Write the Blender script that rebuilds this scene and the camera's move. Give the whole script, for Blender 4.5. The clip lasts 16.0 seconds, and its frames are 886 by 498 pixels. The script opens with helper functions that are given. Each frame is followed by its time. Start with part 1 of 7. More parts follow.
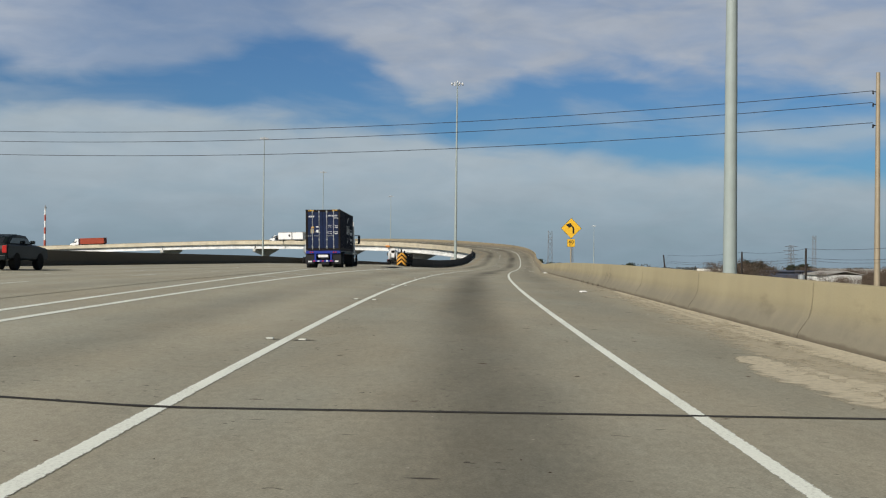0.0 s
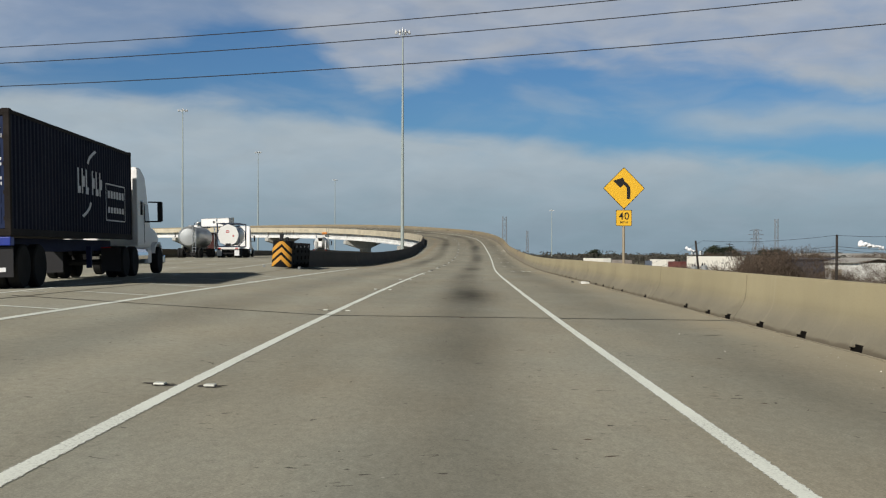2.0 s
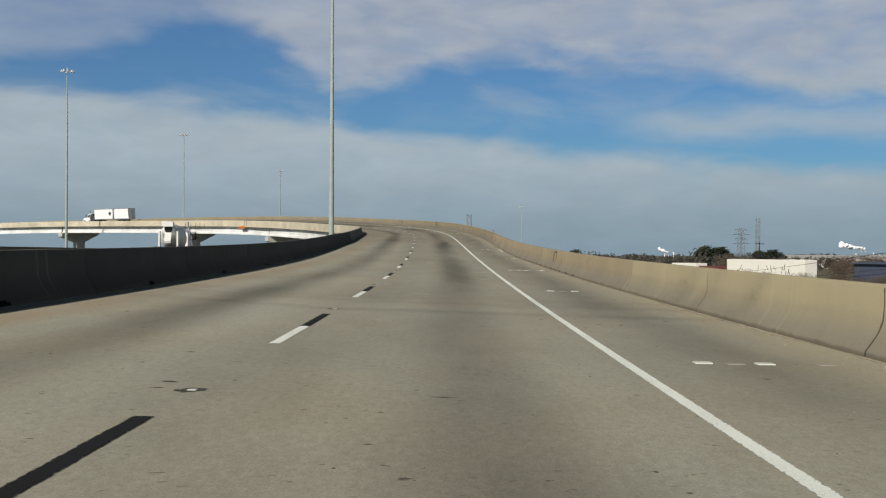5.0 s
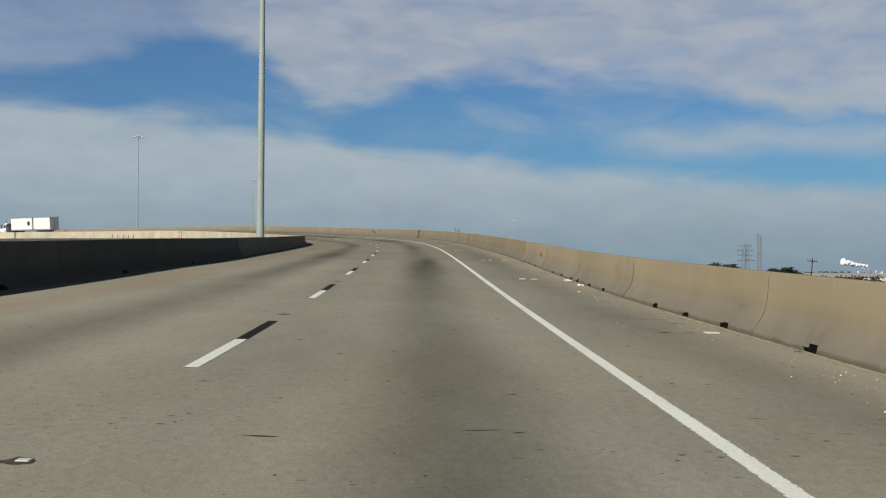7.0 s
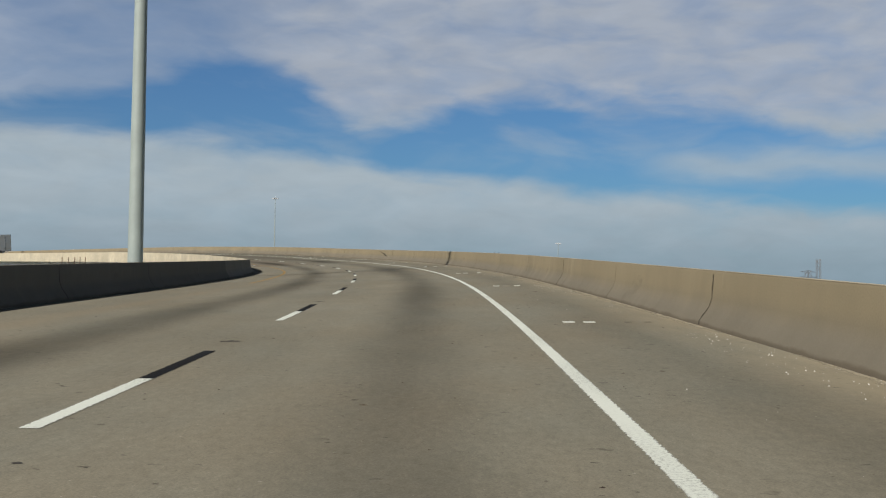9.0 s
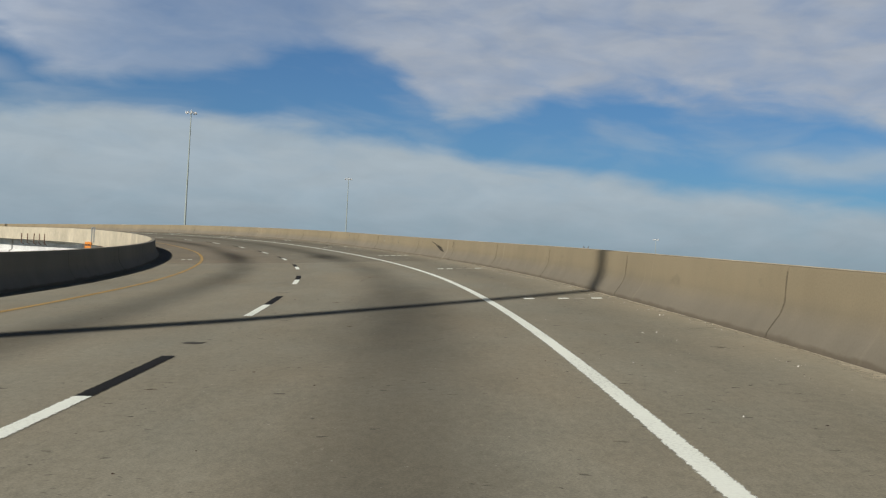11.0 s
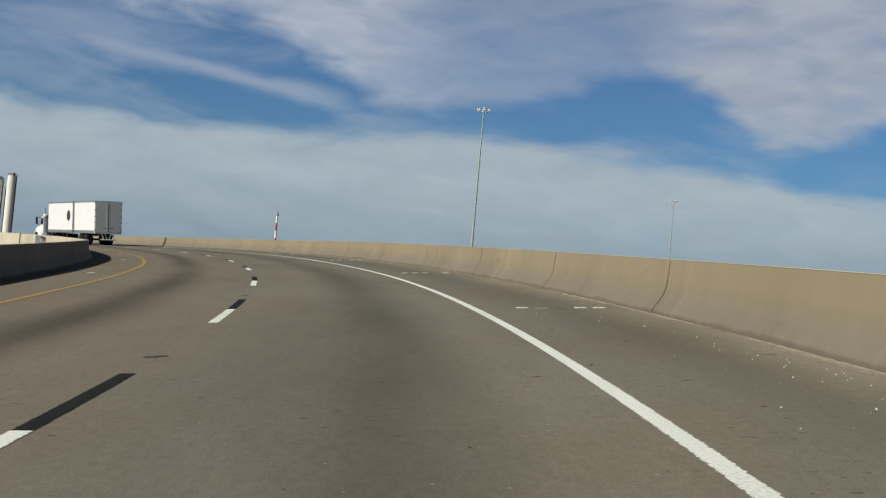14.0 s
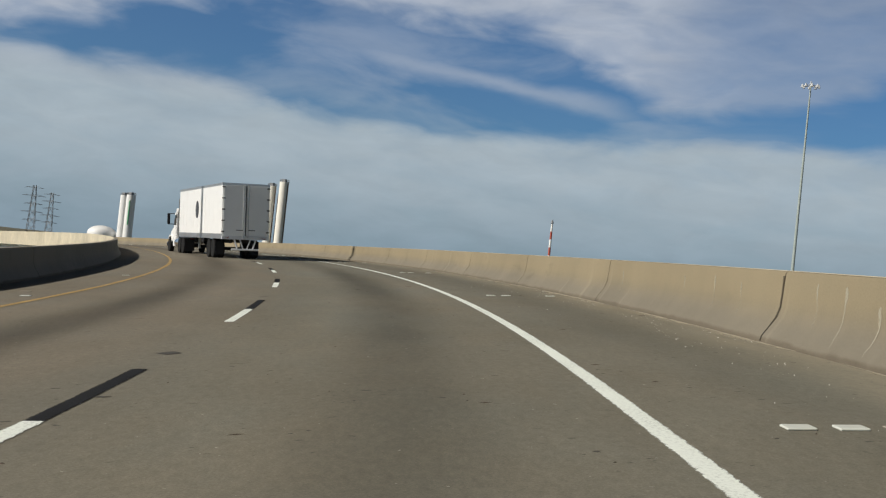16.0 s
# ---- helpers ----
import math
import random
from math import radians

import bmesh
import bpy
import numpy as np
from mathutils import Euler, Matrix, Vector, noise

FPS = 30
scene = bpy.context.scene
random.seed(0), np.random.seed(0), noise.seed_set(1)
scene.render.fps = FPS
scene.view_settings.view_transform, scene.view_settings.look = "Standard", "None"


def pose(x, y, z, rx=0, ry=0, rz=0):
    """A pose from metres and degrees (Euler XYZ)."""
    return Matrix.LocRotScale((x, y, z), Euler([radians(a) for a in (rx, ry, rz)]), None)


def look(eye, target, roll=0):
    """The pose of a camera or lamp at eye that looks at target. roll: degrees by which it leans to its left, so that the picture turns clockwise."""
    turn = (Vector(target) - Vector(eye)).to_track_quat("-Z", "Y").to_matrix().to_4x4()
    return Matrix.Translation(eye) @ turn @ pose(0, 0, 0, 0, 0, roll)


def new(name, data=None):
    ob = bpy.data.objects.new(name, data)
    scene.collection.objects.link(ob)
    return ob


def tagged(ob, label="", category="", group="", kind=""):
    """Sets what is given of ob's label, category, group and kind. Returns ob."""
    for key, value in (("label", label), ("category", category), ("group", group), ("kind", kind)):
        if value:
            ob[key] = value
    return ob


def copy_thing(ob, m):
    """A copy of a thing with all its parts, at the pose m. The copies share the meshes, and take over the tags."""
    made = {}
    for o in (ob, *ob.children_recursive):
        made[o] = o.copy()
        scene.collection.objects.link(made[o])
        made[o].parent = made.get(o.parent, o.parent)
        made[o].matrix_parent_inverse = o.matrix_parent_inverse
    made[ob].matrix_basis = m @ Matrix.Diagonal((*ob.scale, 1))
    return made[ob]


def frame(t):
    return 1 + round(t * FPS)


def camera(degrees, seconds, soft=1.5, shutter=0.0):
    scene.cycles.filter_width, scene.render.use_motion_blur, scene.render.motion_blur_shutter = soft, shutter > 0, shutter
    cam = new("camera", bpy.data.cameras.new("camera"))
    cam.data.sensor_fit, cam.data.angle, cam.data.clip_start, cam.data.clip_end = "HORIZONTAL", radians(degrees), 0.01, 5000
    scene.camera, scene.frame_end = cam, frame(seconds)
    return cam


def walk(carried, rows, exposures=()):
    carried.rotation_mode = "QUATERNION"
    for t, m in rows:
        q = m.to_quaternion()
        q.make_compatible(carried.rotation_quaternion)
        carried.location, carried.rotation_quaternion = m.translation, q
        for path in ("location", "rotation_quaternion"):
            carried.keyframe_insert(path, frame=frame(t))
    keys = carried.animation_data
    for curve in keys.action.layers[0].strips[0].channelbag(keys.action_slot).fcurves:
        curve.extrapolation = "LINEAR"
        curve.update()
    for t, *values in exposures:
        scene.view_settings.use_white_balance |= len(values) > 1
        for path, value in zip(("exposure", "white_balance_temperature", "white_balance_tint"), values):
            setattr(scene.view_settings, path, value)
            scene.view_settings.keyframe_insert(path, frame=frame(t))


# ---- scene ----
# The camera: a car in the right lane of a two-lane flyover ramp.
CAMERA_ROWS = [  # seconds, x, y, z, yaw to the left, pitch up, lean to the left (degrees)
    (0.0, -0.165, 0.000, 1.249, 0.312, 0.824, 0.659),
    (0.5, -0.069, 13.728, 1.436, -0.348, 0.607, 0.103),
    (1.0, 0.127, 27.308, 1.618, -1.069, 0.259, 0.272),
    (1.5, 0.447, 40.740, 1.760, -1.642, 0.309, 0.366),
    (2.0, 0.947, 54.019, 1.859, -2.179, 0.193, 0.121),
    (2.5, 1.529, 67.229, 1.916, -2.581, 0.169, 0.094),
    (3.0, 2.215, 80.447, 1.943, -2.887, -0.017, 0.150),
    (3.5, 3.007, 93.673, 1.955, -3.311, -0.019, 0.034),
    (4.0, 3.814, 106.912, 1.954, -3.641, 0.128, 0.077),
    (4.5, 4.687, 120.119, 1.940, -3.899, 0.029, 0.206),
    (5.0, 5.623, 133.253, 1.950, -4.131, 0.207, 0.298),
    (5.5, 6.596, 146.314, 2.011, -4.234, 0.383, 0.390),
    (6.0, 7.576, 159.306, 2.123, -4.205, 0.558, 0.481),
    (6.5, 8.537, 172.269, 2.285, -4.037, 0.758, 0.574),
    (7.0, 9.600, 185.235, 2.517, -4.793, 1.024, 0.416),
    (7.5, 10.762, 198.207, 2.826, -4.774, 1.350, -0.043),
    (8.0, 11.832, 211.198, 3.215, -4.074, 1.451, -0.204),
    (8.5, 12.658, 224.168, 3.678, -3.215, 1.653, 0.298),
    (9.0, 13.309, 237.062, 4.159, -2.877, 2.203, 0.708),
    (9.5, 13.932, 249.871, 4.641, -2.545, 2.075, 1.148),
    (10.0, 14.435, 262.603, 5.123, -1.760, 1.947, 1.585),
    (10.5, 14.718, 275.284, 5.606, -0.519, 1.794, 2.081),
    (11.0, 14.609, 287.933, 6.079, 1.351, 1.576, 2.997),
    (11.5, 13.943, 300.528, 6.533, 3.592, 1.657, 3.806),
    (12.0, 12.855, 313.048, 6.980, 5.851, 1.900, 4.306),
    (12.5, 11.184, 325.436, 7.417, 8.575, 1.843, 4.740),
    (13.0, 8.947, 337.641, 7.868, 11.240, 1.510, 4.963),
    (13.5, 6.169, 349.646, 8.336, 14.156, 1.968, 5.241),
    (14.0, 2.871, 361.437, 8.826, 17.143, 1.918, 5.158),
    (14.5, -1.131, 372.956, 9.313, 20.496, 1.974, 5.415),
    (15.0, -5.692, 384.243, 9.762, 24.126, 1.842, 5.216),
    (15.5, -11.065, 395.141, 10.138, 27.911, 1.223, 5.702),
    (16.0, -17.054, 405.675, 10.458, 31.006, 1.030, 6.005),
]


def drive_pose(x, y, z, yaw, pitch, lean):
    ya, pi = radians(yaw), radians(pitch)
    ahead = Vector((-math.sin(ya) * math.cos(pi), math.cos(ya) * math.cos(pi), math.sin(pi)))
    eye = Vector((x, y, z))
    return look(eye, eye + ahead, lean)


cam = camera(42.76, 16.0, soft=1.2)
walk(cam, [(r[0], drive_pose(*r[1:])) for r in CAMERA_ROWS], exposures=[(0.0, 0.0), (16.0, 0.0)])

# ---------------------------------------------------------------- world and sun
SUN_ELEVATION = radians(32)
SUN_AZIMUTH = math.atan2(-0.583, -0.812)          # clockwise from +y
sun_way = Vector((math.sin(SUN_AZIMUTH) * math.cos(SUN_ELEVATION), math.cos(SUN_AZIMUTH) * math.cos(SUN_ELEVATION), math.sin(SUN_ELEVATION)))
sun_data = bpy.data.lights.new("sun", "SUN")
sun_data.energy, sun_data.angle, sun_data.color = 4.7, radians(1.35), (1.0, 0.94, 0.855)
sun = new("sun", sun_data)
sun.matrix_world = look(Vector((0, 0, 60)) + sun_way * 40, Vector((0, 0, 60)))


class Nodes:
    """Short names for building a node tree."""

    def __init__(self, tree):
        self.tree = tree
        tree.nodes.clear()

    def add(self, kind, **settings):
        node = self.tree.nodes.new(kind)
        for key, value in settings.items():
            setattr(node, key, value)
        return node

    def link(self, a, b):
        self.tree.links.new(a, b)

    def feed(self, socket, value):
        if hasattr(value, "links"):
            self.link(value, socket)
        else:
            socket.default_value = value

    def math(self, op, a, b=0.0, c=0.0, clamp=False):
        node = self.add("ShaderNodeMath", operation=op, use_clamp=clamp)
        for socket, value in zip(node.inputs, (a, b, c)):
            self.feed(socket, value)
        return node.outputs[0]

    def mix(self, fac, a, b, blend="MIX"):
        node = self.add("ShaderNodeMix", data_type="RGBA", blend_type=blend)
        self.feed(node.inputs[0], fac)
        for socket, value in ((node.inputs[6], a), (node.inputs[7], b)):
            self.feed(socket, (*value, 1.0) if isinstance(value, tuple) and len(value) == 3 else value)
        return node.outputs[2]

    def noise(self, vector, scale, detail=4.0, rough=0.5, warp=0.0):
        node = self.add("ShaderNodeTexNoise")
        if vector is not None:
            self.link(vector, node.inputs["Vector"])
        node.inputs["Scale"].default_value, node.inputs["Detail"].default_value = scale, detail
        node.inputs["Roughness"].default_value, node.inputs["Distortion"].default_value = rough, warp
        return node.outputs[0]

    def span(self, value, low, high, to_low=0.0, to_high=1.0, smooth=False):
        node = self.add("ShaderNodeMapRange", interpolation_type="SMOOTHSTEP" if smooth else "LINEAR")
        for socket, v in zip(node.inputs, (value, low, high, to_low, to_high)):
            self.feed(socket, v)
        return node.outputs[0]

    def stretch(self, vector, scale, place=(0, 0, 0), turn=(0, 0, 0)):
        node = self.add("ShaderNodeMapping")
        self.link(vector, node.inputs[0])
        node.inputs["Scale"].default_value, node.inputs["Location"].default_value, node.inputs["Rotation"].default_value = scale, place, turn
        return node.outputs[0]


world = bpy.data.worlds.new("sky")
scene.world = world
world.use_nodes = True
n = Nodes(world.node_tree)
sky = n.add("ShaderNodeTexSky", sky_type="NISHITA", sun_disc=False)
sky.sun_elevation, sky.sun_rotation = SUN_ELEVATION, SUN_AZIMUTH
sky.air_density, sky.dust_density, sky.ozone_density = 1.0, 0.6, 2.0
way = n.add("ShaderNodeTexCoord").outputs["Generated"]
split = n.add("ShaderNodeSeparateXYZ")
n.link(way, split.inputs[0])
X, Y, Z = split.outputs
azimuth = n.math("MULTIPLY", n.math("ARCTAN2", n.math("MULTIPLY", X, -1.0), Y), 180 / math.pi)      # degrees to the left of +y
height = n.math("MULTIPLY", n.math("ARCSINE", Z), 180 / math.pi)
flat = n.add("ShaderNodeCombineXYZ")
n.link(azimuth, flat.inputs[0]), n.link(height, flat.inputs[1])
streaks = n.noise(n.stretch(flat.outputs[0], (0.10, 0.30, 1), (7.3, 2.1, 0), (0, 0, radians(-14))), 1.0, 6.0, 0.52, 0.4)
wisps = n.noise(n.stretch(flat.outputs[0], (0.26, 0.75, 1), (3.0, 1.7, 0), (0, 0, radians(-18))), 1.0, 5.0, 0.5, 0.35)
fine = n.noise(n.stretch(flat.outputs[0], (0.28, 0.8, 1), (9, 4, 0), (0, 0, radians(-12))), 1.0, 6.0, 0.58, 0.4)
wave = n.math("ADD", n.math("MULTIPLY", n.math("SUBTRACT", streaks, 0.5), 1.5), n.math("MULTIPLY", n.math("SUBTRACT", wisps, 0.5), 1.1))


def along_horizon(rows, low, high):
    """A height in degrees that follows the azimuth: (azimuth, height) from right to left."""
    ramp_node = n.add("ShaderNodeValToRGB")
    n.link(n.span(azimuth, -45, 75), ramp_node.inputs[0])
    ramp_node.color_ramp.interpolation = "CARDINAL"
    stops = ramp_node.color_ramp.elements
    while len(stops) < len(rows):
        stops.new(0.5)
    for stop, (a, h) in zip(stops, rows):
        stop.position = (a + 45) / 120
    for stop, (a, h) in zip(stops, rows):
        v = (h - low) / (high - low)
        stop.color = (v, v, v, 1)
    return n.span(ramp_node.outputs[0], 0, 1, low, high)


# a low bank of cloud, a blue band over it, broken sheets above, and a thin streak within the band
edge = along_horizon([(-44, 1.5), (-26, 3.7), (-17, 4.7), (-8, 5.4), (0, 6.2), (8, 7.1), (15, 7.6), (21, 7.1), (28, 6.8), (38, 7.1), (45, 8.1), (51, 8.4), (58, 7.2), (74, 3.0)], 0, 16)
bank = n.span(n.math("SUBTRACT", n.math("ADD", edge, n.math("MULTIPLY", wave, 1.15)), height), -0.75, 0.65, 0, 1, True)
sheet_low = along_horizon([(-40, 8.0), (-24, 7.2), (-15, 8.9), (-5, 9.0), (0.3, 7.8), (2.0, 8.2), (4.2, 10.2), (7.5, 11.2), (13, 9.5), (18, 8.4), (21, 8.6), (26, 11.4), (34, 12.2), (40, 12.6), (47, 11.0), (54, 9.2), (70, 9.5)], 0, 16)
sheet = n.span(n.math("ADD", n.math("SUBTRACT", height, sheet_low), n.math("MULTIPLY", wave, 1.9)), -0.75, 1.35, 0, 1, True)
streak_line = n.span(azimuth, 22.0, 37.0, 8.5, 10.7)
streak_off = n.math("DIVIDE", n.math("SUBTRACT", n.math("ADD", height, n.math("MULTIPLY", wave, 0.8)), streak_line), 0.55)
streak = n.math("MULTIPLY", n.math("POWER", 2.718, n.math("MULTIPLY", n.math("MULTIPLY", streak_off, streak_off), -1.0)), n.math("MULTIPLY", n.span(azimuth, 20, 25, 0, 0.52, True), n.span(azimuth, 40, 34, 0, 1, True)))
patch_off = n.math("DIVIDE", n.math("SUBTRACT", n.math("ADD", height, n.math("MULTIPLY", wave, 1.2)), n.span(azimuth, -28, -12, 6.3, 6.6)), 0.85)
patch = n.math("MULTIPLY", n.math("POWER", 2.718, n.math("MULTIPLY", n.math("MULTIPLY", patch_off, patch_off), -1.0)), n.math("MULTIPLY", n.span(azimuth, -11, -16, 0, 0.72, True), n.span(azimuth, -40, -30, 0, 1, True)))
veil = n.math("MULTIPLY", n.span(streaks, 0.44, 0.68, 0.04, 0.40, True), n.span(height, 3, 7, 0, 1))
thin = n.span(height, 16, 20, 1.0, 0.0, True)
cover = n.math("MAXIMUM", n.math("MULTIPLY", bank, n.span(wisps, 0.2, 0.6, 0.80, 0.97)), n.math("MULTIPLY", n.math("MULTIPLY", sheet, n.math("MAXIMUM", n.span(azimuth, 16, 24, 0.52, 1.0, True), n.span(azimuth, 9, 4, 0.52, 1.0, True))), n.math("MULTIPLY", thin, n.span(wisps, 0.27, 0.62, 0.56, 0.95))))
cover = n.math("MAXIMUM", n.math("MAXIMUM", cover, n.math("MULTIPLY", veil, thin)), n.math("MAXIMUM", streak, patch))
haze = n.span(height, 5.5, 0.0, 0.0, 1.0, True)
shade = n.math("MULTIPLY", n.span(fine, 0.3, 0.7, 0.94, 1.05), n.math("ADD", 1.0, n.math("MULTIPLY", n.span(azimuth, 10, 24, 0, 0.16, True), n.span(height, 7.5, 10.5, 0, 1, True))))
bank_tone = n.mix(haze, (0.385, 0.455, 0.505), (0.24, 0.32, 0.385))
cloud = n.mix(n.span(height, 7.0, 9.5), bank_tone, (0.385, 0.425, 0.49))
cloud_lit = n.add("ShaderNodeVectorMath", operation="SCALE")
n.link(cloud, cloud_lit.inputs[0]), n.link(shade, cloud_lit.inputs[3])
blue = n.add("ShaderNodeVectorMath", operation="SCALE")
n.link(sky.outputs[0], blue.inputs[0])
n.link(n.span(height, 15, 25, 0.050, 0.008, True), blue.inputs[3])
blue_deep = n.mix(1.0, blue.outputs[0], n.mix(n.span(height, 13, 26), (0.52, 0.92, 1.34), (0.95, 0.98, 1.0)), "MULTIPLY")
seen = n.mix(cover, blue_deep, cloud_lit.outputs[0])
background = n.add("ShaderNodeBackground")
n.link(seen, background.inputs[0])
background.inputs[1].default_value = 1.0
n.link(background.outputs[0], n.add("ShaderNodeOutputWorld").inputs[0])

# ---------------------------------------------------------------- the ramp's line
STEP = 2.0
STATIONS = np.arange(-60, 821, STEP)
BEND = ([-60, 0, 30, 60, 90, 120, 150, 180, 210, 240, 270, 300, 330, 360, 390, 420, 820],
        [0.0, -0.00031, -0.00096, -0.00082, -0.00017, -0.00044, -0.00005, 0.00039, 0.00039, 0.00015, 0.00165, 0.00321, 0.0044, 0.00455, 0.00465, 0.00430, 0.00425])
GRADE = ([-60, 20, 70, 120, 170, 220, 270, 320, 370, 405, 420, 435, 455, 475, 490, 515, 545, 575, 620, 820],
         [0.0130, 0.0141, 0.0023, -0.0015, 0.0132, 0.0366, 0.038, 0.0356, 0.0399, 0.0284, 0.0225, 0.0150, 0.0095, 0.0035, 0.0, -0.0100, -0.0225, -0.0305, -0.035, -0.03])
BANK = ([-60, 20, 70, 120, 170, 220, 270, 320, 370, 420, 460, 510, 560, 820],
        [-0.0003, -0.0044, -0.0104, -0.0088, -0.0098, -0.0104, 0.0237, 0.067, 0.0866, 0.0960, 0.082, 0.055, 0.05, 0.045])


def line_of_ramp():
    bend, grade, bank = (np.interp(STATIONS, *k) for k in (BEND, GRADE, BANK))
    turn = np.cumsum((bend + np.r_[bend[0], bend[:-1]]) / 2) * STEP
    at0 = int(np.searchsorted(STATIONS, 0))
    turn -= turn[at0]
    xs, ys, zs = np.cumsum(-np.sin(turn)) * STEP, np.cumsum(np.cos(turn)) * STEP, np.cumsum(grade) * STEP
    return turn, xs - xs[at0], ys - ys[at0], zs - zs[at0], bank


TURN, LINE_X, LINE_Y, LINE_Z, TILT = line_of_ramp()


def ramp(s, lat, up=0.0):
    """A point of the ramp: station along it, metres to the right of the lane's middle, metres above the concrete."""
    turn, bank = np.interp(s, STATIONS, TURN), np.interp(s, STATIONS, TILT)
    crown = max(0.0, -(lat + 2.42)) * float(np.interp(s, [110, 130, 200, 230, 255, 415, 440], [0.050, 0.042, 0.040, 0.022, 0.013, 0.016, 0.0]))
    return Vector((np.interp(s, STATIONS, LINE_X) + lat * math.cos(turn), np.interp(s, STATIONS, LINE_Y) + lat * math.sin(turn),
                   np.interp(s, STATIONS, LINE_Z) + lat * bank + crown + up))


def heading(s):
    return float(np.interp(s, STATIONS, TURN))


def on_ramp(s, lat, up=0.0):
    """The pose of a thing that stands on the ramp and faces along it."""
    a, b, c = ramp(s, lat, up), ramp(s + 2, lat, up), ramp(s, lat + 1, up)
    ahead = (b - a).normalized()
    right = (c - a).normalized()
    above = right.cross(ahead).normalized()
    right = ahead.cross(above)
    return Matrix.Translation(a) @ Matrix((right, ahead, above)).transposed().to_4x4()


RIGHT_LINE, LEFT_LINE = 1.765, -2.395


def line_drift(s):
    """How far the right-hand edge line wanders to the left."""
    return float(np.interp(s, [0, 40, 120, 205, 240, 310, 345, 400, 420, 460], [-0.025, -0.01, 0.0, -0.03, 0.0, 0.01, -0.01, -0.015, -0.09, -0.09]))


def right_kerb(s):
    """Where the foot of the right-hand barrier stands."""
    return float(np.interp(s, [0, 70, 100, 126, 185, 195, 210, 225, 237, 246, 300, 312, 331, 340, 352, 375, 425, 480, 520], [4.95, 4.98, 4.98, 4.90, 4.60, 4.50, 4.33, 4.48, 4.65, 4.70, 4.48, 4.48, 4.61, 4.60, 4.52, 4.56, 4.53, 4.62, 4.85]))

GROUND = -5.0


def left_kerb(s):
    return float(np.interp(s, [100, 112, 118, 123, 128, 150, 190, 215, 230, 247, 262, 315, 340, 365, 392, 415, 436, 470], [-8.2, -8.75, -8.4, -7.75, -7.15, -7.2, -7.5, -7.85, -7.85, -8.3, -8.55, -8.4, -8.55, -8.45, -8.8, -8.65, -8.9, -8.95]))


def yellow_lat(s):
    return float(np.interp(s, [0, 100, 118, 130, 200, 243, 285, 335, 360, 388, 410, 435], [-6.25, -6.3, -6.4, -6.2, -6.2, -6.5, -6.35, -6.4, -6.25, -6.45, -6.3, -6.5]))


def main_z(y):
    return 0.62 + 0.0040 * min(max(y, -80), 150)


# ---------------------------------------------------------------- materials
def material(name):
    mat = bpy.data.materials.new(name)
    mat.use_nodes = True
    return mat, Nodes(mat.node_tree)


def finish(k, colour, rough, bump=None, strength=0.2, distance=0.01, metal=0.0, gloss=0.5, **extra):
    shader = k.add("ShaderNodeBsdfPrincipled")
    shader.inputs["Specular IOR Level"].default_value = gloss
    k.feed(shader.inputs["Base Color"], (*colour, 1.0) if isinstance(colour, tuple) and len(colour) == 3 else colour)
    k.feed(shader.inputs["Roughness"], rough)
    k.feed(shader.inputs["Metallic"], metal)
    for key, value in extra.items():
        shader.inputs[key.replace("_", " ")].default_value = value
    if bump is not None:
        node = k.add("ShaderNodeBump")
        node.inputs["Strength"].default_value, node.inputs["Distance"].default_value = strength, distance
        k.link(bump, node.inputs["Height"])
        k.link(node.outputs[0], shader.inputs["Normal"])
    k.link(shader.outputs[0], k.add("ShaderNodeOutputMaterial").inputs[0])


def plain(name, colour, rough=0.5, metal=0.0, vary=0.15, scale=3.0, grime=0.0, bump=0.05, gloss=0.4):
    """Paint, metal or rubber with grain, blotches and grime."""
    mat, k = material(name)
    where = k.add("ShaderNodeTexCoord").outputs["Object"]
    big, small = k.noise(where, scale * 0.35, 5, 0.6), k.noise(where, scale * 9, 4, 0.6)
    tone = k.math("ADD", k.span(big, 0.25, 0.75, 1 - vary, 1 + vary * 0.6), k.span(small, 0.3, 0.7, -vary * 0.25, vary * 0.25))
    scaled = k.add("ShaderNodeVectorMath", operation="SCALE")
    scaled.inputs[0].default_value = colour
    k.link(tone, scaled.inputs[3])
    out = k.mix(k.span(big, 0.5, 0.85, 0, grime), scaled.outputs[0], (0.07, 0.06, 0.05))
    finish(k, out, k.span(small, 0.3, 0.7, max(0.05, rough - 0.08), min(1, rough + 0.08)), small, bump, 0.01, metal, gloss)
    return mat


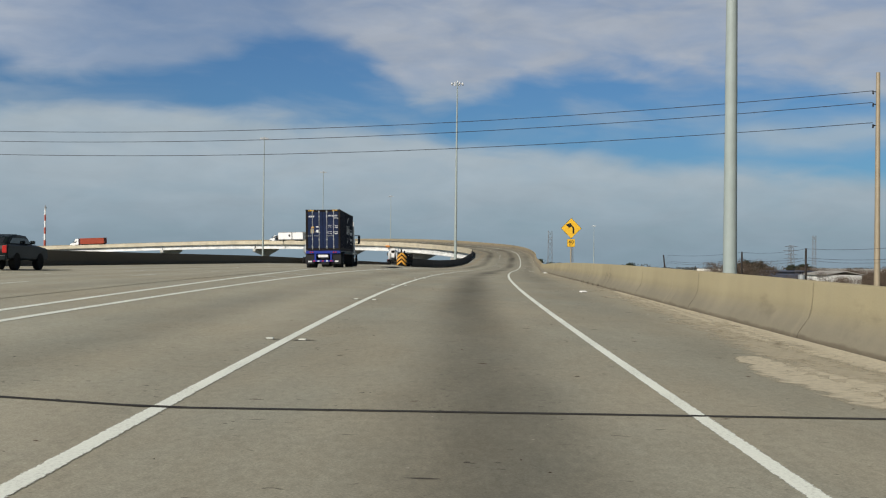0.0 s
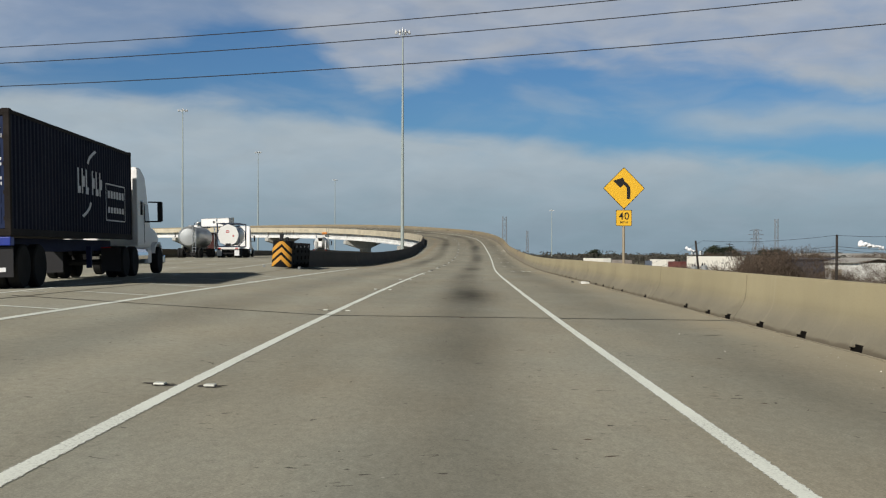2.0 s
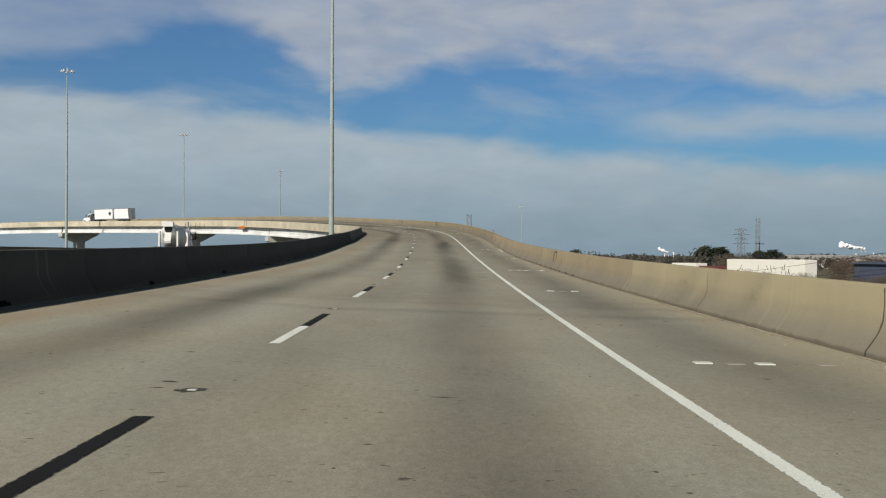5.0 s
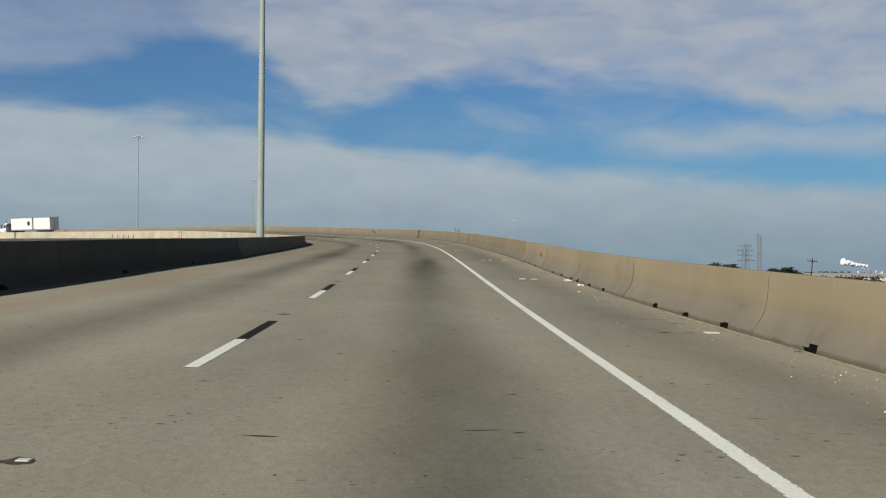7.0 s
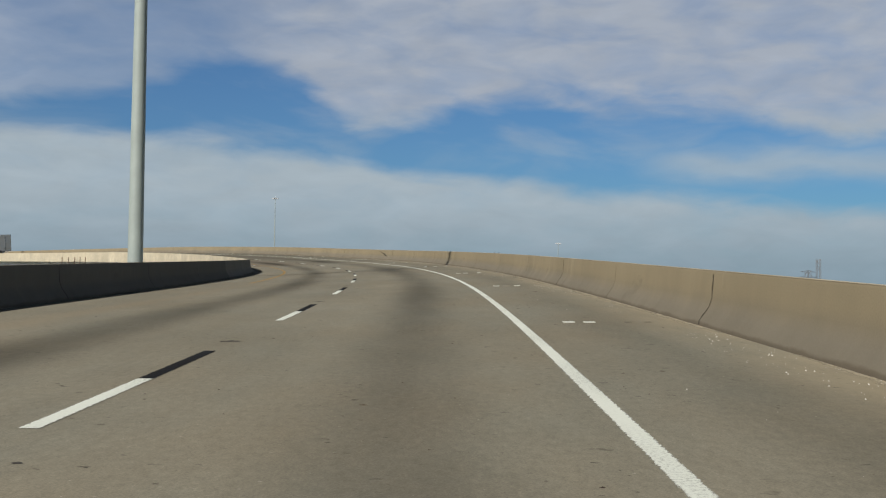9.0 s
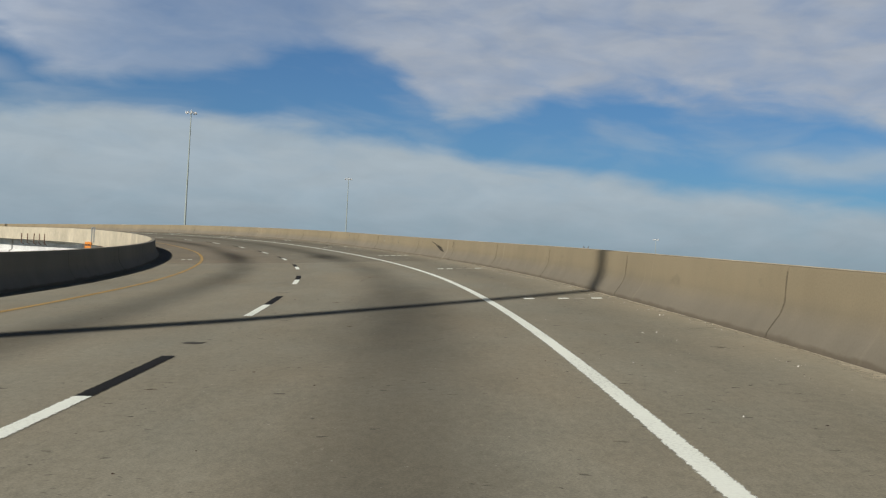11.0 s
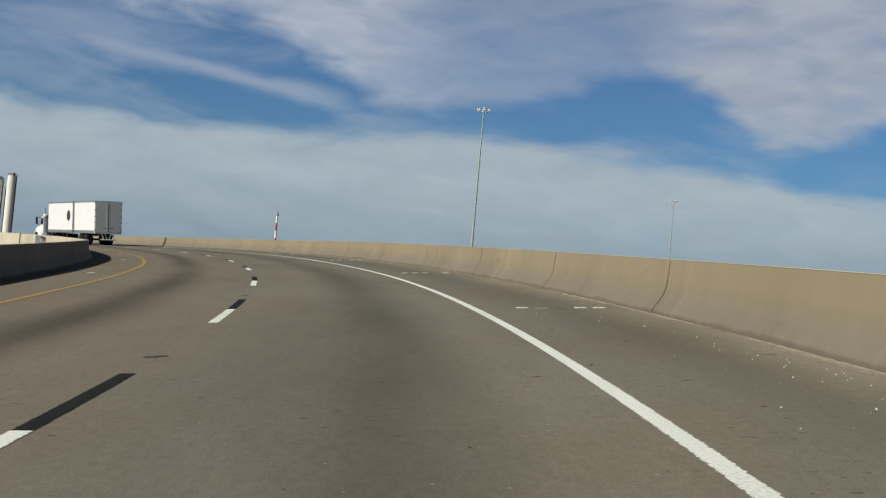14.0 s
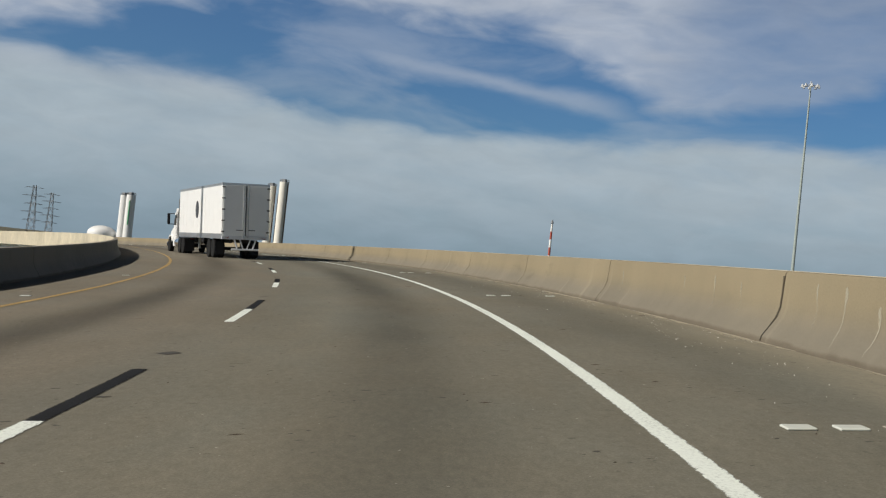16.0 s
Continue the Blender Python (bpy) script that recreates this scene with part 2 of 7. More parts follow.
def concrete(name, light, warm, streak=0.5, cast=False, foot=(0.20, 0.186, 0.15)):
    """Cast concrete with stains that run down, blotches and pits. cast: a barrier, whose UV is metres along and metres up."""
    mat, k = material(name)
    where = k.add("ShaderNodeTexCoord").outputs["UV" if cast else "Object"]
    big = k.noise(k.stretch(where, (0.25, 0.25, 0.25)), 1.0, 6, 0.6)
    mid = k.noise(where, 1.7, 6, 0.62, 0.4)
    runs = k.noise(k.stretch(where, (1.3, 0.16, 1) if cast else (0.7, 0.7, 0.12)), 1.0, 5, 0.6)
    pits = k.noise(where, 38, 3, 0.7)
    tone = k.math("MULTIPLY", k.span(big, 0.25, 0.75, 0.86, 1.12), k.span(mid, 0.25, 0.75, 0.90, 1.08)) if cast else k.math("MULTIPLY", k.span(big, 0.25, 0.75, 0.72, 1.20), k.span(mid, 0.25, 0.75, 0.80, 1.15))
    tone = k.math("MULTIPLY", tone, k.span(runs, 0.35, 0.72, 1.0 + 0.08 * streak, 1.0 - (0.10 if cast else 0.42) * streak))
    tone = k.math("MULTIPLY", tone, k.span(pits, 0.3, 0.6, 0.92 if cast else 0.84, 1.03 if cast else 1.05))
    base = k.mix(k.span(mid, 0.3, 0.7), light, warm)
    if cast:
        parts = k.add("ShaderNodeSeparateXYZ")
        k.link(where, parts.inputs[0])
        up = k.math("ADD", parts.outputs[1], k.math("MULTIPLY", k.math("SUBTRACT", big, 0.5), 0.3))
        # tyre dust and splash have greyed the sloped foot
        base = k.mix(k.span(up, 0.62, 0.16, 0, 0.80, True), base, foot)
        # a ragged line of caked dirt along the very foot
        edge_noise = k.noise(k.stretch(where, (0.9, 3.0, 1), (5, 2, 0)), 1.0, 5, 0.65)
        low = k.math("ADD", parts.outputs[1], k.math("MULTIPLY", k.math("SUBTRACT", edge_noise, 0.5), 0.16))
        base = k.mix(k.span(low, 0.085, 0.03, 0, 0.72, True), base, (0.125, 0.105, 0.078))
        base = k.mix(k.span(k.noise(k.stretch(where, (0.5, 1.2, 1), (3, 1, 0)), 1.0, 5, 0.6), 0.62, 0.76, 0, 0.45), base, (0.10, 0.085, 0.065))
        salt = k.noise(k.stretch(where, (2.8, 0.25, 1), (0, 0, 0), (0, 0, radians(4))), 1.0, 2, 0.4, 0.3)
        salt_at = k.noise(k.stretch(where, (0.28, 0.05, 1), (11, 0, 0)), 1.0, 2, 0.5)
        base = k.mix(k.math("MULTIPLY", k.span(salt, 0.64, 0.73, 0, 0.28), k.span(salt_at, 0.46, 0.60)), base, (0.50, 0.45, 0.33))
    else:
        salts = k.noise(k.stretch(where, (1.6, 1.6, 0.16)), 1.0, 3, 0.5)
        tone = k.math("MULTIPLY", tone, k.span(salts, 0.70, 0.76, 1.0, 1.32))
    scaled = k.add("ShaderNodeVectorMath", operation="SCALE")
    k.link(base, scaled.inputs[0])
    k.link(tone, scaled.inputs[3])
    finish(k, scaled.outputs[0], 0.92, pits, 0.14 if cast else 0.25, 0.006 if cast else 0.01, gloss=0.12)
    return mat


def road_surface(name, lanes, smudges=(), stony=0.0):
    """Worn grey concrete of a road. UV: metres to the right and metres along. lanes: the middles of the lanes."""
    mat, k = material(name)
    uv = k.add("ShaderNodeTexCoord").outputs["UV"]
    parts = k.add("ShaderNodeSeparateXYZ")
    k.link(uv, parts.inputs[0])
    across, along = parts.outputs[0], parts.outputs[1]
    sway = k.math("MULTIPLY", k.math("SUBTRACT", k.noise(k.stretch(uv, (0.02, 0.03, 1)), 1.0, 2), 0.5), 0.7)
    x = k.math("ADD", across, sway)
    long_noise = k.noise(k.stretch(uv, (0.25, 0.035, 1)), 1.0, 4, 0.6)
    drip = None
    for middle in lanes:
        d = k.math("DIVIDE", k.math("SUBTRACT", x, middle), 0.66)
        band = k.math("POWER", 2.718, k.math("MULTIPLY", k.math("MULTIPLY", d, d), -1.0))
        if middle < -4 and stony:
            band = k.math("MULTIPLY", band, k.span(along, 90, 150, 0.45, 1.15))
        drip = band if drip is None else k.math("MAXIMUM", drip, band)
    drip = k.math("MULTIPLY", drip, k.span(long_noise, 0.34, 0.70, 0.21, 0.49, True) if stony else 0.10)
    tracks = None
    for middle in lanes:
        for side in (-0.95, 0.95):
            d = k.math("DIVIDE", k.math("SUBTRACT", x, middle + side), 0.42)
            band = k.math("POWER", 2.718, k.math("MULTIPLY", k.math("MULTIPLY", d, d), -1.0))
            tracks = band if tracks is None else k.math("MAXIMUM", tracks, band)
    blotch = k.noise(k.stretch(uv, (0.35, 0.12, 1)), 1.0, 6, 0.62)
    patches = k.noise(k.stretch(uv, (2.4, 0.75, 1)), 1.0, 6, 0.65, 0.3)
    grain = k.noise(uv, 55, 3, 0.75)
    grit = k.noise(k.stretch(uv, (15, 7, 1)), 1.0, 4, 0.7)
    tines = k.noise(k.stretch(uv, (0.5, 60.0, 1)), 1.0, 2, 0.5)
    tone = k.math("MULTIPLY", k.span(blotch, 0.25, 0.75, 0.78, 1.18), k.span(patches, 0.25, 0.75, 0.92, 1.06))
    tone = k.math("MULTIPLY", tone, k.span(grain, 0.3, 0.7, 0.73, 1.25))
    tone = k.math("MULTIPLY", tone, k.span(grit, 0.3, 0.66, 0.86, 1.09))
    tone = k.math("MULTIPLY", tone, k.span(tines, 0.3, 0.7, 0.99, 1.01))
    tone = k.math("MULTIPLY", tone, k.math("SUBTRACT", 1.0, drip))
    tone = k.math("MULTIPLY", tone, k.math("ADD", 1.0, k.math("MULTIPLY", tracks, 0.05)))
    # oil thrown down after the joints
    for mid_x, mid_s, wide, long, dark in smudges:
        dx, ds = k.math("DIVIDE", k.math("SUBTRACT", across, mid_x), wide), k.math("DIVIDE", k.math("SUBTRACT", along, mid_s), long)
        blob = k.math("POWER", 2.718, k.math("MULTIPLY", k.math("ADD", k.math("MULTIPLY", dx, dx), k.math("MULTIPLY", ds, ds)), -1.0))
        tone = k.math("MULTIPLY", tone, k.math("SUBTRACT", 1.0, k.math("MULTIPLY", blob, k.span(patches, 0.25, 0.75, dark * 1.15, dark * 0.8))))
    # a dirty band on the shoulder past the edge line
    d = k.math("DIVIDE", k.math("SUBTRACT", x, 3.2), 0.66)
    band = k.math("POWER", 2.718, k.math("MULTIPLY", k.math("MULTIPLY", d, d), -1.0))
    tone = k.math("MULTIPLY", tone, k.math("SUBTRACT", 1.0, k.math("MULTIPLY", band, k.math("MULTIPLY", k.span(long_noise, 0.35, 0.65, 0.12, 0.36), k.math("MULTIPLY", k.span(along, 20, 60, 0.35, 1.0), k.span(along, 236, 262, 1.0, 0.55))))))
    scrape = k.noise(k.stretch(uv, (0.8, 4.0, 1), (4, 2, 0), (0, 0, radians(7))), 1.0, 5, 0.7)
    tone = k.math("MULTIPLY", tone, k.span(scrape, 0.70, 0.74, 1.0, 0.84))
    spots = k.noise(uv, 3.1, 3, 0.5)
    tone = k.math("MULTIPLY", tone, k.span(spots, 0.735, 0.78, 1.0, 0.55))
    tone = k.math("MULTIPLY", tone, k.span(along, 140, 237, 1.15, 1.01))
    tone = k.math("MULTIPLY", tone, k.math("ADD", 1.0, k.math("MULTIPLY", k.span(across, -2.3, -3.2, 0, 0.14), k.span(along, 260, 200))))
    # later pours are browner and darker
    tone = k.math("MULTIPLY", tone, k.math("MULTIPLY", k.span(along, 237.3, 237.5, 1.0, 0.88), k.math("MULTIPLY", k.span(along, 338.7, 338.9, 1.0, 0.84), k.math("MULTIPLY", k.span(along, 340, 375, 1.0, 0.89), k.span(along, 388, 412, 1.0, 0.96)))))
    scaled = k.add("ShaderNodeVectorMath", operation="SCALE")
    k.link(k.mix(k.span(blotch, 0.3, 0.7), (0.300, 0.2885, 0.227), (0.268, 0.260, 0.209)), scaled.inputs[0])
    k.link(tone, scaled.inputs[3])
    hue = k.noise(k.stretch(uv, (0.5, 0.16, 1), (8, 3, 0)), 1.0, 5, 0.6)
    scaled_hue = k.mix(k.span(hue, 0.3, 0.7), (1.035, 0.99, 0.95), (0.965, 1.0, 1.035))
    tinted = k.mix(1.0, scaled.outputs[0], scaled_hue, "MULTIPLY")
    # sand and dust that has gathered on the shoulder by the right-hand barrier
    dust = k.math("MULTIPLY", k.span(across, 3.3, 4.7, 0, 1, True), k.span(k.noise(k.stretch(uv, (1.0, 0.22, 1)), 1.0, 6, 0.65), 0.34, 0.64, 0.15, 0.85))
    out = k.mix(k.math("MULTIPLY", dust, k.span(along, 225, 345, 1.0, 0.55)), tinted, (0.365, 0.325, 0.235))
    later = k.math("MULTIPLY", k.span(along, 237.3, 237.5), stony)
    out = k.mix(later, out, (1.03, 1.0, 0.97), "MULTIPLY")
    out = k.mix(k.math("MULTIPLY", k.span(along, 338.7, 338.9), k.span(across, -1.6, -3.4)), out, (1.045, 0.99, 0.975), "MULTIPLY")
    rust_d = k.math("DIVIDE", k.math("ADD", x, 6.35), 0.42)
    rust_band = k.math("POWER", 2.718, k.math("MULTIPLY", k.math("MULTIPLY", rust_d, rust_d), -1.0))
    rust_dust = k.math("MULTIPLY", rust_band, k.math("MULTIPLY", k.math("MULTIPLY", k.span(along, 116, 122, 0, 0.62), k.span(along, 300, 230, 0, stony)), k.span(k.noise(k.stretch(uv, (0.9, 0.2, 1)), 1.0, 5, 0.6), 0.3, 0.6, 0.45, 1.0)))
    out = k.mix(rust_dust, out, (0.345, 0.265, 0.17))
    flecks = k.noise(k.stretch(uv, (8.0, 13.0, 1), (2, 5, 0)), 1.0, 2, 0.5, 0.6)
    out = k.mix(k.math("MULTIPLY", k.span(flecks, 0.68, 0.72, 0, 0.9), k.span(k.noise(uv, 0.7, 3, 0.6), 0.44, 0.58)), out, (0.045, 0.040, 0.034))
    chips = k.noise(k.stretch(uv, (16.0, 20.0, 1), (7, 1, 0)), 1.0, 2, 0.5)
    out = k.mix(k.span(chips, 0.735, 0.77, 0, 0.55), out, (0.55, 0.53, 0.46))
    finish(k, out, k.span(grain, 0.3, 0.7, 0.75, 0.95), grain, 0.25, 0.006, gloss=0.18)
    return mat


def see_through(k, keep):
    """Lets what lies below show where keep falls to 0."""
    out = next(x for x in k.tree.nodes if x.type == "OUTPUT_MATERIAL")
    surface = out.inputs[0].links[0].from_socket
    mixed = k.add("ShaderNodeMixShader")
    k.feed(mixed.inputs[0], keep)
    k.link(k.add("ShaderNodeBsdfTransparent").outputs[0], mixed.inputs[1])
    k.link(surface, mixed.inputs[2])
    k.link(mixed.outputs[0], out.inputs[0])


def worn_paint(name, colour, wear=0.5):
    """Road paint with ragged edges, worn through in places. UV: -0.1 to 0.1 across the line, metres along it."""
    mat, k = material(name)
    where = k.add("ShaderNodeTexCoord").outputs["UV"]
    big, small = k.noise(k.stretch(where, (1.2, 0.4, 1)), 1.0, 5, 0.6), k.noise(where, 30, 4, 0.7)
    gone = k.math("MULTIPLY", k.span(small, 0.5, 0.62), k.span(big, 0.42, 0.75, 0.0, wear))
    parts = k.add("ShaderNodeSeparateXYZ")
    k.link(where, parts.inputs[0])
    ragged = k.noise(k.stretch(where, (26, 15, 1)), 1.0, 4, 0.75)
    rim = k.math("ADD", k.math("ABSOLUTE", parts.outputs[0]), k.math("MULTIPLY", k.math("SUBTRACT", ragged, 0.5), 0.11))
    gone = k.math("MAXIMUM", gone, k.span(rim, 0.080, 0.099))
    scaled = k.add("ShaderNodeVectorMath", operation="SCALE")
    scaled.inputs[0].default_value = colour
    k.link(k.math("MULTIPLY", k.span(big, 0.2, 0.8, 1.02, 0.9), k.span(small, 0.3, 0.7, 1.04, 0.94)), scaled.inputs[3])
    finish(k, scaled.outputs[0], 0.75, small, 0.2, 0.004, gloss=0.2)
    see_through(k, k.math("SUBTRACT", 1.0, gone, clamp=True))
    return mat


def smear(name, colour, strength, crisp=0.5, broken=1.2):
    """Dirt, rubber or lime with soft broken edges. UV: -1 to 1 across the mark, metres along it."""
    mat, k = material(name)
    where = k.add("ShaderNodeTexCoord").outputs["UV"]
    parts = k.add("ShaderNodeSeparateXYZ")
    k.link(where, parts.inputs[0])
    rough, fine = k.noise(k.stretch(where, (1.6, 5.0, 1)), 1.0, 5, 0.65), k.noise(k.stretch(where, (5, 22, 1)), 1.0, 3, 0.7)
    rim = k.math("ADD", k.math("ABSOLUTE", parts.outputs[0]), k.math("MULTIPLY", k.math("SUBTRACT", rough, 0.5), broken))
    keep = k.math("MULTIPLY", k.span(rim, 1.0, crisp, 0, strength, True), k.span(fine, 0.25, 0.6, 0.6, 1.0))
    finish(k, colour, 0.85, fine, 0.15, 0.004, gloss=0.15)
    see_through(k, keep)
    return mat


def glass(name, tint):
    mat, k = material(name)
    finish(k, tint, 0.06, None, metal=0.0, IOR=1.5)
    return mat


RAMP_CONCRETE = road_surface("ramp_concrete", [0.02, -4.55], [(0.25, 5.0, 0.75, 12.0, 0.30), (0.2, 33.0, 0.65, 11.0, 0.28), (0.3, 172.0, 0.5, 7.0, 0.22), (0.2, 187.0, 0.65, 10.0, 0.22), (0.25, 132.5, 0.55, 4.5, 0.32), (-0.9, 373.0, 0.8, 11.0, 0.19), (0.55, 309.0, 0.65, 12.0, 0.30), (-0.6, 305.5, 0.75, 7.0, 0.24), (0.28, 85.0, 0.62, 5.5, 0.66), (0.35, 235.0, 0.42, 5.0, 0.54), (0.1, 229.0, 0.75, 8.0, 0.4), (-0.3, 347.0, 0.7, 4.0, 0.62), (-4.6, 247.0, 0.7, 7.0, 0.35), (-4.7, 350.0, 0.8, 9.0, 0.35), (1.2, 182.1, 0.12, 0.4, 0.4), (1.17, 178.4, 0.12, 0.3, 0.4), (1.08, 176.2, 0.12, 0.25, 0.5), (1.12, 174.7, 0.15, 0.25, 0.5)], 1.0)
MAIN_CONCRETE = road_surface("main_concrete", [-8.7, -12.4, -16.1, -19.8])
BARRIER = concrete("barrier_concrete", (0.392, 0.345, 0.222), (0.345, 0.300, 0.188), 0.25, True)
# the left-hand parapet's shade put into its colour: deep, middling, then lighter
BARRIER_DEEP_SHADE = concrete("deep_shade_barrier_concrete", (0.105, 0.100, 0.093), (0.080, 0.077, 0.072), 0.3, True, (0.08, 0.077, 0.07))
BARRIER_SHADE = concrete("shaded_barrier_concrete", (0.185, 0.172, 0.145), (0.15, 0.14, 0.118), 0.35, True, (0.17, 0.162, 0.145))
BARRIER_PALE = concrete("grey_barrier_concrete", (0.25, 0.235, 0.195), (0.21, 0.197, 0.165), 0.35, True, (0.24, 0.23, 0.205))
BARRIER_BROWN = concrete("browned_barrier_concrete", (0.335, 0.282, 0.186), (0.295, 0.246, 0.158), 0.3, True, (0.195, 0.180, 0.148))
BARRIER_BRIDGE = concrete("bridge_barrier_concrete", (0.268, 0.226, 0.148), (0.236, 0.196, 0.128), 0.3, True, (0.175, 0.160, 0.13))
BEAM = concrete("beam_concrete", (0.76, 0.76, 0.73), (0.68, 0.69, 0.67), 0.12)
FASCIA = concrete("fascia_concrete", (0.60, 0.545, 0.42), (0.54, 0.485, 0.36), 0.2)
PIER = concrete("pier_concrete", (0.50, 0.50, 0.46), (0.44, 0.44, 0.40), 0.35)
# near black for the shade inside the drain slots
SLOT_SHADE = plain("slot_shade_black", (0.008, 0.007, 0.006), 0.95, gloss=0.05)
DARK_JOINT = plain("joint_rubber", (0.035, 0.033, 0.03), 0.9)
WHITE_PAINT = worn_paint("white_line_paint", (0.82, 0.865, 0.79))
YELLOW_PAINT = worn_paint("yellow_line_paint", (0.42, 0.285, 0.11), wear=1.1)
TAR = plain("old_tar", (0.075, 0.068, 0.058), 0.8, vary=0.4)
BLACK_PAINT = worn_paint("black_line_paint", (0.014, 0.0135, 0.013), wear=0.25)
CERAMIC = plain("white_ceramic", (0.64, 0.66, 0.59), 0.45, grime=0.3)
GALVANISED = plain("galvanised_steel", (0.42, 0.44, 0.44), 0.45, 0.55, 0.12)
MAST_PAINT = plain("mast_grey_green_paint", (0.32, 0.37, 0.35), 0.55, 0.0, 0.12)
RUBBER = plain("tyre_rubber", (0.02, 0.02, 0.02), 0.9, vary=0.3, gloss=0.12)
ALUMINIUM = plain("aluminium", (0.58, 0.59, 0.6), 0.4, 0.85, 0.1)
CHROME = plain("chrome", (0.7, 0.7, 0.72), 0.15, 1.0, 0.05)
BLACK_PLASTIC = plain("black_plastic", (0.02, 0.02, 0.022), 0.6, gloss=0.2)
GLASS_DARK = glass("dark_window_glass", (0.02, 0.024, 0.028))
RED_LENS = plain("red_lens", (0.42, 0.02, 0.015), 0.25)
WHITE_BODY = plain("white_truck_paint", (0.84, 0.84, 0.82), 0.35, vary=0.05, grime=0.1)


# ---------------------------------------------------------------- mesh helpers
def part(name, bm, mat, parent=None, label="", smooth=False):
    """Links a bmesh as one mesh object, under a thing if one is given."""
    mesh = bpy.data.meshes.new(name)
    if smooth:
        for e in bm.edges:
            e.smooth = len(e.link_faces) == 2 and e.calc_face_angle(0.0) < 0.7
    bm.to_mesh(mesh)
    bm.free()
    if smooth:
        for poly in mesh.polygons:
            poly.use_smooth = True
    mesh.materials.append(mat)
    ob = new(name, mesh)
    if parent is not None:
        ob.parent = parent
    if label:
        ob["label"] = label
    return ob


def empty(name, m=None):
    ob = new(name)
    ob.empty_display_size = 0.2
    if m is not None:
        ob.matrix_world = m
    return ob


def box(bm, x0, x1, y0, y1, z0, z1, bevel=0.0):
    made = bmesh.ops.create_cube(bm, size=1.0, matrix=Matrix.LocRotScale(((x0 + x1) / 2, (y0 + y1) / 2, (z0 + z1) / 2), None, (x1 - x0, y1 - y0, z1 - z0)))
    if bevel:
        edges = list({e for v in made["verts"] for e in v.link_edges})
        bmesh.ops.bevel(bm, geom=edges, offset=bevel, segments=2, affect="EDGES", profile=0.5)
    return bm


def boxes(*rows, bevel=0.0):
    bm = bmesh.new()
    for r in rows:
        box(bm, *r, bevel=bevel)
    return bm


def tube(bm, a, b, r0, r1=None, sides=12, caps=True):
    a, b = Vector(a), Vector(b)
    r1 = r0 if r1 is None else r1
    m = (b - a).to_track_quat("Z", "Y").to_matrix().to_4x4()
    m.translation = (a + b) / 2
    bmesh.ops.create_cone(bm, cap_ends=caps, segments=sides, radius1=r0, radius2=max(r1, 1e-4), depth=(b - a).length, matrix=m)
    return bm


def tubes(*rows, sides=8):
    bm = bmesh.new()
    for r in rows:
        tube(bm, *r, sides=sides)
    return bm


def side_shape(outline, x0, x1, bevel=0.0):
    """A side view, a ring of (y, z), made thick from x0 to x1."""
    bm = bmesh.new()
    rings = [[bm.verts.new((x, y, z)) for y, z in outline] for x in (x0, x1)]
    bm.faces.new(rings[0]), bm.faces.new(rings[1][::-1])
    for i in range(len(outline)):
        j = (i + 1) % len(outline)
        bm.faces.new((rings[0][j], rings[0][i], rings[1][i], rings[1][j]))
    bmesh.ops.recalc_face_normals(bm, faces=bm.faces)
    if bevel:
        bmesh.ops.bevel(bm, geom=[e for e in bm.edges if len(e.link_faces) == 2 and e.calc_face_angle(0) > 0.3], offset=bevel, segments=2, affect="EDGES", profile=0.5)
    return bm


def lathe(profile, sides=24, axis="X"):
    """Turns (radius, along) rows about an axis."""
    bm = bmesh.new()
    rings = []
    for r, a in profile:
        ring = []
        for i in range(sides):
            c, s = math.cos(2 * math.pi * i / sides) * r, math.sin(2 * math.pi * i / sides) * r
            ring.append(bm.verts.new((a, c, s) if axis == "X" else (c, a, s) if axis == "Y" else (c, s, a)))
        rings.append(ring)
    for p, q in zip(rings, rings[1:]):
        for i in range(sides):
            j = (i + 1) % sides
            bm.faces.new((p[i], p[j], q[j], q[i]))
    bm.faces.new(rings[0]), bm.faces.new(rings[-1])
    bmesh.ops.recalc_face_normals(bm, faces=bm.faces)
    return bm


def sheet(name, mat, rows, parent=None, label="", uvs=None):
    """A grid of points as one mesh, with its UVs in metres."""
    verts = [tuple(p) for row in rows for p in row]
    w = len(rows[0])
    faces = [(i * w + j, i * w + j + 1, (i + 1) * w + j + 1, (i + 1) * w + j) for i in range(len(rows) - 1) for j in range(w - 1)]
    mesh = bpy.data.meshes.new(name)
    mesh.from_pydata(verts, [], faces)
    if uvs is not None:
        flat_uv = [u for row in uvs for u in row]
        layer = mesh.uv_layers.new(name="UVMap")
        for loop in mesh.loops:
            layer.data[loop.index].uv = flat_uv[loop.vertex_index]
    mesh.materials.append(mat)
    mesh.update()
    ob = new(name, mesh)
    if parent is not None:
        ob.parent = parent
    if label:
        ob["label"] = label
    return ob


def ribbon(name, mat, lat0, lat1, s0, s1, up, step=3.0, parent=None, label="", across=1):
    """A strip that lies on the ramp. lat0 and lat1: numbers or functions of the station."""
    lo = lat0 if callable(lat0) else (lambda s: lat0)
    hi = lat1 if callable(lat1) else (lambda s: lat1)
    count = max(1, round((s1 - s0) / step))
    rows, uvs = [], []
    for i in range(count + 1):
        s = s0 + (s1 - s0) * i / count
        lats = [lo(s) + (hi(s) - lo(s)) * j / across for j in range(across + 1)]
        rows.append([ramp(s, a, up) for a in lats])
        uvs.append([(-0.1 + 0.2 * j / across, s) for j in range(across + 1)])
    return sheet(name, mat, rows, parent, label, uvs)


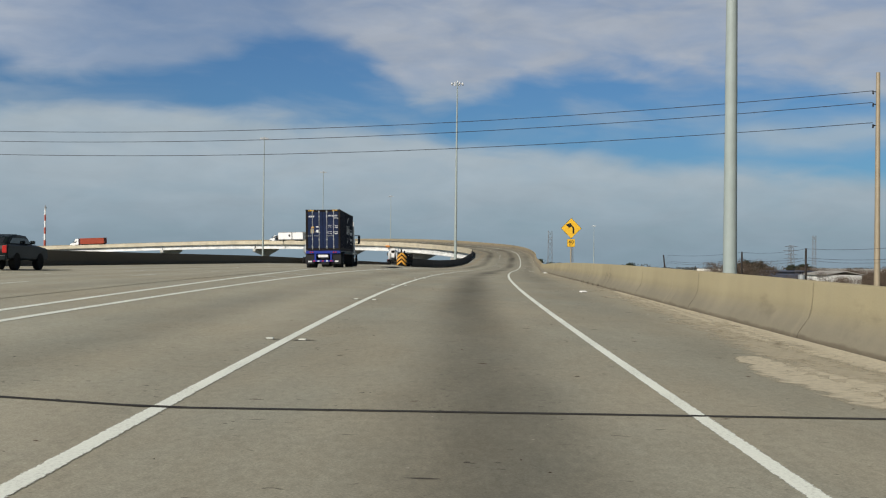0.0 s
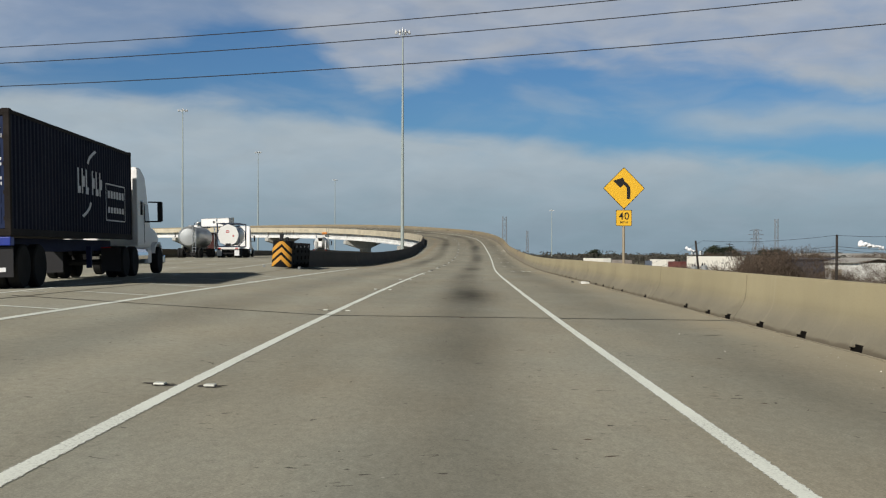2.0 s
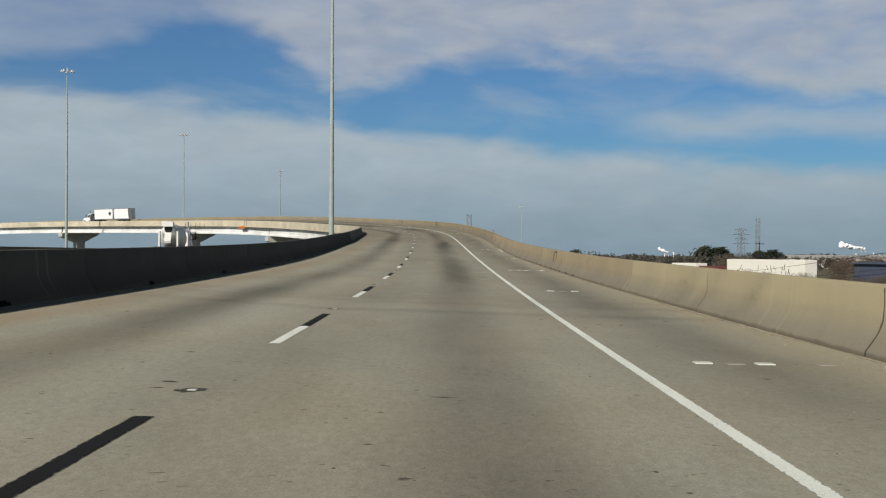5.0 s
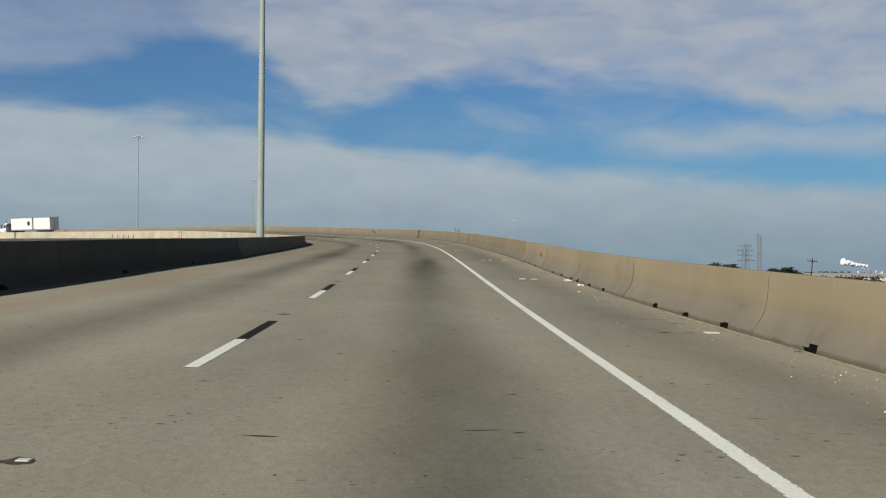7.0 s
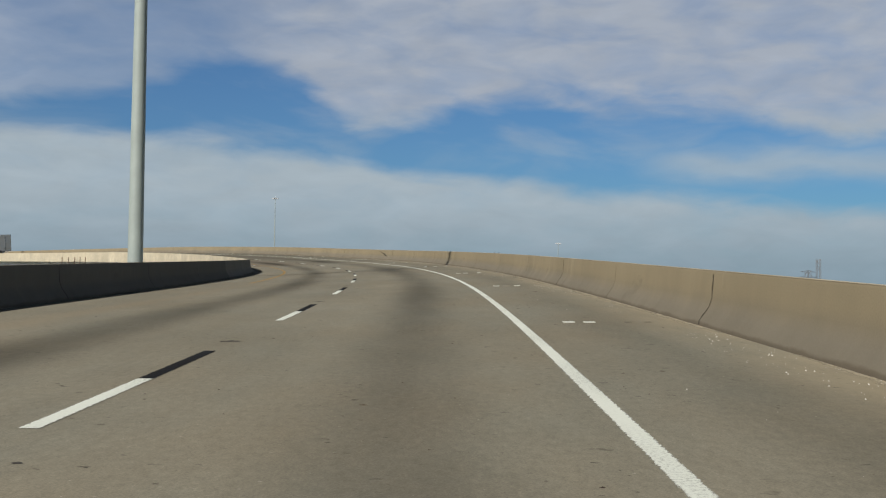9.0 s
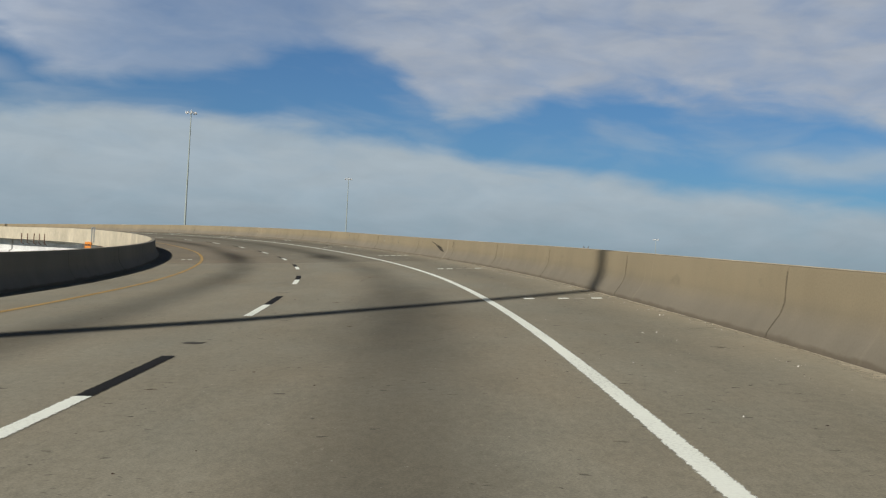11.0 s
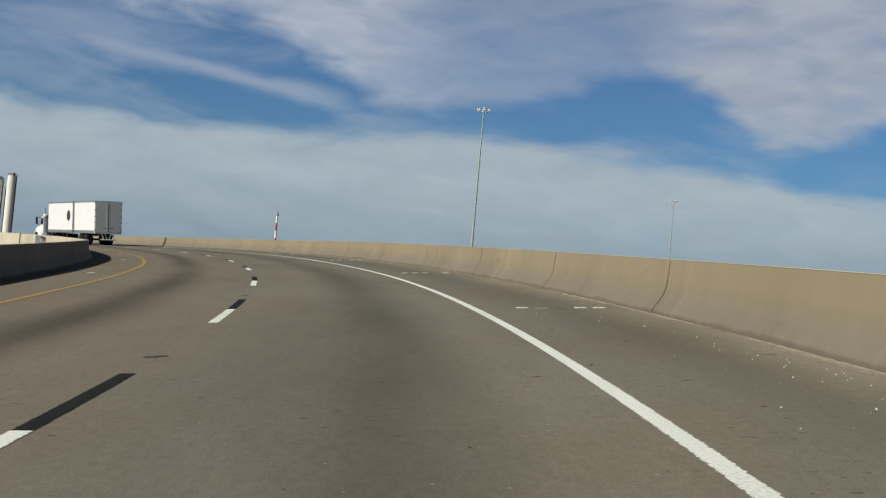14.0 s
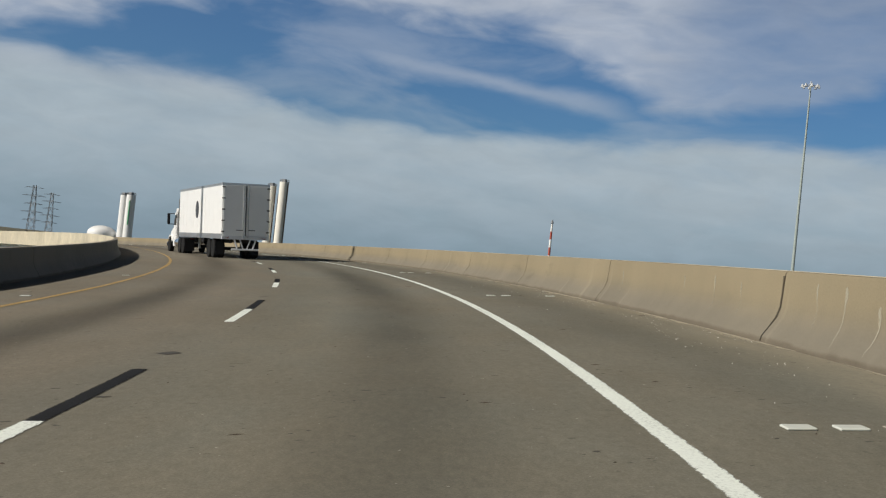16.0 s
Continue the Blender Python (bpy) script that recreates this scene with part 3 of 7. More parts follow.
def swept(name, mat, profile, s0, s1, parent, step=3.0, label=""):
    """A closed profile of (lat, up) drawn along the ramp, capped at both ends. profile: a function of the station."""
    count = max(1, round((s1 - s0) / step))
    bm = bmesh.new()
    rings = []
    for i in range(count + 1):
        s = s0 + (s1 - s0) * i / count
        rings.append([bm.verts.new(ramp(s, a, u)) for a, u in profile(s)])
    for p, q in zip(rings, rings[1:]):
        for i in range(len(p)):
            j = (i + 1) % len(p)
            bm.faces.new((p[i], p[j], q[j], q[i]))
    bm.faces.new(rings[0]), bm.faces.new(rings[-1])
    bmesh.ops.recalc_face_normals(bm, faces=bm.faces)
    return part(name, bm, mat, parent, label)

# ---------------------------------------------------------------- ground and roads
def ground_material():
    mat, k = material("winter_grass_and_dirt")
    where = k.add("ShaderNodeTexCoord").outputs["Object"]
    big, mid, small = k.noise(where, 0.012, 6, 0.6), k.noise(where, 0.11, 6, 0.65), k.noise(where, 2.5, 5, 0.7)
    tone = k.mix(k.span(big, 0.35, 0.65), (0.13, 0.115, 0.065), (0.075, 0.085, 0.045))
    tone = k.mix(k.span(mid, 0.5, 0.75, 0, 0.7), tone, (0.20, 0.17, 0.12))
    tone = k.mix(k.span(small, 0.3, 0.7, 0, 0.45), tone, (0.06, 0.055, 0.035))
    finish(k, tone, 0.95, small, 0.5, 0.1)
    return mat


GRASS = ground_material()


def build_ground():
    xs = [-4600, -2000, -900, -500, -300, -200, -120, -60, -20, 20, 60, 120, 200, 320, 520, 900, 2000, 4600]
    ys = [-2500, -800, -200, 0, 100, 200, 300, 400, 500, 650, 900, 1300, 2000, 3200, 4700]
    rows = [[(x, y, GROUND + noise.noise((x * 0.013, y * 0.013, 0)) * 0.5) for x in xs] for y in ys]
    tagged(sheet("ground", GRASS, rows), "flat winter grass and bare dirt below the freeway", "ground", kind="structure")


build_ground()

RAMP_START, RAMP_END, BRIDGE = -44.0, 790.0, 236.0
JOINTS = (8.7, 74.65, 128.9, 183.2, 237.4, 283.9, 338.8, 390.0, 444.5, 499.0, 553.5, 608.0, 662.5, 717.0)

def build_ramp_surface():
    rows, uvs = [], []
    for s in np.arange(RAMP_START, RAMP_END + 1, 2.0):
        left = left_kerb(s) - 0.1
        lats = [left, (left * 2 - 2.415) / 3, (left - 2.415 * 2) / 3, -2.415, -1.0, 0.4, RIGHT_LINE, 3.3, right_kerb(s) + 0.12]
        rows.append([ramp(s, a) for a in lats])
        uvs.append([(a, s) for a in lats])
    return sheet("road", RAMP_CONCRETE, rows, None, "", uvs)


road = build_ramp_surface()
tagged(road, "worn grey-brown concrete ramp with dark oil bands in its lanes", "road", kind="structure")
for s in JOINTS:
    if s in (183.2, 390.0, 444.5):
        continue                                  # paved over here
    ribbon("expansion_joint", DARK_JOINT, lambda a: left_kerb(a), right_kerb, s - (0.045 if s < 100 else 0.03), s + (0.045 if s < 100 else 0.03), 0.005, 0.1, road, across=24)

# painted lines
ribbon("edge_line", WHITE_PAINT, lambda s: RIGHT_LINE + line_drift(s) - float(np.interp(s, [150, 220], [0.068, 0.084])), lambda s: RIGHT_LINE + line_drift(s) + float(np.interp(s, [150, 220], [0.068, 0.084])), RAMP_START, RAMP_END, 0.005, 2.0, road, "solid white edge line, worn in places")
ribbon("lane_line", WHITE_PAINT, LEFT_LINE - 0.075, LEFT_LINE + 0.075, RAMP_START, 118.2, 0.005, 2.0, road, "solid white lane line")
ribbon("gore_line", WHITE_PAINT, lambda s: yellow_lat(s) - 0.08, lambda s: yellow_lat(s) + 0.08, RAMP_START, 119.0, 0.005, 2.0, road, "solid white line along the gore")
ribbon("yellow_edge_line", YELLOW_PAINT, lambda s: yellow_lat(s) - 0.078, lambda s: yellow_lat(s) + 0.078, 282, RAMP_END, 0.005, 2.0, road, "faded yellow edge line")
CYCLE, FIRST_DASH = 12.205, 123.25
for i in range(48):
    s = FIRST_DASH + i * CYCLE
    ribbon("white_dash", WHITE_PAINT, LEFT_LINE - 0.08, LEFT_LINE + 0.08, s, s + 3.05, 0.005, 1.0, road)
    ribbon("black_dash", BLACK_PAINT, LEFT_LINE - 0.08, LEFT_LINE + 0.08, s + 3.05, s + 6.1, 0.005, 1.0, road)

# main lanes to the left, in one sheet that meets the ramp's edge
def main_edge(y):
    """The right-hand edge of the main lanes, and its height."""
    if y <= 113:
        p = ramp(y if y < 20 else y * 1.004, left_kerb(y) - 0.1)
        return p.x + 0.3, p.z - 0.012
    return -4.6 - 0.012 * (y - 113), main_z(y) + 0.02


def build_main_lanes():
    rows, uvs = [], []
    for y in list(range(-42, 113, 5)) + [112.9, 113.1] + list(range(120, 400, 10)) + list(range(400, 1500, 60)):
        x1, z1 = main_edge(y)
        lats = [-46.0, -30.0, -22.0, -15.0, -11.0, x1]
        row = []
        for x in lats:
            blend = min(1.0, max(0.0, (x1 - x) / 5.0))
            row.append((x, y, z1 + (main_z(y) + 0.012 * min(0, x + 10) * -1 * 0.3 - z1) * blend))
        rows.append(row)
        uvs.append([(x, y) for x in lats])
    ob = tagged(sheet("main_road", MAIN_CONCRETE, rows, None, "", uvs), "wide grey concrete freeway lanes beside the ramp", "road", kind="structure")
    return ob


main_road = build_main_lanes()


def main_point(x, y, up=0.0):
    x1, z1 = main_edge(y)
    blend = min(1.0, max(0.0, (x1 - x) / 5.0))
    return Vector((x, y, z1 + (main_z(y) + 0.012 * min(0, x + 10) * -0.3 - z1) * blend + up))


def main_strip(name, mat, x_of, half, y0, y1, step=4.0, up=0.005):
    count = max(1, round((y1 - y0) / step))
    ys = [y0 + (y1 - y0) * i / count for i in range(count + 1)]
    rows = [[main_point(x_of(y) - half, y, up), main_point(x_of(y) + half, y, up)] for y in ys]
    sheet(name, mat, rows, main_road, "", [[(-0.1, y), (0.1, y)] for y in ys])


def split_point(x, y, up):
    """A point on whichever sheet lies on top beside the gore."""
    if y > 108:
        return main_point(x, y, up)
    s, lat = y, x
    for i in range(6):
        p = ramp(s, lat)
        s, lat = s + y - p.y, lat + x - p.x
    return ramp(s, lat, up) if lat > left_kerb(s) - 0.1 else main_point(x, y, up)


def split_x(y):
    return -6.85 - 0.004 * y


rows, uvs = [], []
for y in list(range(-40, 109, 2)) + list(range(112, 331, 6)):
    rows.append([split_point(split_x(y) - 0.08, y, 0.005), split_point(split_x(y) + 0.08, y, 0.005)])
    uvs.append([(-0.1, y), (0.1, y)])
sheet("main_edge_line", WHITE_PAINT, rows, main_road, "", uvs)
for lane, x in enumerate((-10.6, -14.3, -18.0)):
    for i in range(24):
        main_strip("main_dash", WHITE_PAINT, lambda y: x, 0.06, -36 + i * 12.2, -33 + i * 12.2, 3.0)
main_strip("main_left_line", YELLOW_PAINT, lambda y: -22.2, 0.07, -42, 700, 8.0)
# chevron bars painted in the gore
for i in range(11):
    y = 39.6 + i * 5.45
    x0, x1 = split_x(y) + 0.1, ramp(y, yellow_lat(y) - 0.1).x
    if x1 - x0 > 0.5:
        cross = [x0 + (x1 - x0) * f for f in (0, 0.25, 0.5, 0.75, 1)]
        sheet("gore_bar", WHITE_PAINT, [[split_point(x, y - 0.09, 0.006), split_point(x, y + 0.09, 0.006)] for x in cross][::-1], main_road, "", [[(-0.1, x), (0.1, x)] for x in cross])

# raised pavement markers along the solid line, and rows of buttons on the shoulder
STUD_MESH = boxes((-0.05, 0.05, -0.05, 0.05, 0.0, 0.02), bevel=0.009)
stud_proto = part("road_stud", STUD_MESH, CERAMIC)
tagged(stud_proto, "square white raised pavement marker glued to the concrete", "road marker", "markers along the lane line")
rng = random.Random(5)


def stain(s, lat, half_s, half_lat, mat=None, name="tar_patch", up=0.004, corners=9):
    """A thin ragged patch that lies on the concrete."""
    bm = bmesh.new()
    ring = [bm.verts.new(ramp(s + math.sin(a) * half_s * rng.uniform(.3, 1.2), lat + math.cos(a) * half_lat * rng.uniform(.3, 1.2), up)) for a in np.linspace(0, 2 * math.pi, corners + 1)[:-1]]
    bm.faces.new(ring)
    bmesh.ops.recalc_face_normals(bm, faces=bm.faces)
    bmesh.ops.reverse_faces(bm, faces=[f for f in bm.faces if f.normal.z < 0])
    return part(name, bm, mat or TAR, road)


stud_proto.matrix_world = on_ramp(124.9 - 12.19 * 13, LEFT_LINE - 0.22, 0.002)
for i in range(-13, 0):
    for side in (-0.22, 0.22):
        stain(124.9 + 12.19 * i, LEFT_LINE + side, 0.12, 0.19, corners=12)
        if (i, side) != (-13, -0.22):
            copy_thing(stud_proto, on_ramp(124.9 + 12.19 * i, LEFT_LINE + side, 0.002))
for i in range(-1, 29):
    s = FIRST_DASH + 7.6 + CYCLE * i
    stain(s, LEFT_LINE, 0.17, 0.13)
    stain(s - 0.05, LEFT_LINE - 0.1, 0.08, 0.07)
    if s < 195:
        copy_thing(stud_proto, on_ramp(s, LEFT_LINE + rng.uniform(-0.02, 0.02), 0.001) @ Matrix.Diagonal((0.8, 0.8, 0.5, 1)))
button_proto = part("shoulder_button", boxes((-0.1, 0.1, -0.085, 0.085, 0.0, 0.018), bevel=0.008), CERAMIC)
tagged(button_proto, "flat white ceramic rumble button on the shoulder", "road marker", "button rows on the shoulder")
button_proto.matrix_world = on_ramp(127.2, 2.86)
worn_proto = part("worn_button", boxes((-0.1, 0.1, -0.085, 0.085, 0.0, 0.010), bevel=0.005), plain("grimy_ceramic", (0.34, 0.315, 0.26), 0.8, vary=0.3, grime=0.5))
tagged(worn_proto, "grimy worn rumble button on the shoulder", "road marker", "button rows on the shoulder")
worn_proto.matrix_world = on_ramp(328.65, 3.3)
FULL = "wwwww"                                    # w: white, g: grimy, -: gone
ROWS_OF_BUTTONS = {0: "w-wwg", 3: "www-w", 4: "----w", 5: "-ww--", 6: "-ww-w", 7: "ww---", 10: "w-wgw", 11: "ww-gw", 12: FULL, 13: "wwggw", 14: "wg-ww", 15: "www-w", 16: "wwgww", 17: "ww--w"}
for i in range(24):
    s = 127.2 + 18.27 * i + float(np.interp(i, [0, 3, 5, 6, 7, 11, 12, 13, 15, 16, 17, 24], [0, 1.5, 1.25, 1.5, 1.7, 0.5, 0.1, 0.0, -0.4, -0.4, -0.3, 0.0]))
    for j, state in enumerate(ROWS_OF_BUTTONS.get(i, rng.choice(("wwg-w", "ww-w-", "wgw-g")))):
        at = on_ramp(s + rng.uniform(-.03, .03), (2.86 if i == 0 else 2.63) + 0.34 * j + rng.uniform(-.015, .015))
        if state == "w" and i + j:
            copy_thing(button_proto, at)
        elif state == "g":
            copy_thing(worn_proto, at)
        elif rng.random() < 0.5:
            stain(s, 2.63 + 0.34 * j, 0.07, 0.09)

for a, c in ((344.9, -7.5), (344.8, -7.2), (344.8, -6.9), (365.3, -7.6), (385.4, -7.5), (399.3, -7.3), (418.1, -7.3), (434.7, -7.0), (436.7, -7.5), (447.4, -6.95)):
    copy_thing(worn_proto if c < -7.4 else button_proto, on_ramp(a, c))

# dark adhesive left where markers have gone, and drops of tar
for i in range(150):
    lat = rng.choice((LEFT_LINE + rng.uniform(-.4, .4), rng.uniform(-2, 1.6), rng.uniform(-2, 1.6), rng.uniform(2.0, 4.4)))
    size = rng.uniform(0.2, 1.0) ** 1.6
    stain(rng.uniform(-10, 445), lat, 0.06 * size, 0.07 * size * rng.uniform(0.7, 1.6), corners=7)
# a broken pale skin of old mortar on the shoulder
MORTAR = smear("old_mortar", (0.58, 0.53, 0.405), 0.95, 0.6, 1.3)
DRIFT = smear("drifted_dust", (0.50, 0.45, 0.34), 0.75, -0.1, 2.6)
FAINT_MORTAR = smear("thin_old_mortar", (0.54, 0.49, 0.37), 0.75, 0.15, 2.1)


def swath(name, mat, rows, seed, wobble=0.04, step=0.35):
    """A thin broken skin on the concrete between two lats. rows: (station, lat, lat)."""
    r_ = random.Random(seed)
    here = [q[0] for q in rows]
    pts, uvs = [], []
    for a in np.arange(here[0], here[-1] + step * 0.5, step):
        lo, hi = float(np.interp(a, here, [q[1] for q in rows])), float(np.interp(a, here, [q[2] for q in rows]))
        lo += r_.gauss(0, wobble) * min(1.0, (hi - lo) * 3)
        lats = [lo + (hi - lo) * f for f in (0, 0.25, 0.5, 0.75, 1)]
        pts.append([ramp(a, c, 0.004) for c in lats])
        uvs.append([(-1 + 2 * f, a * 0.6 + seed) for f in (0, 0.25, 0.5, 0.75, 1)])
    sheet(name, mat, pts, road, "", uvs)


swath("mortar_skin", MORTAR, [(6.9, 3.95, 5.2), (8.2, 3.42, 5.0), (9.2, 3.25, 4.7), (10.2, 3.08, 4.45), (11.5, 2.98, 4.1), (13.0, 3.05, 3.75), (14.0, 3.3, 3.55)], 1)
swath("mortar_skin", MORTAR, [(9.0, 4.6, 5.15), (12.3, 4.35, 5.2), (17.0, 4.1, 5.2), (22.0, 4.3, 5.2), (28.0, 4.5, 5.2), (38.0, 4.75, 5.15)], 2)
swath("mortar_skin", FAINT_MORTAR, [(9.0, 3.3, 4.7), (13.0, 3.3, 4.6), (18.0, 3.7, 4.8), (26.0, 4.0, 5.0), (34.0, 4.3, 5.0)], 3)
r = random.Random(19)
for i in range(26):
    a = r.uniform(12, 40)
    c = r.uniform(3.5, 4.4) if a < 22 else r.uniform(3.9, 4.6)
    swath("mortar_skin", FAINT_MORTAR, [(a, c, c + r.uniform(0.2, 0.6)), (a + r.uniform(0.3, 1.1), c + r.uniform(-0.1, 0.1), c + r.uniform(0.2, 0.6))], i + 30, 0.05, 0.15)
for a, c, w in ((35.9, 2.62, 0.3), (35.7, 2.95, 0.28), (36.5, 3.9, 0.5), (37.6, 4.2, 0.4)):
    swath("mortar_skin", FAINT_MORTAR, [(a, c, c + w), (a + 0.35, c, c + w)], int(a * 7 + c), 0.03, 0.07)
# pale crumbs and dust swept against the foot of the right-hand parapet
r = random.Random(23)
start = 38.0
while start < 462:
    long, w = r.uniform(5, 14), r.uniform(0.10, 0.30)
    stops = [start + long * f for f in (0, 0.2, 0.5, 0.8, 1)]
    swath("dust_drift", DRIFT, [(a, right_kerb(a) - w * g, right_kerb(a) + w * 0.7) for a, g in zip(stops, (0.4, 1.0, 0.8, 1.2, 0.4))], int(start), 0.03, 0.5)
    start += long * r.uniform(0.85, 1.25)
# scrapes on the shoulder, pale where the skin is off and dark where rubber was left
SCRAPED = plain("scraped_concrete", (0.40, 0.365, 0.29), 0.9, vary=0.3)


def scrape(s0, lat0, s1, lat1, width, mat):
    rows, uvs = [], []
    for f in np.linspace(0, 1, 7):
        w = width * (0.25 + math.sin(math.pi * f)) * rng.uniform(0.5, 1.1)
        s, lat = s0 + (s1 - s0) * f, lat0 + (lat1 - lat0) * f
        rows.append([ramp(s - w / 2, lat, 0.004), ramp(s + w / 2, lat, 0.004)])
        uvs.append([(0, f), (0.08, f)])
    sheet("scrape", mat, rows if lat1 < lat0 else rows[::-1], road, "", uvs)


scrape(208.9, 2.5, 208.3, 4.4, 0.06, SCRAPED)
for i in range(46):
    s = rng.choice((rng.uniform(196, 240), rng.uniform(90, 240), rng.uniform(0, 440)))
    lat = rng.uniform(2.3, 4.0)
    scrape(s, lat, s + rng.uniform(-0.3, 0.3), lat + rng.uniform(0.15, 0.8), rng.uniform(0.02, 0.06), SCRAPED if rng.random() < 0.65 else TAR)
for i in range(34):
    s, lat = rng.uniform(-5, 440), rng.uniform(-5.5, 1.4)
    scrape(s, lat, s + rng.uniform(-0.1, 0.1), lat + rng.uniform(0.08, 0.3), rng.uniform(0.012, 0.03), TAR)
for s, lat, a, c in ((179.4, 0.53, 0.09, 0.08), (180.8, 0.58, 0.2, 0.1), (23.5, 3.44, 0.07, 0.12), (394.2, 2.1, 0.05, 0.1), (396.2, 1.9, 0.05, 0.1), (338.2, -0.57, 0.06, 0.2), (338.2, -2.4, 0.06, 0.14)):
    stain(s, lat, a, c)


# ---------------------------------------------------------------- barriers
def barrier_height(kerb, sign):
    """The right-hand parapet is higher where it stands further in."""
    return 1.24 - 0.0701 * (kerb + 0.44) if sign > 0 else 0.87


def barrier_profile(kerb, sign, foot=0.0):
    """New Jersey shape: kerb is the lat of its toe, sign +1 for the right-hand one."""
    high = barrier_height(kerb, sign)
    rows = [(0.0, -0.02), (0.02, 0.085), (0.12, 0.225), (0.185, 0.325), (0.222, 0.44), (0.252, high - 0.03), (0.27, high), (0.425, high), (0.44, high - 0.03), (0.44, -0.5), (0.2, -0.5)]
    if foot:
        lean = max(0.006, 0.02 + 0.10 * (foot - 0.085) / 0.14)
        rows[0], rows[1] = (0.12, foot), (lean, foot)
        rows[-2:] = [(0.44, foot), (0.3, foot)]
    return [(kerb + sign * a, u) for a, u in rows]


def face_lat(up):
    """How far the road face of a barrier leans back at a height."""
    return float(np.interp(up, [0, 0.085, 0.225, 0.325, 0.44, 0.85, 0.88], [0.0, 0.02, 0.12, 0.185, 0.222, 0.25, 0.26]))


def slot_steps(c):
    """A drain slot, half choked at its far end."""
    r_ = random.Random(round(c * 100))
    return ((-0.24, 0.08, r_.uniform(0.085, 0.11)), (0.08, 0.24, r_.uniform(0.05, 0.08)))


def barrier_segment(kerb_of, sign, s0, s1, slots, parent, name="barrier_segment"):
    """One cast length with drain slots cut through its foot."""
    cuts = sorted(slots)
    bm = bmesh.new()
    layer = bm.loops.layers.uv.new("UVMap")
    here = s0
    spans = []
    for c in cuts:
        spans.append((here, c - 0.24, 0.0))
        spans += [(c + a, c + b, high) for a, b, high in slot_steps(c)]
        here = c + 0.24
    spans.append((here, s1, 0.0))
    shift = 37.0 if sign < 0 else 0.0
    place = {}
    for a, b, foot in spans:
        count = max(1, round((b - a) / 2.5))
        rings = []
        for s in (a + (b - a) * i / count for i in range(count + 1)):
            ring = []
            for lat, up in barrier_profile(kerb_of(s), sign, foot):
                v = bm.verts.new(ramp(s, lat, up))
                place[v] = (s + shift, up if (lat - kerb_of(s)) * sign < 0.3 else 1.6 - up)
                ring.append(v)
            rings.append(ring)
        for p, q in zip(rings, rings[1:]):
            for i in range(len(p)):
                j = (i + 1) % len(p)
                bm.faces.new((p[i], p[j], q[j], q[i]))
        bm.faces.new(rings[0]), bm.faces.new(rings[-1])
    bmesh.ops.recalc_face_normals(bm, faces=bm.faces)
    for f in bm.faces:
        for loop in f.loops:
            loop[layer].uv = place[loop.vert]
    bmesh.ops.remove_doubles(bm, verts=bm.verts, dist=0.0005)
    on_bridge = s0 > BRIDGE - 3
    # the left-hand side takes the concretes with shade in their colour
    segment = part(name, bm, (BARRIER_BRIDGE if on_bridge else BARRIER_BROWN if s0 > 165 else BARRIER) if sign > 0 else (BARRIER_PALE if s0 > 290 else BARRIER_SHADE if on_bridge else BARRIER_DEEP_SHADE), parent, smooth=True)
    # black blocks just behind the face stand in for shade inside the slots
    for c in cuts:
        k = kerb_of(c)
        for a, b, high in slot_steps(c):
            swept("slot_shade_block", SLOT_SHADE, lambda q: [(k + sign * 0.016, -0.01), (k + sign * 0.40, -0.01), (k + sign * 0.40, high - 0.002), (k + sign * 0.04, high - 0.002)], c + a, c + b, segment, 1.0)
    return segment


def barrier_stain(kerb_of, sign, rows, mat, parent, name="scuff"):
    """A flat mark on the road face: rows of (station, height, half width along the road)."""
    pts = [[ramp(s + w, kerb_of(s) + sign * (face_lat(up) - 0.005), up) for w in (-half, half)] for s, up, half in rows]
    sheet(name, mat, pts, parent, "", [[(-1, s * 0.7 + up), (1, s * 0.7 + up)] for s, up, half in rows])


JOINT_GRIME = smear("joint_grime", (0.060, 0.052, 0.040), 0.75, 0.35, 1.0)
JOINT_FAINT = smear("faint_joint_grime", (0.11, 0.094, 0.066), 0.45, 0.2, 1.2)


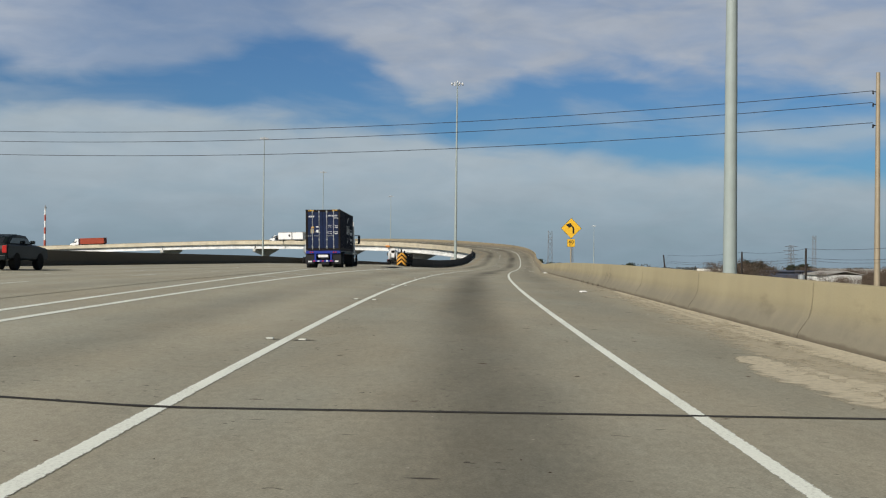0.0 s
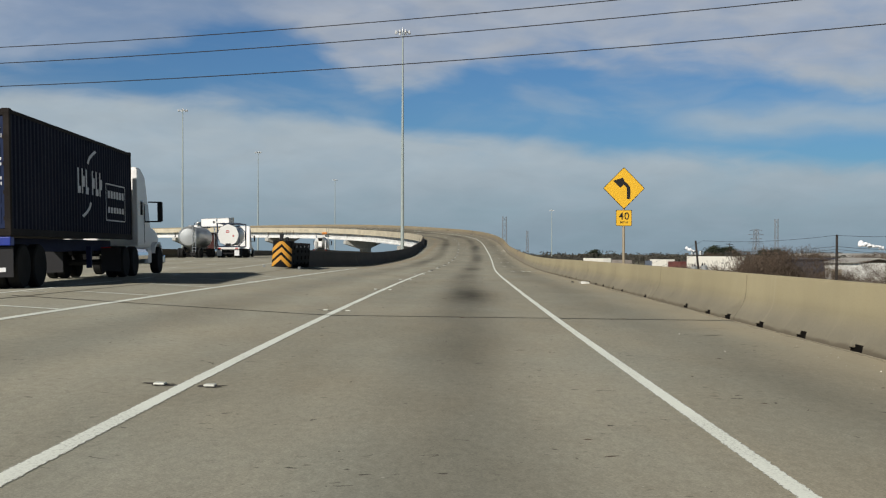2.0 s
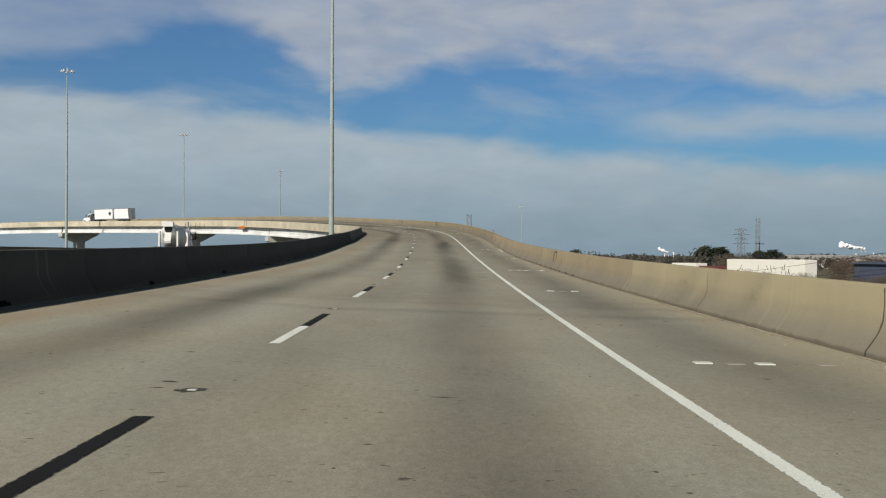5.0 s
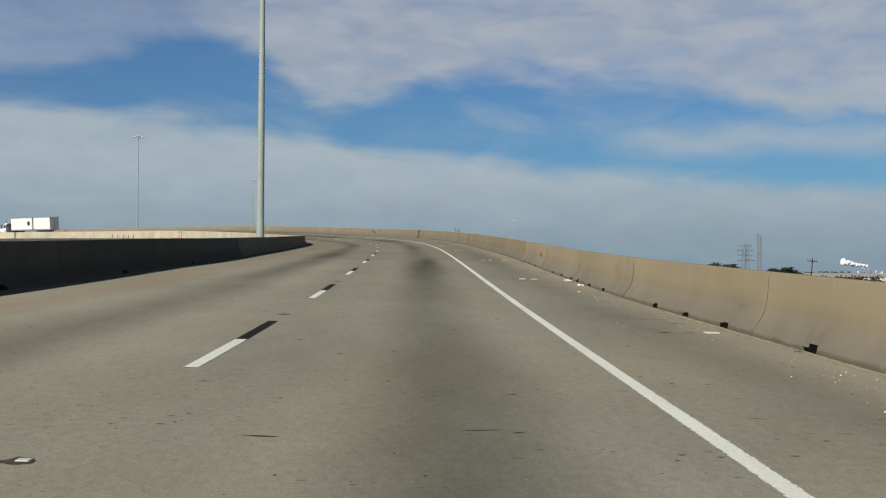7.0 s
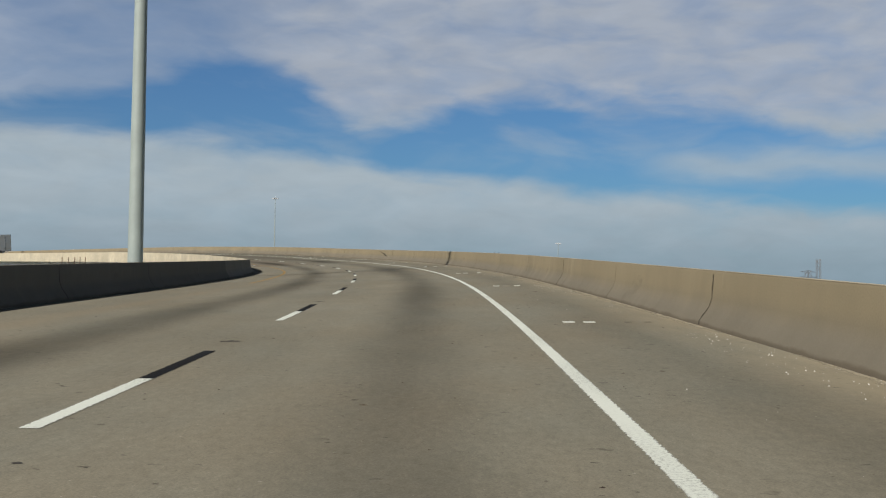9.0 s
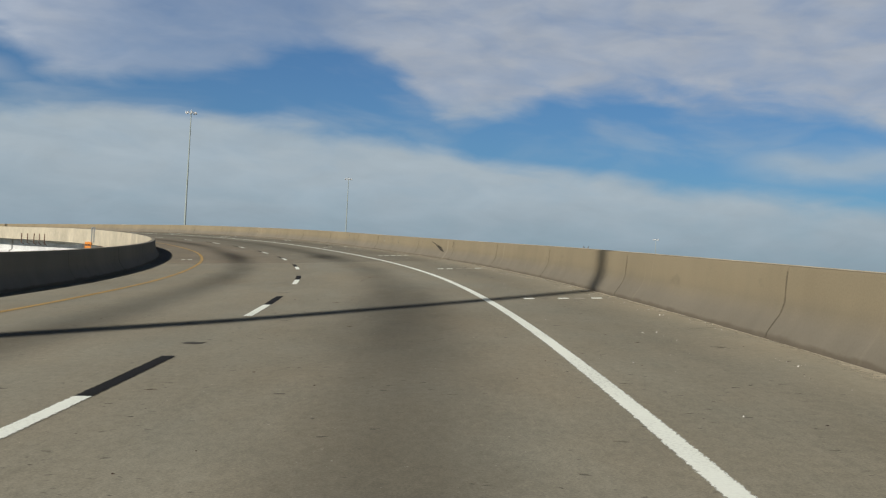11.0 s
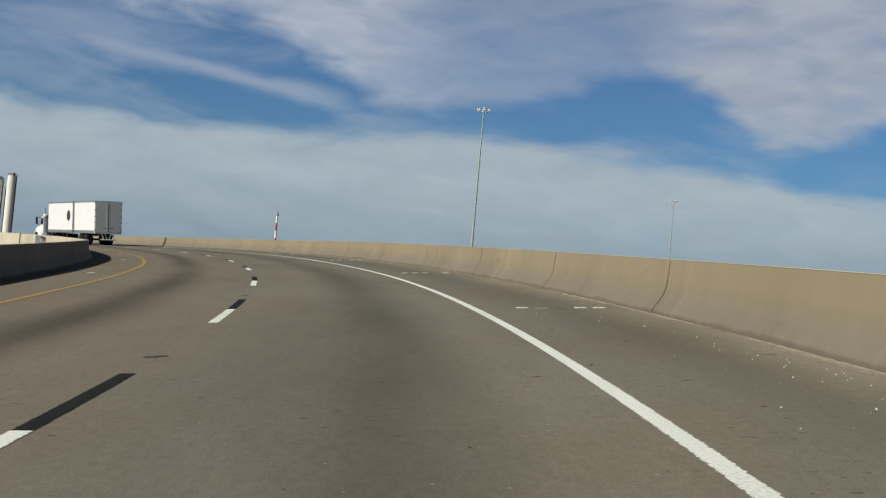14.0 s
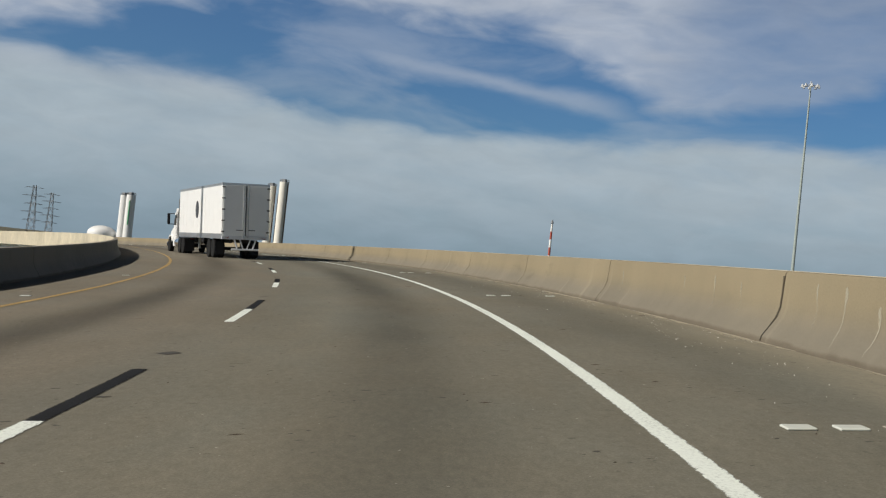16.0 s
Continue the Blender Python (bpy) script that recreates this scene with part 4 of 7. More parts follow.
def build_barrier(name, label, kerb_of, sign, s0, s1, slots_at):
    top = empty(name)
    tagged(top, label, "barrier", kind="structure")
    r = random.Random(name)
    cuts = [s0]
    marks_at = [-43.5] + list(JOINTS) + [s1]
    for a, b in zip(marks_at, marks_at[1:]):
        count = max(1, round((b - a) / 8.6))
        cuts += [a + (b - a) * i / count for i in range(count) if a + (b - a) * i / count > s0 + 1]
    cuts.append(s1)
    for known in (126.2, 210.6, 358.5, 425.7) if sign > 0 else ():
        nearest = min(range(1, len(cuts) - 1), key=lambda i: abs(cuts[i] - known))
        cuts[nearest] = known
    for s, e in zip(cuts, cuts[1:]):
        slots = [c for c in slots_at if s + 0.4 < c < e - 0.4]
        barrier_segment(kerb_of, sign, s + 0.015, e - 0.015, slots, top)
        if s < 470:
            # the stained joint
            wide = r.choice((0.022, 0.03, 0.05))
            wide = min(wide, 0.026) if e < 120 else wide
            barrier_stain(kerb_of, sign, [(e + r.uniform(-.02, .02), up, wide * r.uniform(0.6, 1.2)) for up in (0.02, 0.075, 0.18, 0.30, 0.45, 0.62, 0.75, 0.835)], JOINT_GRIME if e in (126.2, 210.6, 358.5, 425.7) or (s > 120 and r.random() < 0.22) else JOINT_FAINT, top, "joint_seal")
        if s > BRIDGE - 3:
            # the pale outer face of the parapet
            swept("fascia", FASCIA, lambda a: [(kerb_of(a) + sign * 0.442, barrier_height(kerb_of(a), sign) + 0.004), (kerb_of(a) + sign * 0.50, barrier_height(kerb_of(a), sign) + 0.004), (kerb_of(a) + sign * 0.50, -0.56), (kerb_of(a) + sign * 0.442, -0.56)], s + 0.02, e - 0.02, top, 3.0)
    return top


# the drain slots, some of them choked
RIGHT_SLOTS = [first + gap * i for firsts, gap in (((44.0, 52.1, 60.2, 68.3, 76.9, 84.9, 92.2, 100.25, 108.0, 116.15), 2.3), ((177.3, 185.7, 194.25, 202.7, 211.2, 219.8, 228.4), 2.38)) for first in firsts for i in range(4) if (first, i) not in ((52.1, 2), (60.2, 1), (60.2, 3), (76.9, 2), (84.9, 1), (92.2, 0), (100.25, 1), (116.15, 1), (202.7, 3), (211.2, 0), (219.8, 3))]
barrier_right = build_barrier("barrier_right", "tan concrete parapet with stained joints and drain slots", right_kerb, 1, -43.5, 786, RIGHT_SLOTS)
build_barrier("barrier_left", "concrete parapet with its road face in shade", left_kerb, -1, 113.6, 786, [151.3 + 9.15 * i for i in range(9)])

# black tyre scuffs on the right-hand parapet
SCUFF = smear("rubber_scuff", (0.05, 0.046, 0.04), 0.85, 0.2, 1.6)
for rows in ([(344.1, 0.76, 0.1), (343.5, 0.69, 0.28), (342.9, 0.60, 0.22), (342.4, 0.52, 0.45), (341.9, 0.44, 0.75), (341.4, 0.36, 0.6), (341.0, 0.31, 0.2)], [(342.6, 0.64, 0.05), (342.3, 0.56, 0.3), (341.8, 0.50, 0.35), (341.4, 0.46, 0.05)], [(339.05, 0.8, 0.05), (339.05, 0.55, 0.06)], [(230.8, 0.6, 0.1), (230.5, 0.48, 0.3), (230.2, 0.4, 0.1)], [(185.6, 0.835, 0.9), (185.6, 0.80, 0.8), (185.6, 0.77, 0.3)], [(185.2, 0.8, 0.1), (185.3, 0.62, 0.14), (185.35, 0.5, 0.04)], [(186.2, 0.8, 0.16), (186.3, 0.6, 0.22), (186.4, 0.42, 0.12), (186.45, 0.33, 0.03)]):
    barrier_stain(right_kerb, 1, rows, SCUFF, barrier_right)

for rows in ([(43.1, 0.60, 0.02), (42.8, 0.50, 0.06), (42.3, 0.44, 0.1), (41.7, 0.41, 0.16), (41.2, 0.39, 0.03)], [(43.0, 0.44, 0.04), (42.9, 0.34, 0.04), (42.8, 0.25, 0.02)], [(43.3, 0.72, 0.02), (43.0, 0.55, 0.03), (42.85, 0.42, 0.02)]):
    barrier_stain(right_kerb, 1, rows, JOINT_FAINT, barrier_right)

# pale lime that has run down from the top of the right-hand parapet
LIME = smear("lime_streak", (0.47, 0.44, 0.34), 0.6, 0.15, 1.2)
r = random.Random(77)
for s, high, low, wide in ((362.5, 0.72, 0.2, 0.03), (356.7, 0.78, 0.22, 0.05), (355.6, 0.74, 0.16, 0.04), (354.3, 0.75, 0.12, 0.05), (352.7, 0.70, 0.06, 0.06), (430.1, 0.72, 0.3, 0.02), (428.5, 0.76, 0.2, 0.022), (427.3, 0.7, 0.25, 0.018), (424.6, 0.77, 0.25, 0.018), (423.8, 0.77, 0.12, 0.028), (422.9, 0.6, 0.06, 0.03), (123.74, 0.76, 0.42, 0.014), (346.5, 0.7, 0.3, 0.03), (367.1, 0.74, 0.25, 0.04), (417.6, 0.75, 0.2, 0.03), (434.2, 0.7, 0.2, 0.025)):
    levels = [high + (low - high) * i / 7 for i in range(8)]
    barrier_stain(right_kerb, 1, [(s + r.uniform(-0.02, 0.02) - 0.02 * i, up, wide * (1.7, 2.3, 1.5, 0.8, 0.6, 0.55, 0.5, 0.25)[i]) for i, up in enumerate(levels)], LIME, barrier_right, "lime_streak")

# the ramp's body: fill between walls, then slab on beams over piers
body = empty("flyover_body")
tagged(body, "pale concrete slab on beams carrying the curved flyover", "flyover", kind="structure")
swept("slab", PIER, lambda s: [(left_kerb(s) - 0.44, -0.04), (-2.415, -0.04), (right_kerb(s) + 0.44, -0.04), (right_kerb(s) + 0.44, -0.42), (-2.415, -0.42), (left_kerb(s) - 0.44, -0.42)], 112, RAMP_END, body, 4.0)
for a, b in zip(JOINTS[4:], JOINTS[5:]):
    for lat in (-8.1, -5.1, -2.1, 0.9, 3.9):
        swept("beam", BEAM, lambda s: [(lat - 0.5, -0.43), (lat + 0.5, -0.43), (lat + 0.5, -0.55), (lat + 0.1, -0.7), (lat + 0.1, -1.95), (lat + 0.45, -2.15), (lat + 0.45, -2.4), (lat - 0.45, -2.4), (lat - 0.45, -2.15), (lat - 0.1, -1.95), (lat - 0.1, -0.7), (lat - 0.5, -0.55)], a + 0.3, b - 0.3, body, 6.0)
for lat_of, name in ((lambda s: left_kerb(s) - 0.3, "wall_left"), (lambda s: right_kerb(s) + 0.3, "wall_right")):
    s_from = 114 if name == "wall_left" else -43
    count = 70
    bm = bmesh.new()
    rings = []
    for i in range(count + 1):
        s = s_from + (BRIDGE - s_from) * i / count
        p, q = ramp(s, lat_of(s) - 0.14, -0.42), ramp(s, lat_of(s) + 0.14, -0.42)
        rings.append([bm.verts.new(v) for v in ((p.x, p.y, GROUND - 1), (q.x, q.y, GROUND - 1), q, p)])
    for p, q in zip(rings, rings[1:]):
        for i in range(4):
            j = (i + 1) % 4
            bm.faces.new((p[i], p[j], q[j], q[i]))
    bmesh.ops.recalc_face_normals(bm, faces=bm.faces)
    tagged(part("retaining_" + name, bm, PIER), "grey concrete retaining wall under the ramp", "wall", kind="structure")


def build_pier(s):
    m = on_ramp(s, -2.4, 0)
    p = ramp(s, -2.4, -2.4)
    top = empty("bridge_pier", Matrix.Translation((p.x, p.y, GROUND)) @ Matrix.Rotation(heading(s), 4, "Z"))
    tagged(top, "concrete hammerhead pier under the flyover", "pier", "piers under the flyover")
    h = p.z - GROUND
    tilt = float(np.interp(s, STATIONS, TILT))
    bm = bmesh.new()
    outline = [(-6.6, -1.0), (-1.5, -2.9), (1.5, -2.9), (6.6, -1.0), (6.6, 0), (-6.6, 0)]
    rings = [[bm.verts.new((x, y, h + z + x * tilt - 0.02)) for x, z in outline] for y in (-0.85, 0.85)]
    bm.faces.new(rings[0]), bm.faces.new(rings[1][::-1])
    for i in range(6):
        j = (i + 1) % 6
        bm.faces.new((rings[0][j], rings[0][i], rings[1][i], rings[1][j]))
    bmesh.ops.recalc_face_normals(bm, faces=bm.faces)
    bmesh.ops.bevel(bm, geom=list(bm.edges), offset=0.06, segments=1, affect="EDGES")
    part("cap", bm, PIER, top)
    part("column", boxes((-1.5, 1.5, -0.8, 0.8, -0.6, h - 2.8), bevel=0.15), PIER, top)


for s in JOINTS[5:]:
    build_pier(s)

# embankment under the main lanes, one slope each side
def build_banks():
    rows = []
    for y in list(range(-42, 1500, 40)):
        x1, z1 = main_edge(y)
        rows.append([(x1 - 0.1 if y > 118 else -6.0, y, (z1 if y > 118 else 0) - 0.1), (x1 + 10 if y > 118 else -5.5, y, GROUND - 0.6)])
    tagged(sheet("embankment_right", GRASS, rows), "grassy slope beside the freeway lanes", "embankment", kind="structure")
    rows = [[(-46.0, y, main_point(-46, y).z - 0.05), (-60.0, y, GROUND - 0.6)] for y in range(-42, 1500, 40)]
    tagged(sheet("embankment_left", GRASS, [r[::-1] for r in rows]), "grassy slope on the far side of the freeway", "embankment", kind="structure")


build_banks()


def world_barrier(name, label, x_of, y0, y1, height=0.85, step=9.14):
    """A barrier along the main lanes, both faces sloped, in cast lengths."""
    top = empty(name)
    tagged(top, label, "barrier", kind="structure")
    y = y0
    while y < y1:
        e = min(y + step, y1)
        bm = bmesh.new()
        rings = []
        for v in (y + 0.015, e - 0.015):
            p = main_point(x_of(v), v)
            rings.append([bm.verts.new(p + Vector((a, 0, u))) for a, u in ((-0.33, -0.05), (-0.33, 0.075), (-0.17, 0.3), (-0.09, height), (0.09, height), (0.17, 0.3), (0.33, 0.075), (0.33, -0.05))])
        p, q = rings
        for i in range(len(p)):
            j = (i + 1) % len(p)
            bm.faces.new((p[i], p[j], q[j], q[i]))
        bm.faces.new(p), bm.faces.new(q)
        bmesh.ops.recalc_face_normals(bm, faces=bm.faces)
        part("barrier_segment", bm, BARRIER, top)
        y = e


world_barrier("barrier_median", "grey concrete median barrier of the freeway", lambda y: -25.0, -42, 720, 0.95)
world_barrier("barrier_main_right", "low concrete barrier along the freeway's edge", lambda y: main_edge(y)[0] - 0.5, 128, 520, 0.85)


# ---------------------------------------------------------------- high masts, sign, cushion, lines
LAMP_GLASS = plain("lamp_glass", (0.75, 0.78, 0.8), 0.2)
FLOOD_GREY = plain("floodlight_grey", (0.55, 0.57, 0.58), 0.6)
CHEVRON_YELLOW = plain("chevron_yellow", (0.56, 0.27, 0.03), 0.5, vary=0.2, grime=0.2)
SIGN_YELLOW = plain("sign_yellow", (0.80, 0.46, 0.03), 0.45, vary=0.05)
SIGN_BLACK = plain("sign_black", (0.015, 0.015, 0.015), 0.5)
WEATHERED_WOOD = plain("weathered_wood", (0.036, 0.030, 0.026), 0.9, vary=0.35, scale=6)
POST_STEEL = plain("tan_steel_post", (0.36, 0.30, 0.21), 0.6, 0.2)
ORANGE = plain("orange_board", (0.75, 0.26, 0.03), 0.5, vary=0.08)


def build_mast(x, y, top, base_r=0.41, lamps=8):
    thing = empty("high_mast_light", pose(x, y, GROUND))
    tagged(thing, "tall tapered grey steel mast with a ring of floodlights", "light mast", "high masts along the freeway")
    h = top - GROUND
    cuts = [0.0, 0.30, 0.62, 1.0]
    radius = lambda f: base_r + (0.13 - base_r) * f
    for a, b in zip(cuts, cuts[1:]):
        part("shaft_section", tubes(((0, 0, h * a), (0, 0, h * b + (0.5 if b < 1 else 0)), radius(a) + 0.012, radius(b)), sides=20), MAST_PAINT, thing, smooth=True)
    part("base_plate", boxes((-0.75, 0.75, -0.75, 0.75, -0.5, 0.06), bevel=0.03), GALVANISED, thing)
    bm = bmesh.new()
    for i in range(24):
        a, b = 2 * math.pi * i / 24, 2 * math.pi * (i + 1) / 24
        tube(bm, (math.cos(a) * 1.05, math.sin(a) * 1.05, h - 0.35), (math.cos(b) * 1.05, math.sin(b) * 1.05, h - 0.35), 0.05, sides=6)
    for i in range(4):
        a = math.pi * i / 2
        tube(bm, (0, 0, h - 0.1), (math.cos(a) * 1.05, math.sin(a) * 1.05, h - 0.35), 0.05, sides=6)
    tube(bm, (0, 0, h - 0.3), (0, 0, h + 0.55), 0.2, 0.05, 10)
    part("ring", bm, GALVANISED, thing)
    for i in range(lamps):
        a = 2 * math.pi * (i + 0.5) / lamps
        bm = bmesh.new()
        c, s = math.cos(a), math.sin(a)
        tube(bm, (c * 1.05, s * 1.05, h - 0.35), (c * 1.35, s * 1.35, h - 0.38), 0.06, sides=6)
        tube(bm, (c * 1.5, s * 1.5, h - 0.10), (c * 1.5, s * 1.5, h - 0.42), 0.12, 0.19, 10)
        tube(bm, (c * 1.5, s * 1.5, h - 0.42), (c * 1.5, s * 1.5, h - 0.68), 0.19, 0.29, 10)
        lamp = part("floodlight", bm, FLOOD_GREY, thing)
        part("lens", tubes(((c * 1.5, s * 1.5, h - 0.68), (c * 1.5, s * 1.5, h - 0.72), 0.27, 0.24), sides=10), LAMP_GLASS, lamp)


build_mast(1.45, 291.3, 48.5)
build_mast(-73.0, 442.0, 50.5)
build_mast(-69.5, 618.8, 51.9)
build_mast(-41.6, 796.5, 49.8)
build_mast(115.5, 905.6, 34.5)
build_mast(15.5, 63.2, 47.0)


def flat_shape(outline, y0, y1, name, mat, parent, label=""):
    """A plate seen from -y: outline of (x, z)."""
    bm = bmesh.new()
    rings = [[bm.verts.new((x, y, z)) for x, z in outline] for y in (y0, y1)]
    bm.faces.new(rings[0]), bm.faces.new(rings[1][::-1])
    for i in range(len(outline)):
        j = (i + 1) % len(outline)
        bm.faces.new((rings[0][j], rings[0][i], rings[1][i], rings[1][j]))
    bmesh.ops.recalc_face_normals(bm, faces=bm.faces)
    bmesh.ops.triangulate(bm, faces=[f for f in bm.faces if len(f.verts) > 4])
    return part(name, bm, mat, parent, label)


def lettering(text, size, x, y, z, mat, parent, name="lettering", turn=(90, 0, 0), align="CENTER", spread=1.0):
    """Words in the built-in font, turned into a thin mesh."""
    curve = bpy.data.curves.new(name, "FONT")
    curve.body, curve.size, curve.align_x, curve.extrude, curve.offset, curve.space_character = text, size, align, 0.002, 0.004 * size, spread
    temp = bpy.data.objects.new(name + "_curve", curve)
    mesh = bpy.data.meshes.new_from_object(temp)
    bpy.data.objects.remove(temp)
    mesh.materials.clear()
    mesh.materials.append(mat)
    ob = new(name, mesh)
    ob.parent = parent
    ob.matrix_local = pose(x, y, z, *turn)
    return ob


def rounded_square(half, r, turn=0.0, cx=0.0, cz=0.0):
    out = []
    for qx, qz, a0 in ((1, 1, 0), (-1, 1, 90), (-1, -1, 180), (1, -1, 270)):
        for k in range(4):
            a = radians(a0 + 30 * k)
            x, z = qx * (half - r) + math.cos(a) * r, qz * (half - r) + math.sin(a) * r
            c, s = math.cos(turn), math.sin(turn)
            out.append((cx + x * c - z * s, cz + x * s + z * c))
    return out


def build_curve_sign():
    p = ramp(106, 7.27)
    thing = empty("curve_warning_sign", pose(11.18, 105.42, GROUND, 0, 0, 1.0))
    tagged(thing, "yellow diamond left-curve sign with a 40 MPH plaque", "road sign")
    lift = -GROUND
    part("post", tubes(((0, 0.06, -0.6), (0, 0.06, lift + 5.2), 0.06), sides=12), POST_STEEL, thing, smooth=True)
    z = lift + 4.83
    rim = flat_shape(rounded_square(0.685, 0.05, math.pi / 4, 0, z), -0.004, 0.004, "diamond_border", SIGN_BLACK, thing)
    plate = flat_shape(rounded_square(0.66, 0.045, math.pi / 4, 0, z), -0.010, -0.005, "diamond_plate", SIGN_YELLOW, thing, "yellow diamond plate")
    arrow = []
    # a shaft that rises and bends to the left, ending in a broad head
    outer = [(0.27, -0.42), (0.27, -0.08)] + [(0.27 - 0.36 * (1 - math.cos(a)), -0.08 + 0.36 * math.sin(a)) for a in np.linspace(0, radians(68), 7)[1:]]
    inner = [(0.13, -0.42), (0.13, -0.06)] + [(0.13 - 0.24 * (1 - math.cos(a)), -0.06 + 0.22 * math.sin(a)) for a in np.linspace(0, radians(62), 7)[1:]]
    head = [(-0.02, 0.42), (-0.42, 0.29), (-0.13, 0.02)]
    ring = outer + [head[0], head[1], head[2]] + inner[::-1]
    flat_shape([(x * 1.17 - 0.02, z + v * 1.17) for x, v in ring], -0.014, -0.0105, "curve_arrow", SIGN_BLACK, thing, "black arrow bending left")
    zp = lift + 3.47
    flat_shape(rounded_square(0.365, 0.04, 0, 0, zp), -0.004, 0.004, "plaque_border", SIGN_BLACK, thing)
    flat_shape(rounded_square(0.345, 0.036, 0, 0, zp), -0.010, -0.005, "plaque_plate", SIGN_YELLOW, thing, "square yellow speed plaque")
    lettering("40", 0.47, 0, -0.0125, zp - 0.07, SIGN_BLACK, thing, "speed_number", spread=1.1)
    lettering("MPH", 0.16, 0, -0.0125, zp - 0.25, SIGN_BLACK, thing, "speed_unit", spread=1.25)


build_curve_sign()


CUSHION_BLACK = plain("matt_black_plastic", (0.010, 0.010, 0.011), 0.8, vary=0.3, gloss=0.08)


MARKER_WHITE = plain("marker_white", (0.6, 0.6, 0.6), 0.5)


def build_cushion():
    """The crash cushion before the nose of the gore."""
    m = on_ramp(107.7, -8.8)
    thing = empty("crash_cushion", m)
    tagged(thing, "black crash cushion with a yellow and black chevron nose", "crash cushion")
    bm = bmesh.new()
    outline = [(0.47 * math.sin(a), 0.30 - 0.30 * math.cos(a)) for a in np.linspace(-math.pi / 2, math.pi / 2, 13)] + [(0.47, 0.8), (-0.47, 0.8)]
    rings = [[bm.verts.new((x, y, z)) for x, y in outline] for z in (0.05, 1.32)]
    bm.faces.new(rings[0]), bm.faces.new(rings[1][::-1])
    for i in range(len(outline)):
        j = (i + 1) % len(outline)
        bm.faces.new((rings[0][j], rings[0][i], rings[1][i], rings[1][j]))
    bmesh.ops.recalc_face_normals(bm, faces=bm.faces)
    nose = part("nose", bm, CUSHION_BLACK, thing)
    # bent chevron bars on the nose
    for lift in (0.0, 0.37, 0.74):
        bm = bmesh.new()
        for side in (-1, 1):
            strip = []
            for k in range(7):
                a = side * math.pi / 2 * 0.93 * k / 6
                x, y = 0.47 * math.sin(a), 0.30 - 0.306 * math.cos(a)
                drop = abs(x) * 0.95
                lo, hi = lift + 0.42 - drop, lift + 0.64 - drop
                lo, hi = max(0.08, min(1.30, lo)), max(0.08, min(1.30, hi))
                strip.append((bm.verts.new((x * 1.012, y - 0.006, lo)), bm.verts.new((x * 1.012, y - 0.006, hi))))
            for p, q in zip(strip, strip[1:]):
                if (p[1].co.z - p[0].co.z) + (q[1].co.z - q[0].co.z) > 0.02:
                    bm.faces.new((p[0], q[0], q[1], p[1]))
        bmesh.ops.recalc_face_normals(bm, faces=bm.faces)
        part("chevron", bm, CHEVRON_YELLOW, nose, "yellow reflective chevron")
    for i in range(4):
        y = 0.86 + i * 1.32
        w = 0.46 - 0.01 * i
        bay = part("bay", boxes((-w, w, y, y + 1.18, 0.18, 1.16), bevel=0.05), CUSHION_BLACK, thing)
        part("diaphragm", boxes((-w - 0.04, w + 0.04, y + 1.2, y + 1.27, 0.02, 1.26), bevel=0.01), CUSHION_BLACK, thing)
        for zz in (0.28, 0.62, 0.92):
            part("fender_rail", boxes((w + 0.005, w + 0.04, y, y + 1.3, zz, zz + 0.15)), CUSHION_BLACK, thing)
        part("reflector", boxes((w + 0.045, w + 0.05, y + 0.5, y + 0.6, 1.02, 1.12)), MARKER_WHITE, thing)
    [part("anchor_bolt", tubes(((x, y, 0.0), (x, y, 0.12), 0.025), sides=6), GALVANISED, thing) for x in (-0.85, 0.85) for y in (0.15, 0.35, 0.6)]
    part("post_cap", boxes((-0.2, -0.04, 0.45, 0.62, 1.32, 1.66), bevel=0.02), BLACK_PLASTIC, thing)
    part("post_cap", boxes((0.1, 0.26, 0.35, 0.5, 1.32, 1.5), bevel=0.02), BLACK_PLASTIC, thing)


build_cushion()


def wire(name, a, b, sag, r, mat, parent=None, count=18):
    bm = bmesh.new()
    a, b = Vector(a), Vector(b)
    pts = [a.lerp(b, i / count) - Vector((0, 0, sag * 4 * (i / count) * (1 - i / count))) for i in range(count + 1)]
    side = (b - a).cross(Vector((0, 0, 1))).normalized()
    rings = [[bm.verts.new(p + side * r * math.cos(t) + Vector((0, 0, r * math.sin(t)))) for t in np.linspace(0, 2 * math.pi, 6)[:-1]] for p in pts]
    for p, q in zip(rings, rings[1:]):
        for i in range(5):
            bm.faces.new((p[i], p[(i + 1) % 5], q[(i + 1) % 5], q[i]))
    return part(name, bm, mat, parent)


def build_big_pole(x, y, top):
    thing = empty("utility_pole", pose(x, y, GROUND))
    tagged(thing, "tall tan utility pole carrying three wires over the road", "utility pole", "poles of the overhead line")
    part("shaft", tubes(((0, 0, -0.8), (0, 0, top - GROUND), 0.34, 0.2), sides=14), POST_STEEL, thing, smooth=True)
    for z in (19.7, 18.4, 16.2):
        part("insulator", tubes(((-0.5, 0, z - GROUND), (0.0, 0, z - GROUND), 0.05), ((-0.5, 0, z - GROUND - 0.25), (-0.5, 0, z - GROUND + 0.12), 0.09), sides=8), BLACK_PLASTIC, thing)


build_big_pole(44.0, 117.0, 21.7)
build_big_pole(-118.0, 180.0, 24.0)
for za, zb, sag in ((19.8, 23.8, 3.4), (18.6, 22.0, 3.2), (16.5, 20.0, 3.0)):
    tagged(wire("overhead_wire", (43.5, 117.0, za), (-118.5, 180.0, zb), sag, 0.035, BLACK_PLASTIC, None, 30), "thin dark power wire strung across the freeway", "power line", "overhead wires")


